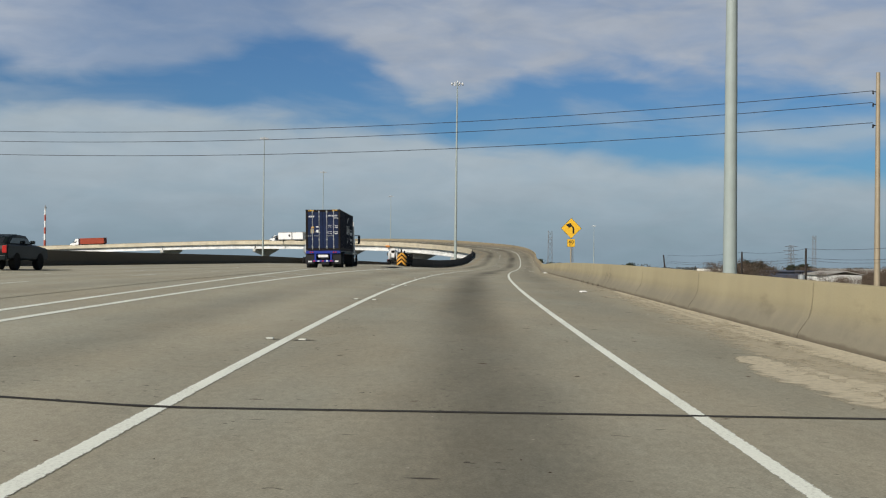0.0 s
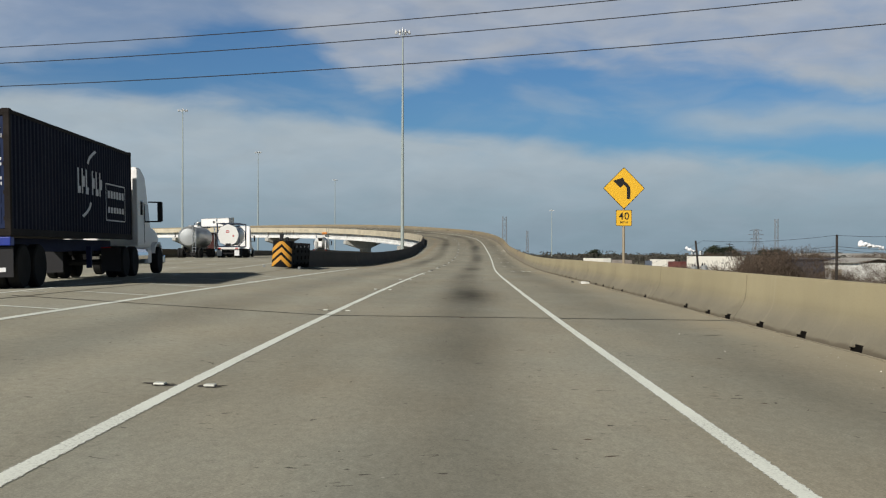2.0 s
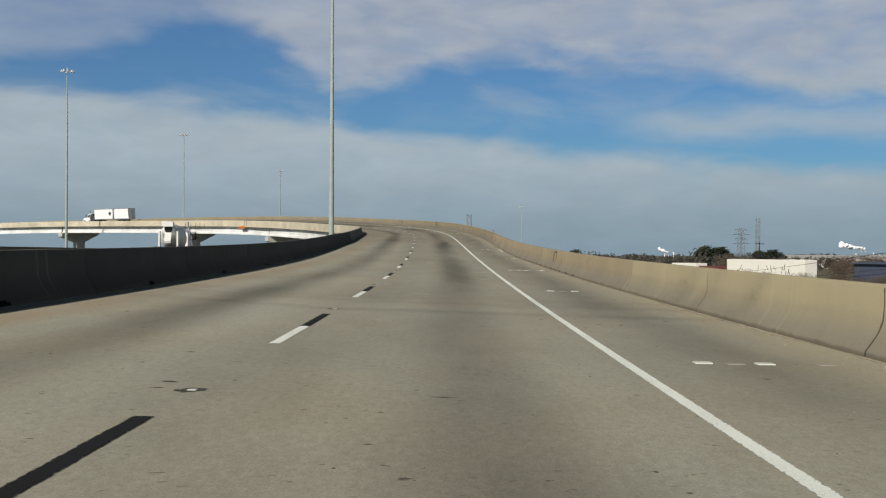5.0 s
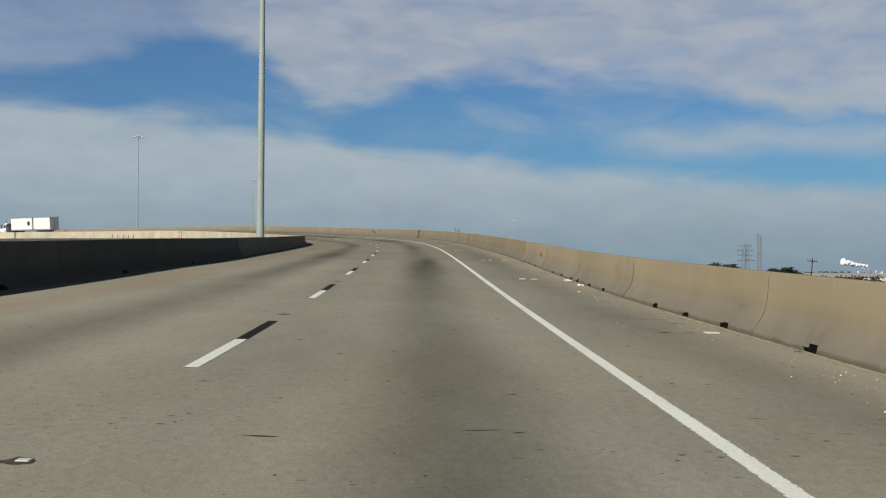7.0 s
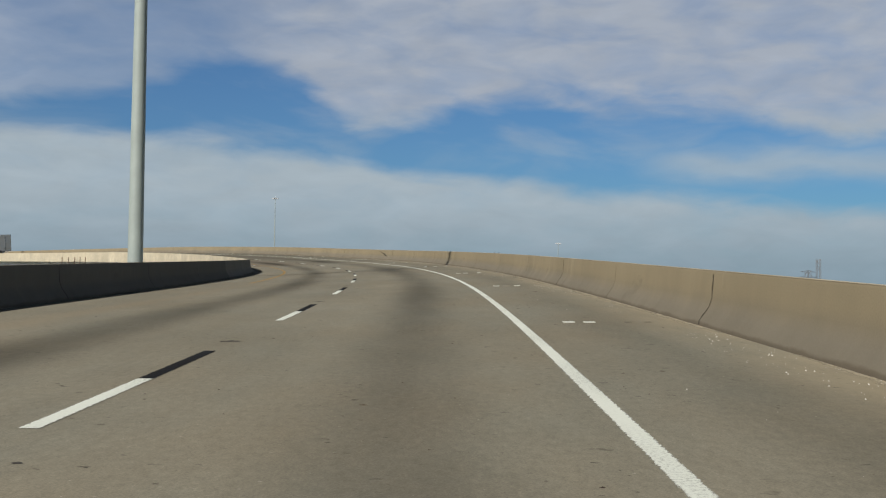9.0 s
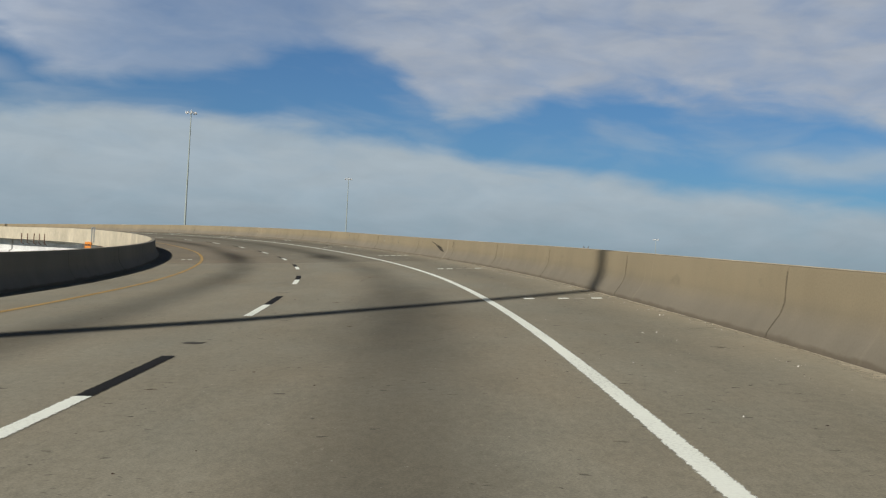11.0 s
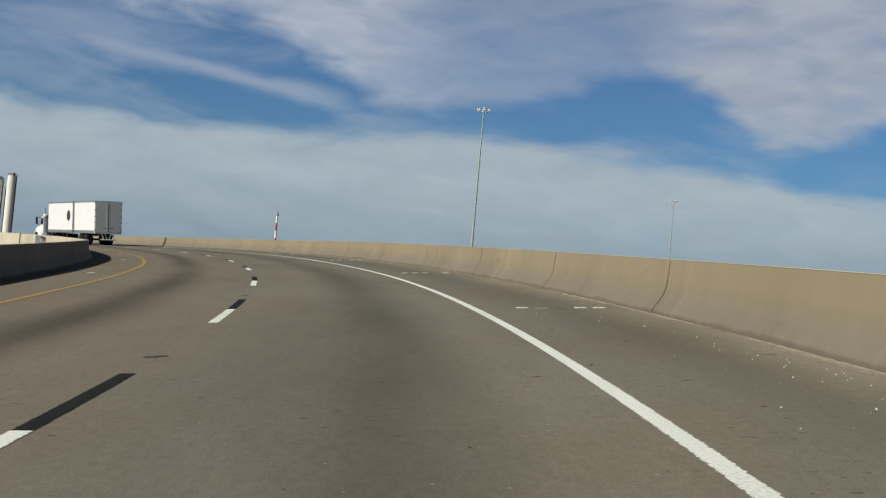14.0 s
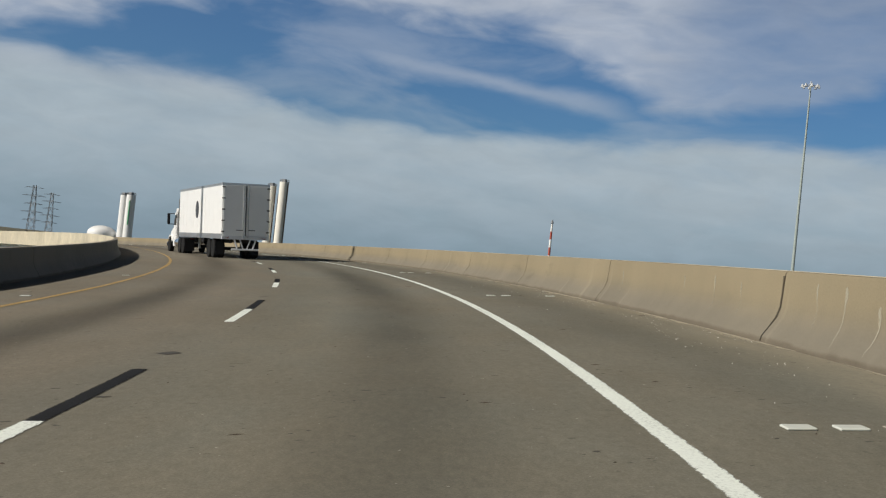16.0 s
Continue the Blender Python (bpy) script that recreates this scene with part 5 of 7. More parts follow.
def build_wood_pole(x, y, top, lean=0.0, cans=0, arm=True):
    thing = empty("wooden_pole", pose(x, y, GROUND, 0, lean, 8))
    tagged(thing, "weathered wooden utility pole" + (" with grey transformer cans" if cans else ""), "utility pole", "wooden poles beyond the barrier")
    h = top - GROUND
    part("shaft", tubes(((0, 0, -0.8), (0, 0, h), 0.15, 0.1), sides=10), WEATHERED_WOOD, thing, smooth=True)
    if arm:
        part("crossarm", boxes((-1.2, 1.2, -0.06, 0.06, h - 0.75, h - 0.62), bevel=0.01), WEATHERED_WOOD, thing)
        for dx in (-1.1, -0.45, 0.45, 1.1):
            part("insulator", tubes(((dx, 0, h - 0.62), (dx, 0, h - 0.42), 0.06, 0.04), sides=8), BLACK_PLASTIC, thing)
    for i in range(cans):
        cx = -0.55 + 1.15 * i
        can = part("transformer", tubes(((cx, -0.15, h - 4.0), (cx, -0.15, h - 2.9), 0.36), ((cx, -0.15, h - 2.9), (cx, -0.15, h - 2.8), 0.38, 0.3), sides=14), GALVANISED, thing, "grey transformer can")
        part("bushing", tubes(((cx - 0.12, -0.15, h - 2.8), (cx - 0.12, -0.15, h - 2.5), 0.06), ((cx + 0.14, -0.15, h - 2.8), (cx + 0.14, -0.15, h - 2.55), 0.06), sides=8), BLACK_PLASTIC, can)
    return thing


POLE_LINE = ((39.5, 90.0, 3.6), (37.8, 120.6, 3.5), (38.7, 150.7, 3.5), (34.2, 177.1, 3.3), (50.0, 290.0, -1.4))
for k, (x, y, top) in enumerate(POLE_LINE):
    build_wood_pole(x, y, top, (0.0, 0.0, 0.6, -6.0, 1.0)[k], (0, 1, 0, 2, 0)[k], False)
build_wood_pole(108.0, 420.0, 5.5, 4.0, 0)
for (xa, ya, za), (xb, yb, zb) in zip(POLE_LINE, POLE_LINE[1:]):
    for drop, sag in ((0.05, 0.3), (1.0, 0.35), (1.25, 0.4)):
        tagged(wire("service_wire", (xa, ya, za - drop), (xb, yb, zb - drop), sag, 0.015, BLACK_PLASTIC), "thin black service wire between wooden poles", "power line", "service wires")


# ---------------------------------------------------------------- distance: towers, silos, sheds, woods
PALE_STEEL = plain("pale_silo_paint", (0.82, 0.79, 0.70), 0.6, vary=0.12, grime=0.15, scale=0.3)
WHITE_STEEL = plain("white_tank_paint", (0.80, 0.80, 0.78), 0.5, vary=0.06, scale=0.4)
RUSTY = plain("rusty_steel", (0.16, 0.10, 0.07), 0.85, vary=0.3)
# far steel, its grey lightened for distance haze
LATTICE = plain("tower_steel", (0.22, 0.23, 0.24), 0.6, 0.4)


def build_lattice(x, y, top, wide, arms=0, name="lattice_tower", turn=0.0, taper=0.5):
    thing = empty(name, pose(x, y, GROUND, 0, 0, turn))
    tagged(thing, "far grey steel lattice tower" + (" with cross arms" if arms else ""), "tower", "far towers")
    h = top - GROUND
    w = lambda z: wide / 2 * (1 + (taper - 1) * z / h)
    bm = bmesh.new()
    levels = 8
    for sx, sy in ((-1, -1), (1, -1), (1, 1), (-1, 1)):
        tube(bm, (sx * w(0), sy * w(0), -0.5), (sx * w(h), sy * w(h), h), 0.14, sides=5)
    for i in range(levels):
        z0, z1 = h * i / levels, h * (i + 1) / levels
        for (ax, ay), (bx, by) in (((-1, -1), (1, -1)), ((1, -1), (1, 1)), ((1, 1), (-1, 1)), ((-1, 1), (-1, -1))):
            tube(bm, (ax * w(z0), ay * w(z0), z0), (bx * w(z1), by * w(z1), z1), 0.09, sides=4)
            tube(bm, (bx * w(z0), by * w(z0), z0), (ax * w(z1), ay * w(z1), z1), 0.09, sides=4)
    part("frame", bm, LATTICE, thing)
    for i in range(arms):
        z = h * (0.96 - 0.13 * i)
        span = 6.5 + 1.5 * (i % 2)
        part("cross_arm", tubes(((-span, 0, z), (0, 0, z + 1.2), 0.12), ((span, 0, z), (0, 0, z + 1.2), 0.12), ((-span, 0, z), (span, 0, z), 0.12), sides=5), LATTICE, thing)


build_lattice(98.6, 1108.0, 36.0, 4.5, taper=0.8)
build_lattice(379.4, 1178.6, 36.5, 3.4, taper=0.9)
build_lattice(128.0, 1180.0, 24.0, 3.0, taper=0.5)
build_lattice(297.0, 985.0, 22.0, 5.0, 4, "power_pylon", 20)
build_lattice(-690.0, 950.0, 40.0, 6.5, 5, "power_pylon", 40, 0.3)
build_lattice(-785.0, 1045.0, 40.0, 6.5, 5, "power_pylon", 40, 0.3)


def build_striped_stack(x, y, top):
    thing = empty("striped_stack", pose(x, y, GROUND))
    tagged(thing, "far slender stack striped red and white", "stack")
    h, count = top - GROUND, 9
    red = plain("stack_red", (0.42, 0.09, 0.06), 0.6)
    for i in range(count):
        part("band", tubes(((0, 0, h * i / count), (0, 0, h * (i + 1) / count), 1.7 - 0.08 * i, 1.62 - 0.08 * i), sides=12), red if i % 2 else WHITE_STEEL, thing)
    part("lantern", tubes(((0, 0, h), (0, 0, h + 4), 1.8, 0.4), sides=10), LATTICE, thing)


build_striped_stack(-522.0, 1457.0, 69.0)


def build_silo(x, y, top, r, label, lean_to=True):
    thing = empty("silo", pose(x, y, GROUND))
    tagged(thing, label, "silo", "silos by the plant")
    h = top - GROUND
    part("shell", tubes(((0, 0, -0.5), (0, 0, h), r), sides=24), PALE_STEEL if lean_to else WHITE_STEEL, thing, smooth=False)
    for z in np.arange(6, h - 1, 7.0):
        part("hoop", tubes(((0, 0, z), (0, 0, z + 0.35), r + 0.12), sides=24), PALE_STEEL if lean_to else WHITE_STEEL, thing)
    top_bm = bmesh.new()
    for i in range(16):
        a, b = 2 * math.pi * i / 16, 2 * math.pi * (i + 1) / 16
        tube(top_bm, (math.cos(a) * r, math.sin(a) * r, h + 1.1), (math.cos(b) * r, math.sin(b) * r, h + 1.1), 0.09, sides=5)
        tube(top_bm, (math.cos(a) * r, math.sin(a) * r, h), (math.cos(a) * r, math.sin(a) * r, h + 1.1), 0.07, sides=5)
    box(top_bm, -r * 0.5, r * 0.4, -r * 0.4, r * 0.4, h, h + 1.6)
    part("top_rail", top_bm, LATTICE, thing)
    if lean_to:
        part("ladder_cage", boxes((r - 0.1, r + 0.3, -0.25, 0.25, 4, h), bevel=0.05), RUSTY, thing, "rusty ladder cage")
    return thing


build_silo(-419.0, 887.0, 46.2, 2.3, "tall pale cement silo streaked with rust")
build_silo(-410.2, 886.2, 48.6, 2.5, "tall pale cement silo with a railed top")
plant_frame = part("steel_frame", tubes(((-415.6, 888.6, GROUND), (-415.6, 888.6, 42), 0.25), ((-413.9, 888.6, GROUND), (-413.9, 888.6, 44), 0.25), *[((-415.6, 888.6, z), (-413.9, 888.6, z + 2), 0.15) for z in range(0, 40, 4)], sides=6), RUSTY)
tagged(plant_frame, "rusty steel frame standing between two silos", "steel frame")
build_silo(-517.0, 873.5, 34.0, 2.3, "plain white steel storage silo", False)
green_silo = build_silo(-510.2, 872.2, 34.4, 2.6, "white storage silo with a green stripe of writing", False)
part("green_writing", boxes((1.3, 1.9, -2.55, -2.0, 22, 36), bevel=0.1), plain("green_paint", (0.06, 0.32, 0.14), 0.5), green_silo, "green unreadable lettering")


def build_dome(x, y, r, base):
    bm = bmesh.new()
    rings = []
    for k in range(9):
        a = radians(90 * k / 8)
        rings.append((max(0.2, r * math.cos(a)), r * 0.55 * math.sin(a)))
    bm.free()
    bm = lathe([(r, -base), *rings], 28, "Z")
    ob = part("storage_dome", bm, WHITE_STEEL, None, smooth=True)
    ob.matrix_world = pose(x, y, GROUND + base)
    tagged(ob, "low white domed storage tank", "storage tank")


build_dome(-528.0, 869.5, 8.3, 15.6)


# sheds and parked trailers beyond the right-hand barrier
def shed_material(name, colour):
    mat, k = material(name)
    where = k.add("ShaderNodeTexCoord").outputs["Object"]
    ribs = k.noise(k.stretch(where, (6, 6, 0.05)), 1.0, 2, 0.5)
    rust = k.noise(where, 0.5, 6, 0.65)
    base = k.mix(k.span(rust, 0.55, 0.75, 0, 0.5), colour, (0.16, 0.11, 0.08))
    scaled = k.add("ShaderNodeVectorMath", operation="SCALE")
    k.link(base, scaled.inputs[0]), k.link(k.span(ribs, 0.3, 0.7, 0.85, 1.1), scaled.inputs[3])
    finish(k, scaled.outputs[0], 0.6, ribs, 0.4, 0.05)
    return mat


SHED_WHITE, SHED_TAN, SHED_BLUE = shed_material("shed_white", (0.72, 0.72, 0.68)), shed_material("shed_tan", (0.42, 0.37, 0.28)), shed_material("shed_blue", (0.06, 0.075, 0.115))
ROOF_GREY = shed_material("roof_grey", (0.38, 0.37, 0.34))


def build_shed(x, y, long, deep, high, turn, wall, label, cover=None, pitch=0.09):
    thing = empty("warehouse", pose(x, y, GROUND, 0, 0, turn))
    tagged(thing, label, "building", "sheds beyond the barrier")
    part("wall", boxes((-long / 2, long / 2, -deep / 2, deep / 2, -0.5, high)), wall, thing)
    ring = [(-deep / 2 - 0.5, high - 0.05), (0, high + deep * pitch), (deep / 2 + 0.5, high - 0.05), (deep / 2 + 0.5, high + 0.12), (0, high + deep * pitch + 0.2), (-deep / 2 - 0.5, high + 0.12)]
    part("roof", side_shape(ring, -long / 2 - 0.4, long / 2 + 0.4), cover or ROOF_GREY, thing)
    for i in range(0 if wall is SHED_BLUE else max(1, int(long // 9))):
        cx = -long / 2 + 4.5 + i * 9
        part("door", boxes((cx - 1.8, cx + 1.8, -deep / 2 - 0.06, -deep / 2 + 0.02, -0.4, min(3.6, high - 0.8))), SHED_TAN, thing)


build_shed(200, 505, 34, 14, 4.4, -12, SHED_TAN, "low tan metal warehouse with a grey roof")
build_shed(90.5, 301.0, 20, 8, 5.6, -79, SHED_BLUE, "dark blue metal shed among bare trees", SHED_BLUE, 0.02)
build_shed(95.5, 283.0, 12, 9, 5.0, -79, SHED_WHITE, "small white shed with a grey roof")
build_shed(60, 520, 26, 9, 3.0, -4, SHED_WHITE, "long white metal store with a flat eave")
build_shed(255, 700, 60, 18, 5.2, -14, SHED_WHITE, "wide pale warehouse far off")
build_shed(-130, 690, 50, 20, 5.0, 6, SHED_WHITE, "long white warehouse past the flyover")


def build_trailer(x, y, turn, long, mat, label, high=4.1):
    thing = empty("parked_trailer", pose(x, y, GROUND, 0, 0, turn))
    tagged(thing, label, "trailer", "parked trailers")
    part("body", boxes((-long / 2, long / 2, -1.3, 1.3, 1.25, high), bevel=0.06), mat, thing)
    part("rail", boxes((-long / 2, long / 2, -1.32, 1.32, 1.12, 1.26)), ALUMINIUM, thing)
    for cx in (long / 2 - 1.6, long / 2 - 2.9):
        for sy in (-0.95, 0.95):
            w = part("wheel", lathe([(0.2, -0.16), (0.5, -0.16), (0.52, 0), (0.5, 0.16), (0.2, 0.16)], 16, "Y"), RUBBER, thing)
            w.matrix_local = pose(cx, sy, 0.52)
    part("landing_leg", boxes((-long / 2 + 2.4, -long / 2 + 2.6, -0.8, -0.6, 0, 1.2), (-long / 2 + 2.4, -long / 2 + 2.6, 0.6, 0.8, 0, 1.2)), GALVANISED, thing)
    return thing


DINGY = plain("dingy_trailer_paint", (0.80, 0.78, 0.70), 0.6, vary=0.14, scale=1.0, grime=0.25)
DULL = plain("dull_trailer_paint", (0.30, 0.27, 0.24), 0.7, vary=0.35, scale=0.8, grime=0.6)
scrawl = build_trailer(79.6, 333.9, -74, 23.0, DINGY, "long white parked trailer with dark scrawled lettering", 6.1)
rng = random.Random(3)
for i in range(30):
    cx, cz = rng.uniform(-8.0, 8.0), 3.6 + rng.uniform(-0.7, 0.7)
    a, l = rng.uniform(0, math.pi), rng.uniform(0.4, 1.1)
    part("scrawl", tubes(((cx, -1.31, cz), (cx + math.cos(a) * l, -1.31, cz + math.sin(a) * l), 0.05), sides=5), SIGN_BLACK, scrawl)
TRAILER_RED = plain("trailer_red", (0.17, 0.06, 0.052), 0.6, vary=0.4, grime=0.4)
build_trailer(74.6, 351.5, -74, 6.0, TRAILER_RED, "short red parked trailer in the yard", 4.7)
build_trailer(72.4, 360.0, -74, 9.0, DINGY, "dingy white parked trailer in the yard", 5.2)
build_trailer(70.5, 364.5, -74, 3.0, plain("trailer_blue", (0.12, 0.145, 0.19), 0.6, vary=0.3, grime=0.3), "short dull blue parked trailer in the yard", 4.8)
build_trailer(65.8, 383.0, -74, 8.0, DULL, "dull grey-brown parked trailer in the yard", 4.9)
build_trailer(61.5, 400.0, -74, 14.0, DINGY, "long dingy white parked trailer at the yard's end", 5.3)

# vegetation
def leaf_material(name, a, b):
    mat, k = material(name)
    info = k.add("ShaderNodeNewGeometry").outputs["Random Per Island"]
    where = k.add("ShaderNodeTexCoord").outputs["Object"]
    tone = k.mix(k.math("MULTIPLY", k.math("ADD", info, k.noise(where, 0.6, 4)), 0.5), a, b)
    finish(k, tone, 0.8)
    return mat


PINE = leaf_material("pine_needles", (0.014, 0.022, 0.012), (0.040, 0.052, 0.026))
TWIGS = leaf_material("bare_twigs", (0.060, 0.042, 0.030), (0.125, 0.090, 0.062))
BARK = plain("bark", (0.09, 0.07, 0.055), 0.95, vary=0.3)


def tree_meshes(seed, high, wide, bare):
    """A tapered trunk with limbs, and a crown of many small blades in uneven clumps."""
    r = random.Random(seed)
    trunk = bmesh.new()
    tube(trunk, (0, 0, -0.4), (0, 0, high * 0.55), 0.028 * high, 0.014 * high, 8)
    tips = []
    for i in range(11 if bare else 8):
        a, z = r.uniform(0, 6.28), high * r.uniform(0.22, 0.55)
        reach = wide * r.uniform(0.25, 0.5)
        tip = Vector((math.cos(a) * reach, math.sin(a) * reach, z + high * r.uniform(0.12, 0.38)))
        tube(trunk, (0, 0, z), tip, 0.010 * high, 0.003 * high, 5, False)
        tips.append(tip)
    tips.append(Vector((0, 0, high * 0.85)))
    crown = bmesh.new()
    for tip in tips:
        blob = wide * r.uniform(0.14, 0.26)
        for i in range(260 if bare else 300):
            d = Vector((r.gauss(0, 1), r.gauss(0, 1), r.gauss(0, 0.75))) * blob * 0.62
            c = tip + d
            c.z = min(c.z, high)
            if bare:
                w = Vector((r.uniform(-1, 1), r.uniform(-1, 1), r.uniform(0.2, 1.4))).normalized() * r.uniform(0.35, 0.9)
                o = Vector((r.uniform(-1, 1), r.uniform(-1, 1), 0)).normalized() * 0.024
                crown.faces.new([crown.verts.new(p) for p in (c - o, c + o, c + w)])
            else:
                u = Vector((r.uniform(-1, 1), r.uniform(-1, 1), r.uniform(-0.6, 0.6))).normalized() * r.uniform(0.2, 0.42)
                v = Vector((r.uniform(-1, 1), r.uniform(-1, 1), r.uniform(-0.6, 0.6))).normalized() * r.uniform(0.2, 0.42)
                crown.faces.new([crown.verts.new(p) for p in (c - u, c + v, c + u, c - v)])
    return trunk, crown


def build_tree(seed, high, wide, bare):
    name = "bare_tree" if bare else "evergreen_tree"
    thing = empty(name)
    trunk, crown = tree_meshes(seed, high, wide, bare)
    part("trunk", trunk, BARK, thing)
    part("crown", crown, TWIGS if bare else PINE, thing)
    tagged(thing, "leafless brown winter tree with fine twigs" if bare else "dark evergreen tree with an uneven crown", "tree", "trees beyond the barrier")
    return thing


rng = random.Random(11)
protos = {True: [build_tree(i, 6.5, 6.5, True) for i in range(3)], False: [build_tree(20 + i, 9.0, 6.5, False) for i in range(3)]}
spots = [(False, 190, 735, 1.2), (False, 196, 745, 1.32), (False, 203, 752, 1.25), (False, 211, 758, 1.1), (False, 226, 745, 1.05), (False, 233, 750, 1.1), (False, 241, 755, 0.95), (False, 103, 640, 1.0), (False, 55, 700, 1.2), (False, 64, 712, 1.0)]
for i in range(64):
    spots.append((True, rng.uniform(101, 190), rng.uniform(255, 335), rng.uniform(0.75, 1.1)))
for i in range(64):
    spots.append((True, rng.uniform(58, 125), rng.uniform(140, 245), rng.uniform(0.62, 0.9)))
for i in range(34):
    spots.append((True, rng.uniform(105, 260), rng.uniform(340, 470), rng.uniform(0.8, 1.1)))
for i in range(10):
    spots.append((False, rng.uniform(150, 330), rng.uniform(430, 640), rng.uniform(0.42, 0.62)))
# a tall thicket near the barrier
for i in range(9):
    spots.append((True, 48.0 + 0.9 * i + rng.uniform(-0.4, 0.4), rng.uniform(203, 214), rng.uniform(0.72, 0.9) if i < 3 else rng.uniform(0.95, 1.2)))
# low scrub before the yard
for i in range(46):
    spots.append((True, rng.uniform(52, 84), rng.uniform(205, 318), rng.uniform(0.42, 0.7)))
used = {True: 0, False: 0}
for bare, x, y, size in spots:
    m = pose(x, y, GROUND - 0.1, 0, 0, rng.uniform(0, 360)) @ Matrix.Diagonal((size, size, size, 1))
    if used[bare] < 3:
        protos[bare][used[bare]].matrix_world = m
    else:
        made = copy_thing(protos[bare][used[bare] % 3], m)
        made.scale = (size, size, size)
    used[bare] += 1


def build_far_woods():
    """The broken line of woods along the horizon, as many small clumps of blades."""
    r = random.Random(7)
    verts, faces = [], []
    for i in range(2600):
        a = radians(r.uniform(-62, 34))          # clockwise from +y
        d = r.uniform(620, 1250)
        x, y = math.sin(a) * d, math.cos(a) * d
        if abs(x + 20) < 60 and y < 1500:
            continue
        h = r.uniform(5.0, 9.5) * (0.7 + 0.5 * noise.noise((x * 0.01, y * 0.01, 3)))
        w = r.uniform(3, 7)
        for k in range(64):
            c = Vector((x + r.gauss(0, w * 0.45), y + r.gauss(0, w * 0.45), GROUND + h * r.random() ** 0.7))
            u = Vector((r.uniform(-1, 1), r.uniform(-1, 1), r.uniform(-1, 1))).normalized() * r.uniform(0.3, 0.8)
            v = Vector((r.uniform(-1, 1), r.uniform(-1, 1), r.uniform(-1, 1))).normalized() * r.uniform(0.3, 0.8)
            b = len(verts)
            verts += [c - u, c + v, c + u, c - v]
            faces.append((b, b + 1, b + 2, b + 3))
    mesh = bpy.data.meshes.new("far_woods")
    mesh.from_pydata([tuple(v) for v in verts], [], faces)
    mesh.materials.append(leaf_material("far_woods_leaves", (0.040, 0.040, 0.032), (0.072, 0.064, 0.050)))
    tagged(new("far_woods", mesh), "low broken line of winter woods on the horizon", "woods", kind="stuff")


build_far_woods()


def build_steam(x, y, z, size, drift):
    r = random.Random(int(x))
    bm = bmesh.new()
    for i in range(60):
        f = i / 59
        c = Vector((x + drift * f * size + r.gauss(0, size * 0.09), y + r.gauss(0, size * 0.1), z + size * 0.26 * f ** 0.7 + r.gauss(0, size * 0.05)))
        made = bmesh.ops.create_icosphere(bm, subdivisions=2, radius=size * (0.035 + 0.08 * f) * r.uniform(0.5, 1.3), matrix=Matrix.Translation(c))
        for v in made["verts"]:
            v.co += (v.co - c) * 0.5 * noise.noise(v.co * (3.0 / size))
    ob = part("steam_plume", bm, plain("steam_white", (0.85, 0.86, 0.88), 1.0, vary=0.05), None, smooth=True)
    tagged(ob, "white steam drifting from a far plant", "steam", kind="stuff")


def build_plant(x, y, s):
    thing = empty("far_plant", pose(x, y, GROUND))
    tagged(thing, "far grey plant with stacks and pipe racks", "plant", "plants on the horizon")
    r = random.Random(int(x))
    for i in range(7):
        cx, w, h = r.uniform(-40, 40) * s, r.uniform(1.5, 4) * s, r.uniform(12, 26) * s
        part("column", tubes(((cx, 0, -0.5), (cx, 0, h), w * 0.6), sides=10), LATTICE if i % 2 else WHITE_STEEL, thing)
    part("rack", boxes((-45 * s, 45 * s, -4, 4, 4 * s, 7 * s), (-45 * s, -44 * s, -4, 4, 0, 4 * s), (44 * s, 45 * s, -4, 4, 0, 4 * s)), LATTICE, thing)


build_plant(578, 1386, 0.5)
build_plant(369, 1461, 0.4)
build_steam(578, 1384, 8, 21, -1.3)
build_steam(369, 1459, 4, 12, -0.7)

# orange board hung under the parapet of the flyover, and droppers along its wall
board_at = ramp(404.3, left_kerb(404.3) - 0.60, -0.62)
board = empty("warning_board", Matrix.Translation(board_at) @ Matrix.Rotation(heading(404.3), 4, "Z"))
tagged(board, "long orange work-zone banner hung on the flyover's parapet", "sign board")
part("panel", boxes((-0.06, -0.02, -1.6, 1.6, -0.3, 0.3), bevel=0.01), ORANGE, board)
for v in (-1.15, -0.4, 0.4, 1.1):
    part("writing_bar", boxes((-0.066, -0.061, v - 0.28, v + 0.28, -0.08, 0.09)), SIGN_BLACK, board)
part("bracket", boxes((-0.05, 0.1, -2.6, -2.54, 0.2, 1.65), (-0.05, 0.1, -1.4, -1.34, 0.2, 1.65), (-0.05, 0.0, -2.6, -1.34, 1.6, 1.66)), GALVANISED, board)
drop = part("drain_rod", tubes(((0, 0, -0.9), (0, 0, 0.15), 0.05), ((0, 0, -0.9), (0.3, 0, -1.1), 0.05), sides=8), RUSTY)
tagged(drop, "short rusty drain pipe on the flyover's outer face", "drain pipe", "drain pipes on the flyover")
for i, s in enumerate((426.0, 428.3, 430.6, 433.4, 436.0)):
    m = Matrix.Translation(ramp(s, left_kerb(s) - 0.6)) @ Matrix.Rotation(heading(s), 4, "Z")
    if i:
        copy_thing(drop, m)
    else:
        drop.matrix_world = m

# litter and grit against the right-hand barrier
GRIT = plain("pale_grit", (0.62, 0.60, 0.55), 0.9, vary=0.3)
PAPER = plain("white_paper", (0.75, 0.75, 0.72), 0.8)


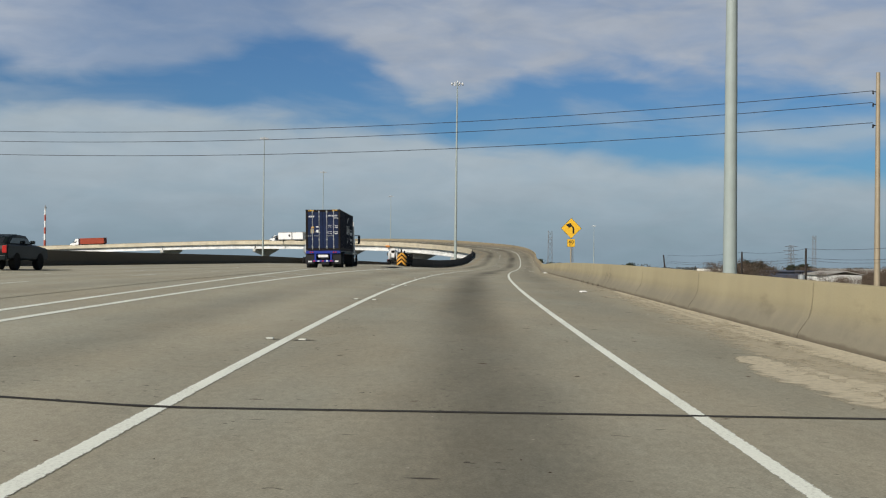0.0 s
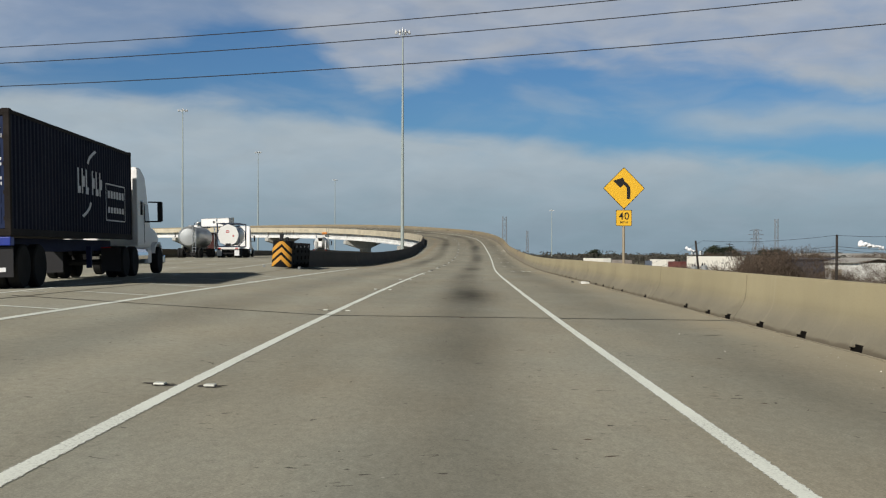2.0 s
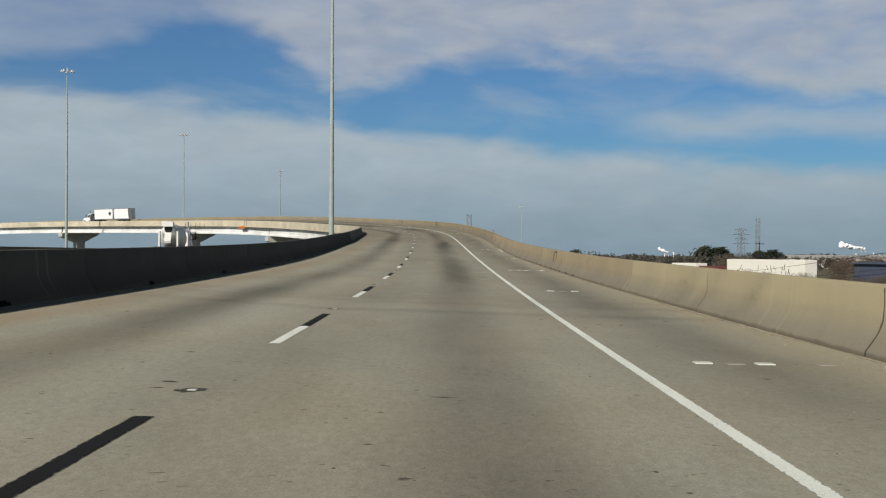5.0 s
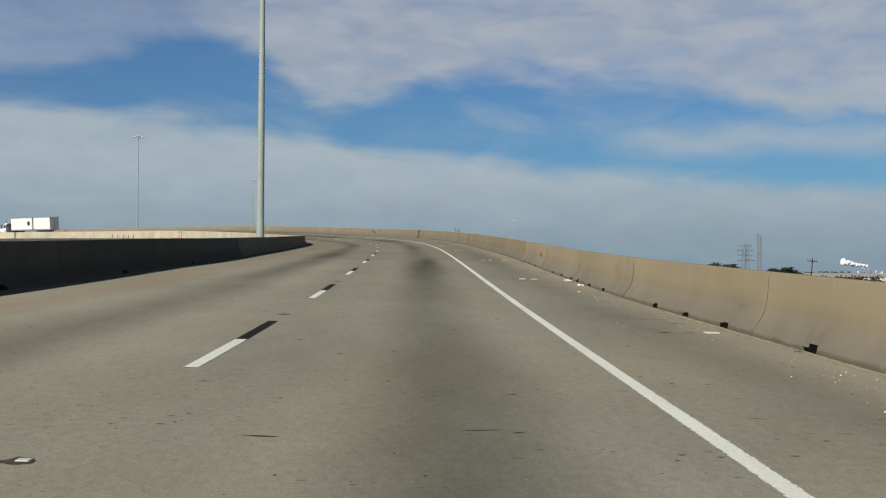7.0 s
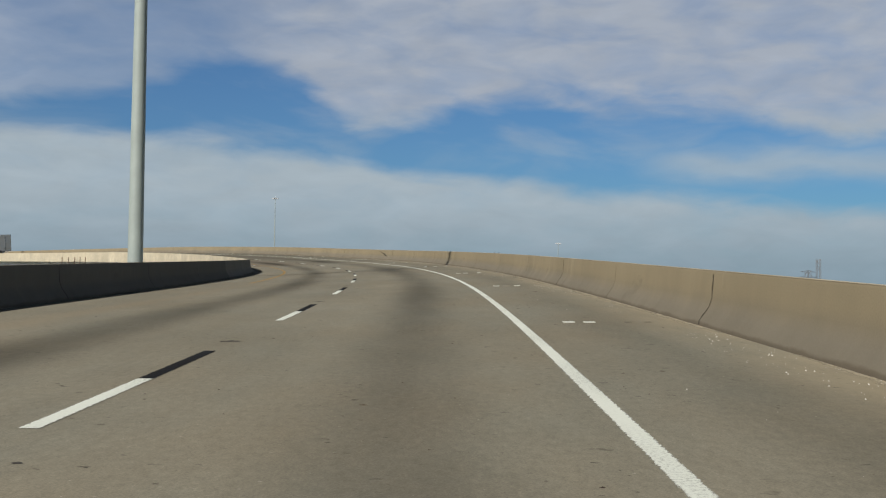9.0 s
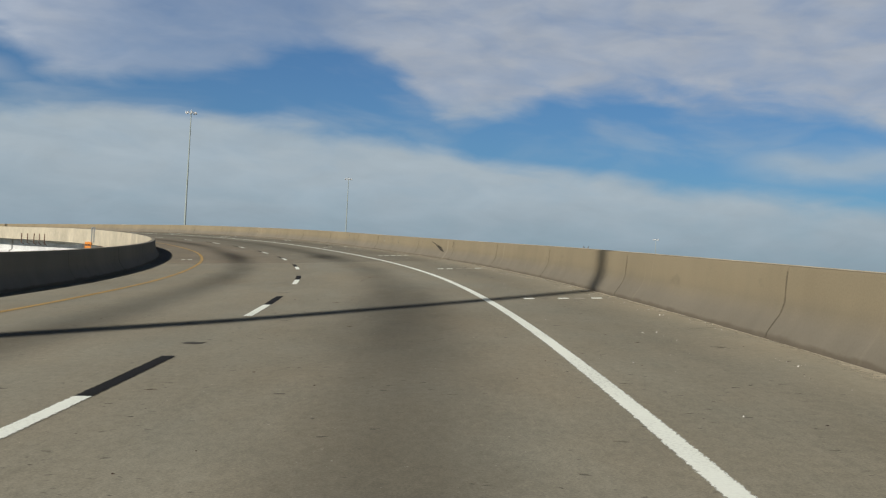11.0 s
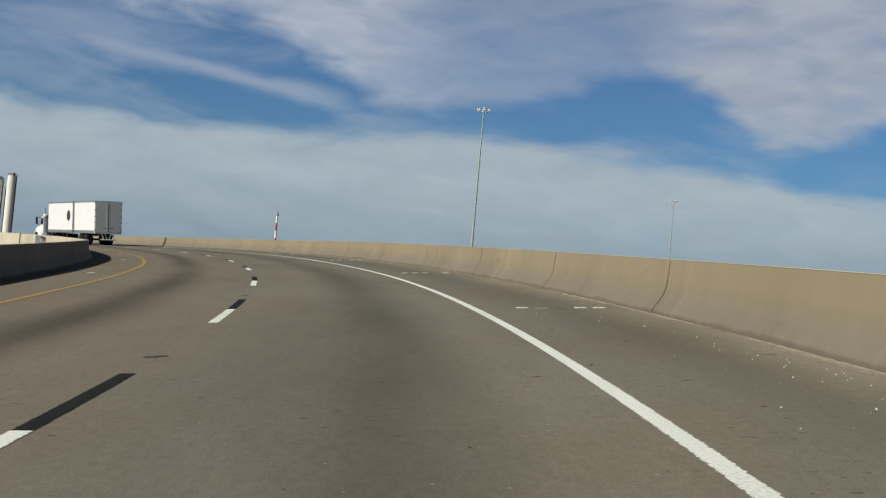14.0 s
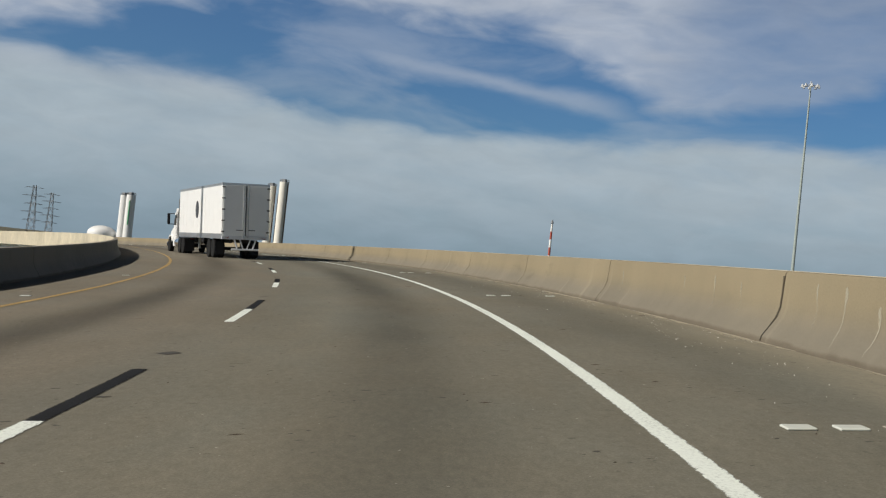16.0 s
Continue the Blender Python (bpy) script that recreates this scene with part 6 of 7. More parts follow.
def build_litter(s, lat, size, mat, seed, label, category="litter"):
    r = random.Random(seed)
    bm = bmesh.new()
    bmesh.ops.create_icosphere(bm, subdivisions=2, radius=size)
    for v in bm.verts:
        v.co *= 1 + r.uniform(-0.35, 0.35)
        v.co.z = max(-size * 0.25, v.co.z * 0.45)
        v.co.x *= 1.5
    ob = part("litter", bm, mat)
    ob.matrix_world = on_ramp(s, lat, size * 0.25) @ pose(0, 0, 0, 0, 0, r.uniform(0, 180))
    tagged(ob, label, category, "litter on the shoulder")


for i, (s, lat, size, mat, label) in enumerate(((35.7, 3.68, 0.08, PAPER, "crumpled white paper on the shoulder"), (98.4, 4.72, 0.12, PAPER, "torn white bag by the barrier"), (100.2, 4.42, 0.06, BLACK_PLASTIC, "black scrap by the barrier"),
                                                (218.8, 4.22, 0.10, GRIT, "torn grey packaging by the barrier"), (216.1, 4.2, 0.08, PAPER, "white scrap by the barrier"), (213.0, 3.7, 0.03, CERAMIC, "pale scrap by the barrier"),
                                                (368.0, 3.4, 0.04, BLACK_PLASTIC, "small dark scrap on the shoulder"))):
    build_litter(s, lat, size, mat, i, label)


def build_grit():
    r = random.Random(9)
    verts, faces = [], []
    for i in range(5200):
        s = r.choice((r.uniform(-5, 445), r.uniform(170, 445), r.uniform(170, 445)))
        lat = right_kerb(s) - 0.02 - abs(r.gauss(0, 0.75))
        if lat < 2.0 or noise.noise((s * 0.13, lat, 0)) < -0.05:
            continue
        p, q = ramp(s, lat, 0.004), 0.003 + 0.010 * r.random() ** 3
        b = len(verts)
        turn = r.uniform(0, 3)
        for k in range(3):
            verts.append((p.x + math.cos(turn + 2.1 * k) * q, p.y + math.sin(turn + 2.1 * k) * q, p.z - 0.004))
        verts.append((p.x, p.y, p.z + q * 0.8))
        faces += [(b, b + 1, b + 3), (b + 1, b + 2, b + 3), (b + 2, b, b + 3)]
    mesh = bpy.data.meshes.new("grit")
    mesh.from_pydata(verts, [], faces)
    mesh.materials.append(GRIT)
    tagged(new("grit", mesh), "loose pale grit scattered along the shoulder", "grit", kind="stuff")


build_grit()


def build_crumbs():
    """Slivers of tyre, bark and tar lying about the lanes."""
    r = random.Random(31)
    verts, faces = [], []
    for i in range(1100):
        s, lat = r.uniform(-6, 446), r.choice((r.uniform(-7.5, 4.4), r.uniform(-2.2, 1.6), r.uniform(1.9, 4.3)))
        long, wide, turn = 0.010 + 0.075 * r.random() ** 4, r.uniform(0.005, 0.014), r.gauss(0, 0.4)
        c, n_ = math.cos(turn), math.sin(turn)
        b = len(verts)
        for u, v in ((-1, -0.4), (0.1, -1), (1, 0.3), (-0.2, 1)):
            verts.append(tuple(ramp(s + n_ * u * long + c * v * wide, lat + c * u * long - n_ * v * wide, 0.0)))
        verts.append(tuple(ramp(s, lat, 0.003 + wide * 0.3)))
        faces += [(b + k, b + (k + 1) % 4, b + 4) for k in range(4)]
    mesh = bpy.data.meshes.new("road_crumbs")
    mesh.from_pydata(verts, [], faces)
    mesh.materials.append(leaf_material("crumbs", (0.018, 0.015, 0.012), (0.085, 0.05, 0.032)))
    tagged(new("road_crumbs", mesh), "dark slivers of rubber and bark strewn on the lanes", "road debris", kind="stuff")


build_crumbs()

# ---------------------------------------------------------------- vehicles. Their own axes: x right, y ahead, z up, rear end at y = 0
def each(name, mat, parent, *rows, bevel=0.0):
    """Alike blocks, each a part of its own."""
    for r in rows:
        part(name, boxes(r, bevel=bevel), mat, parent)


def wheel(parent, x, y, r=0.52, wide=0.28, rim=None, name="wheel"):
    hub = empty(name)
    hub.parent = parent
    hub.matrix_local = pose(x, y, r)
    w = wide / 2
    part("tyre", lathe([(r * 0.56, -w), (r * 0.93, -w), (r, -w * 0.75), (r, w * 0.75), (r * 0.93, w), (r * 0.56, w)], 24, "X"), RUBBER, hub)
    side = 1 if x > 0 else -1
    part("rim", lathe([(r * 0.58, side * -w * 0.9), (r * 0.58, side * w * 0.86), (r * 0.5, side * w * 0.9), (r * 0.42, side * w * 0.45), (r * 0.2, side * w * 0.5), (r * 0.17, side * w * 0.95), (0.02, side * w * 0.97)], 20, "X"), rim or ALUMINIUM, hub)
    return hub


def dual_axle(parent, y, half=1.17, r=0.52, rim=None):
    for side in (-1, 1):
        wheel(parent, side * half, y, r, 0.27, rim)
        wheel(parent, side * (half - 0.33), y, r, 0.27, rim)
    part("axle", tubes(((-half, y, r), (half, y, r), 0.09), sides=8), BLACK_PLASTIC, parent)


def build_tractor(parent, y0, paint, sleeper=True, chrome_rims=True, steer_gap=5.6):
    """A bonneted road tractor; y0 is the rear end of its frame."""
    rim = ALUMINIUM if chrome_rims else GALVANISED
    tractor = empty("tractor_unit")
    tractor.parent = parent
    tractor.matrix_local = pose(0, y0, 0)
    each("frame", BLACK_PLASTIC, tractor, (-0.45, -0.33, 0, 7.0, 0.75, 1.02), (0.33, 0.45, 0, 7.0, 0.75, 1.02), bevel=0.01)
    part("fifth_wheel", boxes((-0.5, 0.5, 0.6, 1.6, 1.02, 1.2), bevel=0.04), BLACK_PLASTIC, tractor)
    dual_axle(tractor, 0.6, 1.1, 0.5, rim), dual_axle(tractor, 1.95, 1.1, 0.5, rim)
    for side in (-1, 1):
        wheel(tractor, side * 1.05, steer_gap + 0.65, 0.5, 0.3, rim)
    back = 2.9 if sleeper else 3.9
    roof = 3.75 if sleeper else 2.85
    cab = [(back, 0.95), (5.0, 0.95), (5.15, 1.65), (5.0, 1.8), (4.55, 2.75), (4.2, roof - 0.25), (3.5, roof), (back, roof)]
    part("cab", side_shape(cab, -1.12, 1.12, 0.09), paint, tractor)
    part("bonnet", side_shape([(4.9, 0.75), (7.0, 0.62), (7.12, 0.8), (7.05, 1.45), (6.6, 1.62), (4.95, 1.86)], -0.98, 0.98, 0.12), paint, tractor)
    part("grille", boxes((-0.55, 0.55, 7.05, 7.14, 0.75, 1.4), bevel=0.03), CHROME, tractor)
    part("bumper", boxes((-1.2, 1.2, 7.0, 7.28, 0.35, 0.68), bevel=0.06), CHROME, tractor)
    part("windscreen", side_shape([(5.0, 1.88), (5.02, 1.9), (4.63, 2.7), (4.6, 2.7)], -0.98, 0.98), GLASS_DARK, tractor)
    for side in (-1, 1):
        x = side * 1.125
        lo, hi = sorted((x, x + side * 0.02))
        part("side_window", side_shape([(4.0, 1.85), (4.75, 1.85), (4.5, 2.5), (4.0, 2.5)], lo, hi), GLASS_DARK, tractor)
        if sleeper:
            part("sleeper_window", side_shape([(3.3, 2.1), (3.62, 2.1), (3.62, 2.6), (3.3, 2.6)], lo, hi), GLASS_DARK, tractor)
        part("door_seam", boxes((lo, hi - 0.012 if side > 0 else hi, 3.9, 3.92, 1.1, 2.6)), BLACK_PLASTIC, tractor)
        lo, hi = sorted((side * 0.72, side * 1.14))
        part("fuel_tank", tubes(((side * 0.86, 2.7, 0.68), (side * 0.86, 4.3, 0.68), 0.31), sides=16), CHROME, tractor)
        part("step", boxes((lo, hi, 4.4, 5.0, 0.4, 0.9), bevel=0.03), paint, tractor)
        part("fender", side_shape([(5.55, 0.75), (5.7, 1.05), (6.0, 1.16), (6.6, 1.16), (6.9, 1.0), (6.98, 0.75), (6.9, 0.75), (6.75, 0.98), (6.5, 1.08), (6.0, 1.08), (5.72, 0.95), (5.63, 0.75)], lo, hi), paint, tractor)
        arm = part("mirror_arm", tubes(((side * 1.12, 4.85, 1.9), (side * 1.5, 5.0, 1.9), 0.025), ((side * 1.12, 4.7, 2.6), (side * 1.5, 5.0, 2.6), 0.025), sides=6), BLACK_PLASTIC, tractor)
        lo, hi = sorted((side * 1.38, side * 1.56))
        part("mirror", boxes((lo, hi, 4.95, 5.08, 1.9, 2.62), bevel=0.03), BLACK_PLASTIC, arm)
        part("headlight", boxes((min(side * 0.62, side * 0.95), max(side * 0.62, side * 0.95), 7.0, 7.1, 0.95, 1.2), bevel=0.03), LAMP_GLASS, tractor)
        if sleeper:
            lo, hi = sorted((side * 1.05, side * 1.22))
            part("fairing", boxes((lo, hi, back - 0.45, back + 0.02, 1.1, roof - 0.1), bevel=0.03), paint, tractor)
        part("mud_flap", boxes((min(side * 0.6, side * 1.22), max(side * 0.6, side * 1.22), -0.12, -0.1, 0.2, 0.95)), BLACK_PLASTIC, tractor)
    if not sleeper:
        for side in (-1, 1):
            part("exhaust_stack", tubes(((side * 0.95, 3.75, 0.9), (side * 0.95, 3.75, 3.6), 0.075), sides=10), CHROME, tractor)
    each("brake_light", RED_LENS, tractor, (-0.9, -0.6, -0.1, -0.06, 0.85, 0.98), (0.6, 0.9, -0.1, -0.06, 0.85, 0.98))
    return tractor


def corrugated_side(x, y0, y1, z0, z1, side, pitch=0.28, depth=0.036):
    """A wall of pressed steel with upright folds."""
    bm = bmesh.new()
    count = int((y1 - y0) / pitch)
    pitch = (y1 - y0) / count
    prof = []
    for i in range(count):
        y = y0 + i * pitch
        prof += [(y, 0), (y + pitch * 0.28, 0), (y + pitch * 0.5, -depth), (y + pitch * 0.78, -depth)]
    prof.append((y1, 0))
    rows = [[bm.verts.new((x + side * d, y, z)) for y, d in prof] for z in (z0, z1)]
    for i in range(len(prof) - 1):
        bm.faces.new((rows[0][i], rows[0][i + 1], rows[1][i + 1], rows[1][i]))
    bmesh.ops.recalc_face_normals(bm, faces=bm.faces)
    bmesh.ops.solidify(bm, geom=list(bm.faces), thickness=0.004)
    return bm


def build_container(parent, y0, long, high, floor, paint, frame_paint, door_paint):
    """A steel shipping container whose doors face the rear."""
    c = empty("container")
    c.parent = parent
    c.matrix_local = pose(0, y0, floor)
    w = 1.219
    for side in (-1, 1):
        part("side_wall", corrugated_side(side * (w - 0.012), 0.12, long - 0.12, 0.17, high - 0.1, side), paint, c)
        lo, hi = sorted((side * (w - 0.14), side * w))
        for y in (0, long - 0.13):
            part("corner_post", boxes((lo, hi, y, y + 0.13, 0.1, high - 0.1), bevel=0.012), frame_paint, c)
        lo, hi = sorted((side * (w - 0.08), side * w))
        part("top_rail", boxes((lo, hi, 0.1, long - 0.1, high - 0.11, high - 0.02), bevel=0.01), frame_paint, c)
        part("bottom_rail", boxes((lo, hi, 0.1, long - 0.1, 0.0, 0.17), bevel=0.01), frame_paint, c)
        for y in (0, long - 0.18):
            for z in (0, high - 0.12):
                lo, hi = sorted((side * (w - 0.17), side * (w + 0.006)))
                part("corner_casting", boxes((lo, hi, y - 0.006, y + 0.186, z - 0.004, z + 0.124), bevel=0.015), frame_paint, c)
    part("roof", boxes((-w + 0.07, w - 0.07, 0.1, long - 0.1, high - 0.06, high - 0.03)), paint, c)
    part("floor", boxes((-w + 0.07, w - 0.07, 0.1, long - 0.1, 0.06, 0.16)), frame_paint, c)
    part("front_wall", boxes((-w + 0.1, w - 0.1, long - 0.07, long - 0.04, 0.1, high - 0.08)), paint, c)
    part("header", boxes((-w + 0.12, w - 0.12, 0.0, 0.09, high - 0.16, high - 0.01), bevel=0.01), frame_paint, c)
    part("sill", boxes((-w + 0.12, w - 0.12, 0.0, 0.1, 0.0, 0.16), bevel=0.01), frame_paint, c)
    for side in (-1, 1):
        lo, hi = sorted((side * 0.012, side * (w - 0.145)))
        door = part("door", boxes((lo, hi, 0.035, 0.08, 0.17, high - 0.17), bevel=0.008), door_paint, c)
        for k in range(5):
            z = 0.28 + k * (high - 0.5) / 5
            part("door_panel", boxes((lo + 0.07, hi - 0.07, 0.022, 0.036, z, z + (high - 0.5) / 5 - 0.09), bevel=0.006), door_paint, door)
        for x in (side * 0.27, side * 0.75):
            rod = part("lock_rod", tubes(((x, 0.0, 0.1), (x, 0.0, high - 0.06), 0.021), sides=8), GALVANISED, door)
            for z in (0.22, 0.75, 1.25, high - 0.55, high - 0.2):
                part("rod_bracket", boxes((x - 0.05, x + 0.05, -0.012, 0.03, z, z + 0.07)), GALVANISED, rod)
            part("handle", boxes((x - 0.02, x + 0.42 * (1 if side * x < 0.3 else -1) * 0.9, -0.035, -0.012, 1.02, 1.05) if side > 0 and x < 0.5 or side < 0 and x < -0.5 else (x - 0.38, x + 0.02, -0.035, -0.012, 1.02, 1.05)), GALVANISED, rod)
        for z in (0.35, 0.95, 1.6, 2.2):
            lo, hi = sorted((side * (w - 0.16), side * (w - 0.06)))
            part("hinge", boxes((lo, hi, -0.006, 0.03, z, z + 0.09)), frame_paint, door)
    return c


def marks(parent, rows, mat, y=-0.002, name="marking"):
    """Small flat marks on a rear face: (x0, x1, z0, z1)."""
    for x0, x1, z0, z1 in rows:
        part(name, boxes((x0, x1, y - 0.003, y, z0, z1)), mat, parent)


NAVY = plain("navy_container_paint", (0.009, 0.012, 0.028), 0.65, vary=0.3, grime=0.2, scale=1.2, gloss=0.12)
NAVY_DOOR = plain("navy_door_paint", (0.011, 0.021, 0.062), 0.6, vary=0.35, grime=0.15, scale=2, gloss=0.15)
DARK_FRAME = plain("dark_frame_paint", (0.016, 0.013, 0.012), 0.75, vary=0.4, grime=0.3, gloss=0.12)
CHASSIS_BLUE = plain("chassis_blue", (0.010, 0.030, 0.25), 0.45, vary=0.25, grime=0.35)
# the chassis blue darkened for the shadow under the container
CHASSIS_SHADE = plain("chassis_shaded_blue", (0.010, 0.016, 0.06), 0.65, vary=0.3, grime=0.2, gloss=0.15)
MARK_WHITE = plain("mark_white", (0.68, 0.69, 0.70), 0.6, vary=0.15)


def build_container_truck():
    x, y = -9.05, 80.0
    truck = empty("container_truck", Matrix.Translation(main_point(x, y)) @ pose(0, 0, 0, 0.25, -1.2, 0.6))
    tagged(truck, "white tractor pulling a dark navy shipping container on a blue chassis", "truck")
    floor, high = 1.22, 2.90
    c = build_container(truck, 0.0, 12.19, high, floor, NAVY, DARK_FRAME, NAVY_DOOR)
    # marks on the doors: yellow triangle, plate, round sticker, rows of figures as bars
    tri = [(-0.86, 1.93), (-0.62, 1.93), (-0.74, 2.14)]
    bm = bmesh.new()
    bm.faces.new([bm.verts.new((a, 0.018, z - floor + 1.22 - 0.35)) for a, z in tri])
    bmesh.ops.recalc_face_normals(bm, faces=bm.faces)
    part("warning_triangle", bm, SIGN_YELLOW, c)
    marks(c, [(-0.88, -0.64, 1.22, 1.52)], plain("tan_plate", (0.36, 0.30, 0.18), 0.6), 0.02, "data_plate")
    marks(c, [(-0.5, -0.32, 1.63, 1.72)], MARK_WHITE, 0.02, "sticker")
    part("round_sticker", tubes(((-0.41, 0.021, 1.37), (-0.41, 0.012, 1.37), 0.1), sides=20), MARK_WHITE, c)
    for k in range(4):
        marks(c, [(0.36 + k * 0.068, 0.40 + k * 0.068, 2.41, 2.50)], MARK_WHITE, 0.02, "number_bar")
    for k in range(7):
        marks(c, [(0.66 + k * 0.062 + (0.05 if k == 6 else 0), 0.70 + k * 0.062 + (0.05 if k == 6 else 0), 2.41, 2.50)], MARK_WHITE, 0.02, "number_bar")
    lettering("45G1", 0.13, 0.92, 0.012, 2.24, MARK_WHITE, c, "size_code")
    for z in (1.72, 1.6, 1.28, 1.16):
        marks(c, [(0.82 + k * 0.045, 0.845 + k * 0.045, z, z + 0.07) for k in range(5)] + [(0.36 + k * 0.035, 0.38 + k * 0.035, z + 0.03, z + 0.07) for k in range(3)] + [(0.52 + k * 0.035, 0.54 + k * 0.035, z + 0.03, z + 0.07) for k in range(3)], MARK_WHITE, 0.02, "weight_bar")
    for sx in (-1, 1):
        for k in range(4):
            a = sx * (0.98 - k * 0.1)
            marks(c, [(a - 0.03, a + 0.03, high - 0.10, high - 0.03)], SIGN_YELLOW, -0.002, "height_mark")
    marks(c, [(-1.0, -0.9, 2.36, 2.46), (-0.86, -0.78, 2.36, 2.46), (-0.74, -0.62, 2.36, 2.46)], MARK_WHITE, 0.02, "emblem_bar")
    # the maker's mark on the side, as plain upright bars and two swooshes, proud of the folds
    xs = 1.222
    for k in range(6):
        yy = 5.6 + k * 0.42 + (0.25 if k > 2 else 0)
        part("side_mark", boxes((xs, xs + 0.003, yy, yy + 0.13, 1.25, 1.95), (xs, xs + 0.003, yy + 0.13, yy + 0.3, 1.25 + 0.2 * (k % 2), 1.45 + 0.3 * (k % 2))), MARK_WHITE, c)
    for sgn, y1, z1 in ((1, 6.6, 2.15), (-1, 6.9, 1.05)):
        bm = bmesh.new()
        strip = [(bm.verts.new((xs + 0.002, y1 + 0.9 * f * sgn, z1 + 0.42 * sgn * (f ** 0.6))), bm.verts.new((xs + 0.002, y1 + 0.9 * f * sgn + 0.16, z1 + 0.42 * sgn * (f ** 0.6) - 0.05))) for f in np.linspace(0, 1, 7)]
        for p, q in zip(strip, strip[1:]):
            bm.faces.new((p[0], p[1], q[1], q[0]))
        bmesh.ops.recalc_face_normals(bm, faces=bm.faces)
        part("side_swoosh", bm, MARK_WHITE, c)
    frame_rows = [(xs, xs + 0.003, 8.7, 11.2, 0.55, 0.59), (xs, xs + 0.003, 8.7, 11.2, 1.66, 1.70), (xs, xs + 0.003, 8.7, 8.75, 0.55, 1.7), (xs, xs + 0.003, 11.15, 11.2, 0.55, 1.7)]
    part("panel_outline", boxes(*frame_rows), MARK_WHITE, c)
    for k in range(6):
        for z0, z1 in ((1.25, 1.48), (0.8, 0.98)):
            part("panel_bar", boxes((xs, xs + 0.003, 8.95 + k * 0.36, 9.2 + k * 0.36, z0, z1)), MARK_WHITE, c)
    # chassis
    each("chassis_beam", CHASSIS_SHADE, truck, (-0.55, -0.42, 0.1, 11.9, 0.86, 1.2), (0.42, 0.55, 0.1, 11.9, 0.86, 1.2), bevel=0.01)
    part("rear_bolster", boxes((-1.22, 1.22, -0.05, 0.22, 1.0, 1.2), bevel=0.02), CHASSIS_BLUE, truck)
    each("guard_upright", CHASSIS_BLUE, truck, (-0.62, -0.5, -0.02, 0.1, 0.45, 1.02), (0.5, 0.62, -0.02, 0.1, 0.45, 1.02))
    part("guard_bar", boxes((-0.75, 0.75, -0.05, 0.06, 0.42, 0.54), bevel=0.01), CHASSIS_BLUE, truck)
    for k in range(5):
        part("reflector", boxes((-0.7 + k * 0.3, -0.56 + k * 0.3, -0.056, -0.051, 0.44, 0.52)), RED_LENS if k % 2 == 0 else MARK_WHITE, truck)
    part("number_plate", boxes((-0.35, 0.35, -0.03, -0.01, 0.74, 0.92)), MARK_WHITE, truck)
    for sx in (-1, 1):
        for k in range(2):
            a = sx * (0.74 + k * 0.16)
            part("tail_light", tubes(((a, -0.075, 1.1), (a, -0.04, 1.1), 0.055), sides=12), RED_LENS, truck)
        lo, hi = sorted((sx * 0.64, sx * 1.24))
        flap = part("mud_flap", boxes((lo, hi, 0.06, 0.085, 0.28, 0.98), bevel=0.004), BLACK_PLASTIC, truck)
        part("flap_badge", boxes((lo + 0.17, hi - 0.17, 0.05, 0.058, 0.4, 0.5), bevel=0.003), MARK_WHITE, flap)
        part("landing_leg", boxes((sx * 0.7 - 0.07, sx * 0.7 + 0.07, 8.6, 8.74, 0.35, 1.0)), CHASSIS_SHADE, truck)
    dual_axle(truck, 0.85, 1.1, 0.52, GALVANISED), dual_axle(truck, 2.1, 1.1, 0.52, GALVANISED)
    build_tractor(truck, 10.6, WHITE_BODY, True)


build_container_truck()


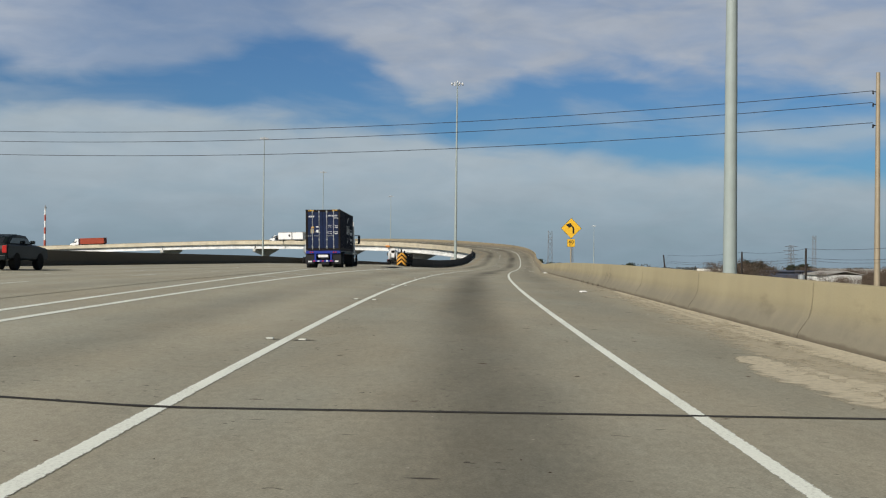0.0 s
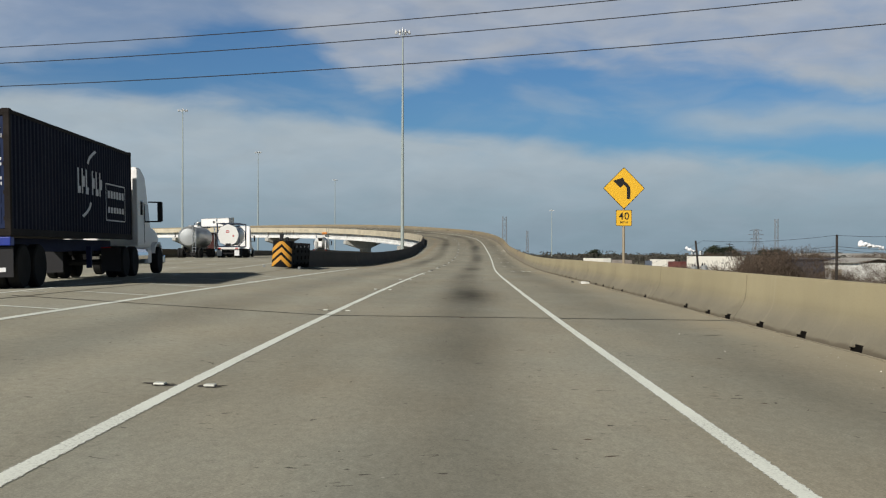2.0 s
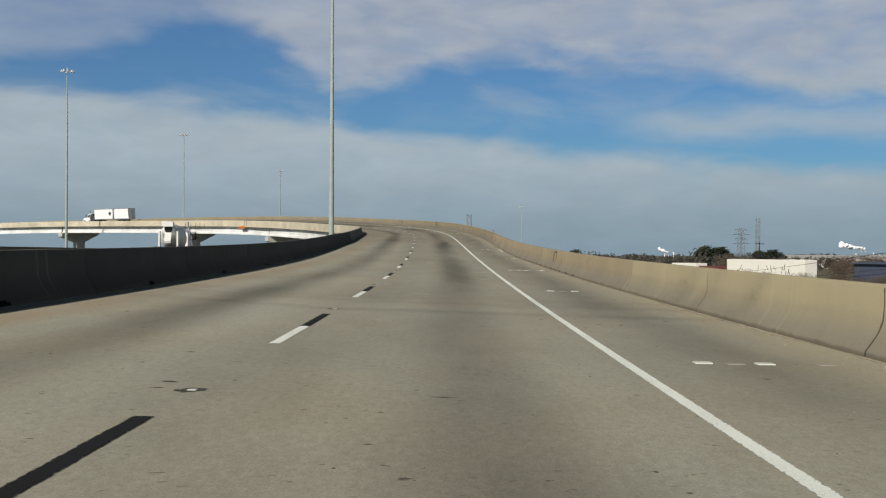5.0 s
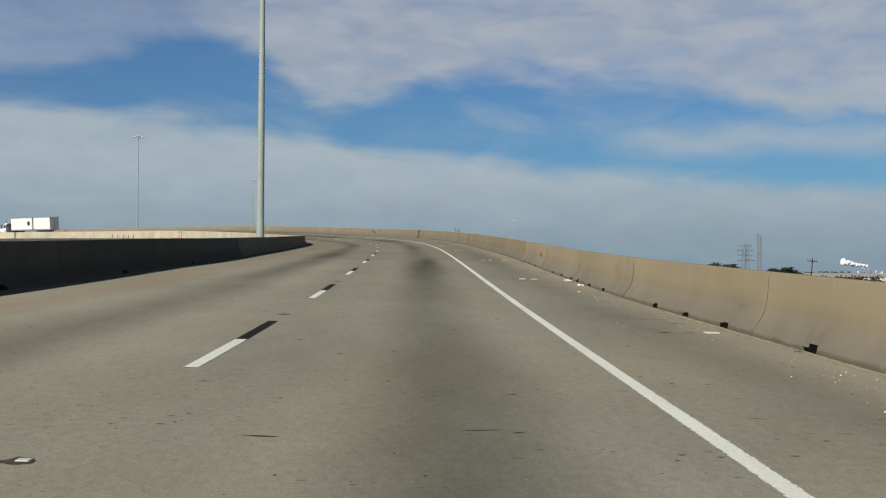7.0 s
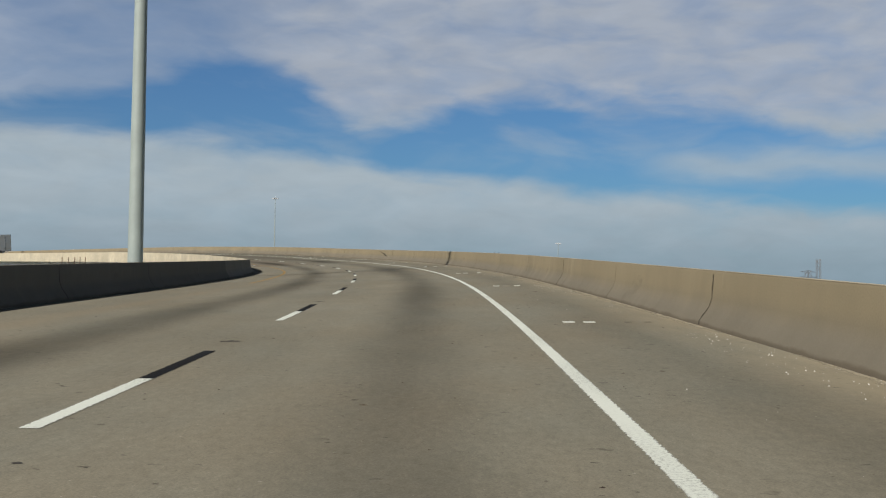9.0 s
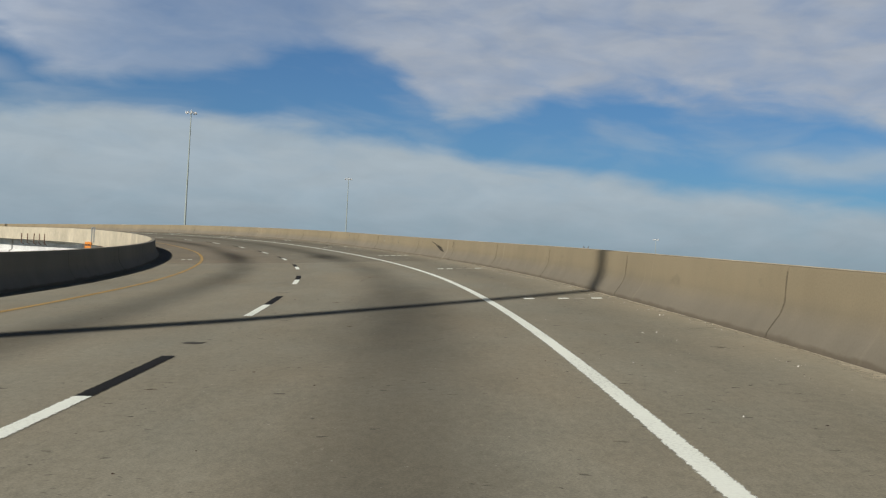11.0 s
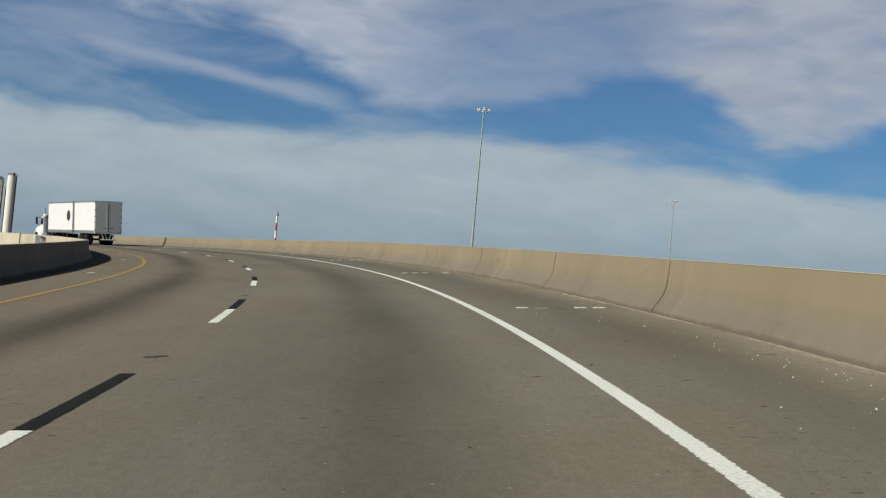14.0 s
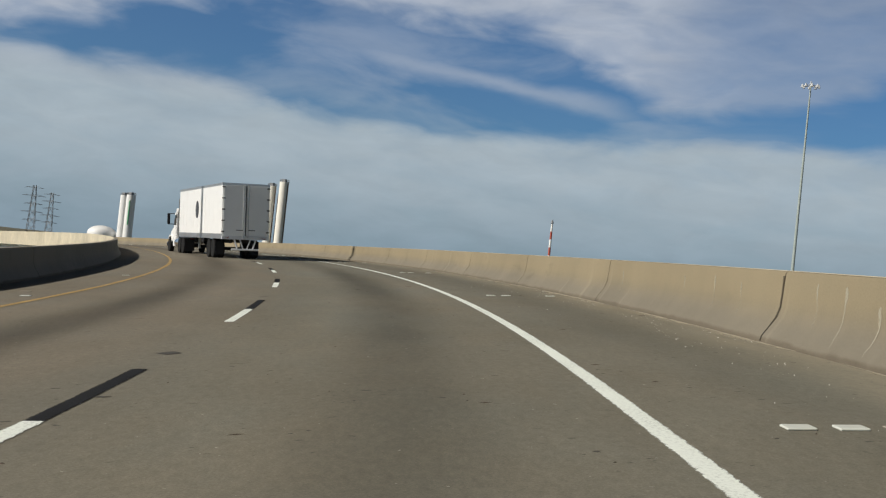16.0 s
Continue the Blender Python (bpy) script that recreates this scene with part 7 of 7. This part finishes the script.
def build_box_truck():
    """The white van trailer with its white tractor."""
    truck = empty("box_trailer_truck", on_ramp(474.5, -2.5) @ pose(0, 0, 0, 0, 0, 7.0))
    tagged(truck, "white day-cab tractor with a plain white van trailer", "truck")
    long, floor, top = 13.7, 1.2, 4.1
    body = part("trailer_body", boxes((-1.3, 1.3, 0.05, long, floor, top), bevel=0.03), WHITE_BODY, truck)
    each("top_trim", ALUMINIUM, body, (-1.31, -1.26, 0.04, long, top - 0.12, top + 0.012), (1.26, 1.31, 0.04, long, top - 0.12, top + 0.012), (-1.3, 1.3, 0.03, 0.09, top - 0.1, top + 0.012))
    each("bottom_rail", ALUMINIUM, body, (-1.31, -1.27, 0.05, long, floor - 0.12, floor + 0.16), (1.27, 1.31, 0.05, long, floor - 0.12, floor + 0.16))
    for i in range(11):
        each("side_seam", WHITE_BODY, body, (-1.306, -1.301, 1.2 + i * 1.22, 1.225 + i * 1.22, floor + 0.16, top - 0.12), (1.301, 1.306, 1.2 + i * 1.22, 1.225 + i * 1.22, floor + 0.16, top - 0.12))
    for sx in (-1, 1):
        lo, hi = sorted((sx * 0.02, sx * 1.22))
        door = part("rear_door", boxes((lo, hi, 0.0, 0.045, floor + 0.08, top - 0.12), bevel=0.006), WHITE_BODY, truck)
        part("lock_rod", tubes(((sx * 0.14, -0.03, floor - 0.02), (sx * 0.14, -0.03, top - 0.1), 0.02), sides=8), GALVANISED, door)
        part("rod_shadow_gap", boxes((sx * 0.02 - 0.012, sx * 0.02 + 0.012, -0.004, 0.002, floor + 0.08, top - 0.12)), BLACK_PLASTIC, door)
        part("handle", boxes((min(sx * 0.14, sx * 0.5), max(sx * 0.14, sx * 0.5), -0.045, -0.025, floor + 0.35, floor + 0.39)), BLACK_PLASTIC, door)
        for k in range(5):
            lo, hi = sorted((sx * 1.14, sx * 1.31))
            part("hinge", boxes((lo, hi, -0.004, 0.04, floor + 0.25 + k * 0.6, floor + 0.31 + k * 0.6)), BLACK_PLASTIC, door)
        lo, hi = sorted((sx * 0.75, sx * 1.22))
        part("mud_flap", boxes((lo, hi, 2.0, 2.03, 0.2, 0.95)), BLACK_PLASTIC, truck)
        part("marker_light", boxes((sx * 1.0 - 0.12, sx * 1.0 + 0.12, -0.03, 0.0, floor - 0.1, floor - 0.01)), RED_LENS, truck)
    part("oval_badge", tubes(((-1.302, 7.4, 2.75), (-1.31, 7.4, 2.75), 0.52), sides=28), plain("badge_grey", (0.05, 0.05, 0.055), 0.5), body, "dark round badge")
    part("oval_badge", tubes(((1.302, 6.4, 2.85), (1.31, 6.4, 2.85), 0.42), sides=28), plain("badge_dark", (0.11, 0.11, 0.12), 0.5), body, "dark round badge")
    part("bumper_sill", boxes((-1.28, 1.28, -0.03, 0.12, floor - 0.14, floor + 0.06), bevel=0.01), MARK_WHITE, truck)
    part("underride_guard", tubes(((-0.6, 0.02, 1.1), (-0.42, 0.0, 0.55), 0.05), ((0.6, 0.02, 1.1), (0.42, 0.0, 0.55), 0.05), ((-0.75, 0, 0.52), (0.75, 0, 0.52), 0.055), ((-0.1, 0.0, 0.55), (-0.3, 0.02, 1.1), 0.04), ((0.1, 0.0, 0.55), (0.3, 0.02, 1.1), 0.04), sides=8), MARK_WHITE, truck)
    each("slider_rail", BLACK_PLASTIC, truck, (-0.6, -0.5, 1.0, 6.0, 0.85, 1.1), (0.5, 0.6, 1.0, 6.0, 0.85, 1.1))
    each("landing_leg", GALVANISED, truck, (-0.75, -0.62, 9.6, 9.72, 0.4, 1.1), (0.62, 0.75, 9.6, 9.72, 0.4, 1.1))
    dual_axle(truck, 2.6, 1.12), dual_axle(truck, 3.85, 1.12)
    build_tractor(truck, 12.0, WHITE_BODY, False)
    part("nose_panel", boxes((-1.28, 1.28, long, long + 0.03, floor, top)), BLACK_PLASTIC, truck)


build_box_truck()

TANK_WHITE = plain("tank_white", (0.72, 0.72, 0.70), 0.4, vary=0.1, grime=0.25)
TANK_FRAME = plain("tank_frame_navy", (0.03, 0.04, 0.07), 0.5)


def build_tank_truck():
    truck = empty("tank_truck", Matrix.Translation(main_point(-18.2, 181.0)) @ pose(0, 0, 0, 0.2, 0, 0.5))
    tagged(truck, "white tractor carrying a white tank container in a dark frame", "truck")
    floor = 1.25
    tank = part("tank", lathe([(0.3, 0.10), (0.92, 0.13), (1.05, 0.22), (1.11, 0.42), (1.12, 1.0), (1.12, 5.0), (1.1, 5.5), (0.8, 5.85), (0.3, 5.95)], 26, "Y"), TANK_WHITE, truck, smooth=True)
    tank.matrix_local = pose(0, 0, floor + 1.3)
    ring = [(math.cos(a) * 1.19, floor + 1.3 + math.sin(a) * 1.19) for a in np.linspace(math.pi / 8, 2 * math.pi + math.pi / 8, 9)[:-1]]
    rows = []
    for y in (0.06, 6.0):
        rows += [((-1.2, y, floor), (1.2, y, floor), 0.06), ((-1.2, y, floor + 2.59), (1.2, y, floor + 2.59), 0.06), ((-1.2, y, floor), (-1.2, y, floor + 2.59), 0.07), ((1.2, y, floor), (1.2, y, floor + 2.59), 0.07)]
        rows += [((a[0], y, a[1]), (b[0], y, b[1]), 0.045) for a, b in zip(ring, ring[1:] + ring[:1])]
    rows += [((sx * 1.2, 0.06, z), (sx * 1.2, 6.0, z), 0.05) for sx in (-1, 1) for z in (floor, floor + 2.59)]
    part("tank_frame", tubes(*rows, sides=6), TANK_FRAME, truck)
    part("end_plate", tubes(((0, 0.02, floor + 1.3), (0, 0.1, floor + 1.3), 1.22), sides=8), TANK_WHITE, truck, "white eight-sided end plate").rotation_euler = (0, 0, 0)
    part("hazard_plate", boxes((-0.22, 0.12, -0.005, 0.0, floor + 1.55, floor + 1.8)), RED_LENS, truck)
    part("plate_bar", boxes((-0.17, 0.07, -0.009, -0.006, floor + 1.62, floor + 1.72)), MARK_WHITE, truck)
    bm = bmesh.new()
    bm.faces.new([bm.verts.new(p) for p in ((0.45, -0.004, floor + 1.2), (0.57, -0.004, floor + 1.32), (0.69, -0.004, floor + 1.2), (0.57, -0.004, floor + 1.08))])
    part("hazard_diamond", bm, RED_LENS, truck)
    part("outlet_box", boxes((-0.28, 0.28, -0.04, 0.3, floor + 0.05, floor + 0.35), bevel=0.02), BLACK_PLASTIC, truck)
    part("walkway", boxes((-0.3, 0.3, 0.2, 5.8, floor + 2.52, floor + 2.58)), GALVANISED, truck)
    each("chassis_beam", TANK_WHITE, truck, (-0.55, -0.42, 0, 10.5, 0.9, 1.2), (0.42, 0.55, 0, 10.5, 0.9, 1.2))
    part("bolster", boxes((-1.25, 1.25, -0.1, 0.1, 0.95, 1.18), bevel=0.02), TANK_WHITE, truck)
    for sx in (-1, 1):
        part("tail_light", boxes((sx * 0.95 - 0.15, sx * 0.95 + 0.15, -0.13, -0.1, 1.0, 1.12)), RED_LENS, truck)
        lo, hi = sorted((sx * 0.7, sx * 1.24))
        part("mud_flap", boxes((lo, hi, -0.02, 0.01, 0.25, 0.85)), MARK_WHITE, truck)
    part("guard_bar", boxes((-0.7, 0.7, -0.08, 0.02, 0.45, 0.56)), BLACK_PLASTIC, truck)
    dual_axle(truck, 0.9, 1.1), dual_axle(truck, 2.15, 1.1)
    build_tractor(truck, 7.2, WHITE_BODY, True)


build_tank_truck()

DARK_RED = plain("dark_maroon_paint", (0.055, 0.018, 0.016), 0.4, vary=0.2)
RED_BOX = plain("red_container_paint", (0.33, 0.055, 0.025), 0.6, vary=0.25, grime=0.3)


def build_bulk_truck():
    truck = empty("bulk_tanker_truck", Matrix.Translation(main_point(-21.9, 177.0)) @ pose(0, 0, 0, 0.2, 0, 0.5))
    tagged(truck, "dark maroon tractor with a grey bulk tank trailer", "truck")
    tank = part("bulk_tank", lathe([(0.3, 0.0), (0.9, 0.1), (1.15, 0.5), (1.15, 4.2), (0.98, 5.2), (1.15, 6.2), (1.15, 9.4), (0.9, 9.9), (0.3, 10.0)], 22, "Y"), GALVANISED, truck, smooth=True)
    tank.matrix_local = pose(0, 0, 2.25)
    for y in (2.0, 7.6):
        part("hopper", lathe([(1.0, 0), (0.25, -1.25), (0.2, -1.35)], 16, "Z"), GALVANISED, truck).matrix_local = pose(0, y, 2.0)
        part("hatch", tubes(((0, y, 3.35), (0, y, 3.55), 0.3), sides=14), GALVANISED, truck)
    each("chassis_beam", BLACK_PLASTIC, truck, (-0.6, -0.45, 0, 10.0, 0.9, 1.15), (0.45, 0.6, 0, 10.0, 0.9, 1.15))
    part("ladder", tubes(((0.5, -0.05, 0.6), (0.5, -0.05, 3.3), 0.03), ((0.85, -0.05, 0.6), (0.85, -0.05, 3.3), 0.03), *[((0.5, -0.05, 0.8 + 0.3 * i), (0.85, -0.05, 0.8 + 0.3 * i), 0.02) for i in range(8)], sides=6), ALUMINIUM, truck)
    dual_axle(truck, 0.9, 1.1), dual_axle(truck, 2.15, 1.1)
    build_tractor(truck, 8.6, DARK_RED, False)


build_bulk_truck()


def build_mixer():
    truck = empty("mixer_truck", Matrix.Translation(main_point(-12.0, 238.0)) @ pose(0, 0, 0, 0.2, 0, 0.5))
    tagged(truck, "white concrete mixer truck with a dark-mouthed drum", "truck")
    drum = part("drum", lathe([(0.35, -0.1), (0.55, 0.2), (0.95, 1.4), (1.2, 2.6), (1.15, 3.6), (0.6, 4.6), (0.3, 4.7)], 22, "Y"), TANK_WHITE, truck, smooth=True)
    drum.matrix_local = pose(0, 0.6, 2.75, -14)
    part("drum_mouth", tubes(((0, 0.38, 2.78), (0, 0.5, 2.8), 0.36), sides=16), BLACK_PLASTIC, truck)
    part("chute", side_shape([(-0.3, 1.7), (0.5, 2.5), (0.6, 2.35), (-0.2, 1.5)], -0.3, 0.3), TANK_WHITE, truck)
    part("hopper", boxes((-0.5, 0.5, 0.0, 0.7, 3.0, 3.45), bevel=0.05), TANK_WHITE, truck)
    each("pedestal", TANK_WHITE, truck, (-0.9, -0.75, 0.3, 0.9, 1.1, 2.6), (0.75, 0.9, 0.3, 0.9, 1.1, 2.6))
    for sx in (-1, 1):
        part("fender", boxes((sx * 0.95 - 0.28, sx * 0.95 + 0.28, 0.1, 2.8, 1.1, 1.18)), BLACK_PLASTIC, truck)
        part("tail_light", boxes((sx * 0.95 - 0.1, sx * 0.95 + 0.1, -0.02, 0.02, 1.0, 1.1)), RED_LENS, truck)
    each("frame_rail", BLACK_PLASTIC, truck, (-0.45, -0.33, 0.1, 8.2, 0.8, 1.08), (0.33, 0.45, 0.1, 8.2, 0.8, 1.08))
    dual_axle(truck, 0.9, 1.1), dual_axle(truck, 2.2, 1.1)
    build_tractor(truck, 2.6, WHITE_BODY, False)


build_mixer()


def build_red_truck():
    truck = empty("red_container_truck", on_ramp(590.0, -0.2))
    tagged(truck, "white tractor pulling a red shipping container over the flyover", "truck")
    build_container(truck, 0.0, 12.19, 2.6, 1.25, RED_BOX, RED_BOX, RED_BOX)
    each("chassis_beam", BLACK_PLASTIC, truck, (-0.55, -0.42, 0.1, 11.9, 0.9, 1.24), (0.42, 0.55, 0.1, 11.9, 0.9, 1.24))
    part("guard_bar", boxes((-0.75, 0.75, -0.05, 0.06, 0.45, 0.56), (-0.62, -0.52, 0, 0.1, 0.5, 1.0), (0.52, 0.62, 0, 0.1, 0.5, 1.0)), BLACK_PLASTIC, truck)
    dual_axle(truck, 0.9, 1.1), dual_axle(truck, 2.15, 1.1)
    build_tractor(truck, 10.6, WHITE_BODY, True)


build_red_truck()


def build_car(name, m, paint, label, category, pickup=False, long=5.4, high=1.75):
    car = empty(name, m)
    tagged(car, label, category)
    w = 0.93
    low = [(0.05, 0.45), (long - 0.1, 0.4), (long, 0.62), (long - 0.12, 0.95), (long - 1.5, 1.08), (0.06, 1.08), (0.0, 0.8)]
    part("body", side_shape(low, -w, w, 0.07), paint, car)
    if pickup:
        cab = [(1.75, 1.05), (long - 1.55, 1.05), (long - 2.2, high - 0.06), (2.5, high), (1.95, high - 0.1)]
    else:
        cab = [(0.2, 1.05), (long - 1.5, 1.05), (long - 2.25, high - 0.05), (1.4, high), (0.6, high - 0.12)]
    part("cabin", side_shape(cab, -w + 0.14, w - 0.14, 0.08), paint, car)
    y0, y1 = cab[0][0], cab[1][0]
    for sx in (-1, 1):
        lo, hi = sorted((sx * (w - 0.142), sx * (w - 0.125)))
        part("side_window", side_shape([(y0 + 0.35, 1.12), (y1 - 0.35, 1.12), (y1 - 0.8, high - 0.16), (y0 + 0.65, high - 0.16)], lo, hi), GLASS_DARK, car)
        wheel(car, sx * (w - 0.1), 1.05, 0.37, 0.25), wheel(car, sx * (w - 0.1), long - 1.0, 0.37, 0.25)
        part("tail_light", boxes((sx * (w - 0.12) - 0.09, sx * (w - 0.12) + 0.09, -0.01, 0.05, 0.72, 1.02), bevel=0.01), RED_LENS, car)
        lo, hi = sorted((sx * w, sx * (w + 0.18)))
        part("door_mirror", boxes((lo, hi, y1 - 0.75, y1 - 0.6, 1.1, 1.25), bevel=0.02), paint, car)
    a, b = cab[-1], cab[0]
    back = [(b[0] + (a[0] - b[0]) * f - 0.02, b[1] + (a[1] - b[1]) * f) for f in (0.2, 0.9)]
    part("rear_window", side_shape([back[0], back[1], (back[1][0] + 0.02, back[1][1]), (back[0][0] + 0.02, back[0][1])], -w + 0.3, w - 0.3), GLASS_DARK, car)
    part("bumper", boxes((-w + 0.03, w - 0.03, -0.1, 0.08, 0.42, 0.62), bevel=0.03), CHROME if pickup else paint, car)
    part("number_plate", boxes((-0.15, 0.15, -0.112, -0.1, 0.47, 0.58)), MARK_WHITE, car)
    return car


CAR_BLACK = plain("black_car_paint", (0.016, 0.016, 0.018), 0.25, vary=0.1)
CAR_TEAL = plain("dark_green_car_paint", (0.008, 0.013, 0.014), 0.4, vary=0.1, gloss=0.15)
build_car("pickup_truck", on_ramp(655.0, 0.0), CAR_BLACK, "black pickup truck driving on the flyover", "pickup", True, 5.6, 1.85)
build_car("white_pickup", on_ramp(625.0, -0.2), WHITE_BODY, "white pickup truck on the flyover", "pickup", True, 5.6, 1.85)
build_car("dark_car", Matrix.Translation(main_point(-18.9, 45.5)), CAR_TEAL, "dark green car on the freeway lanes", "car", False, 4.7, 1.5)
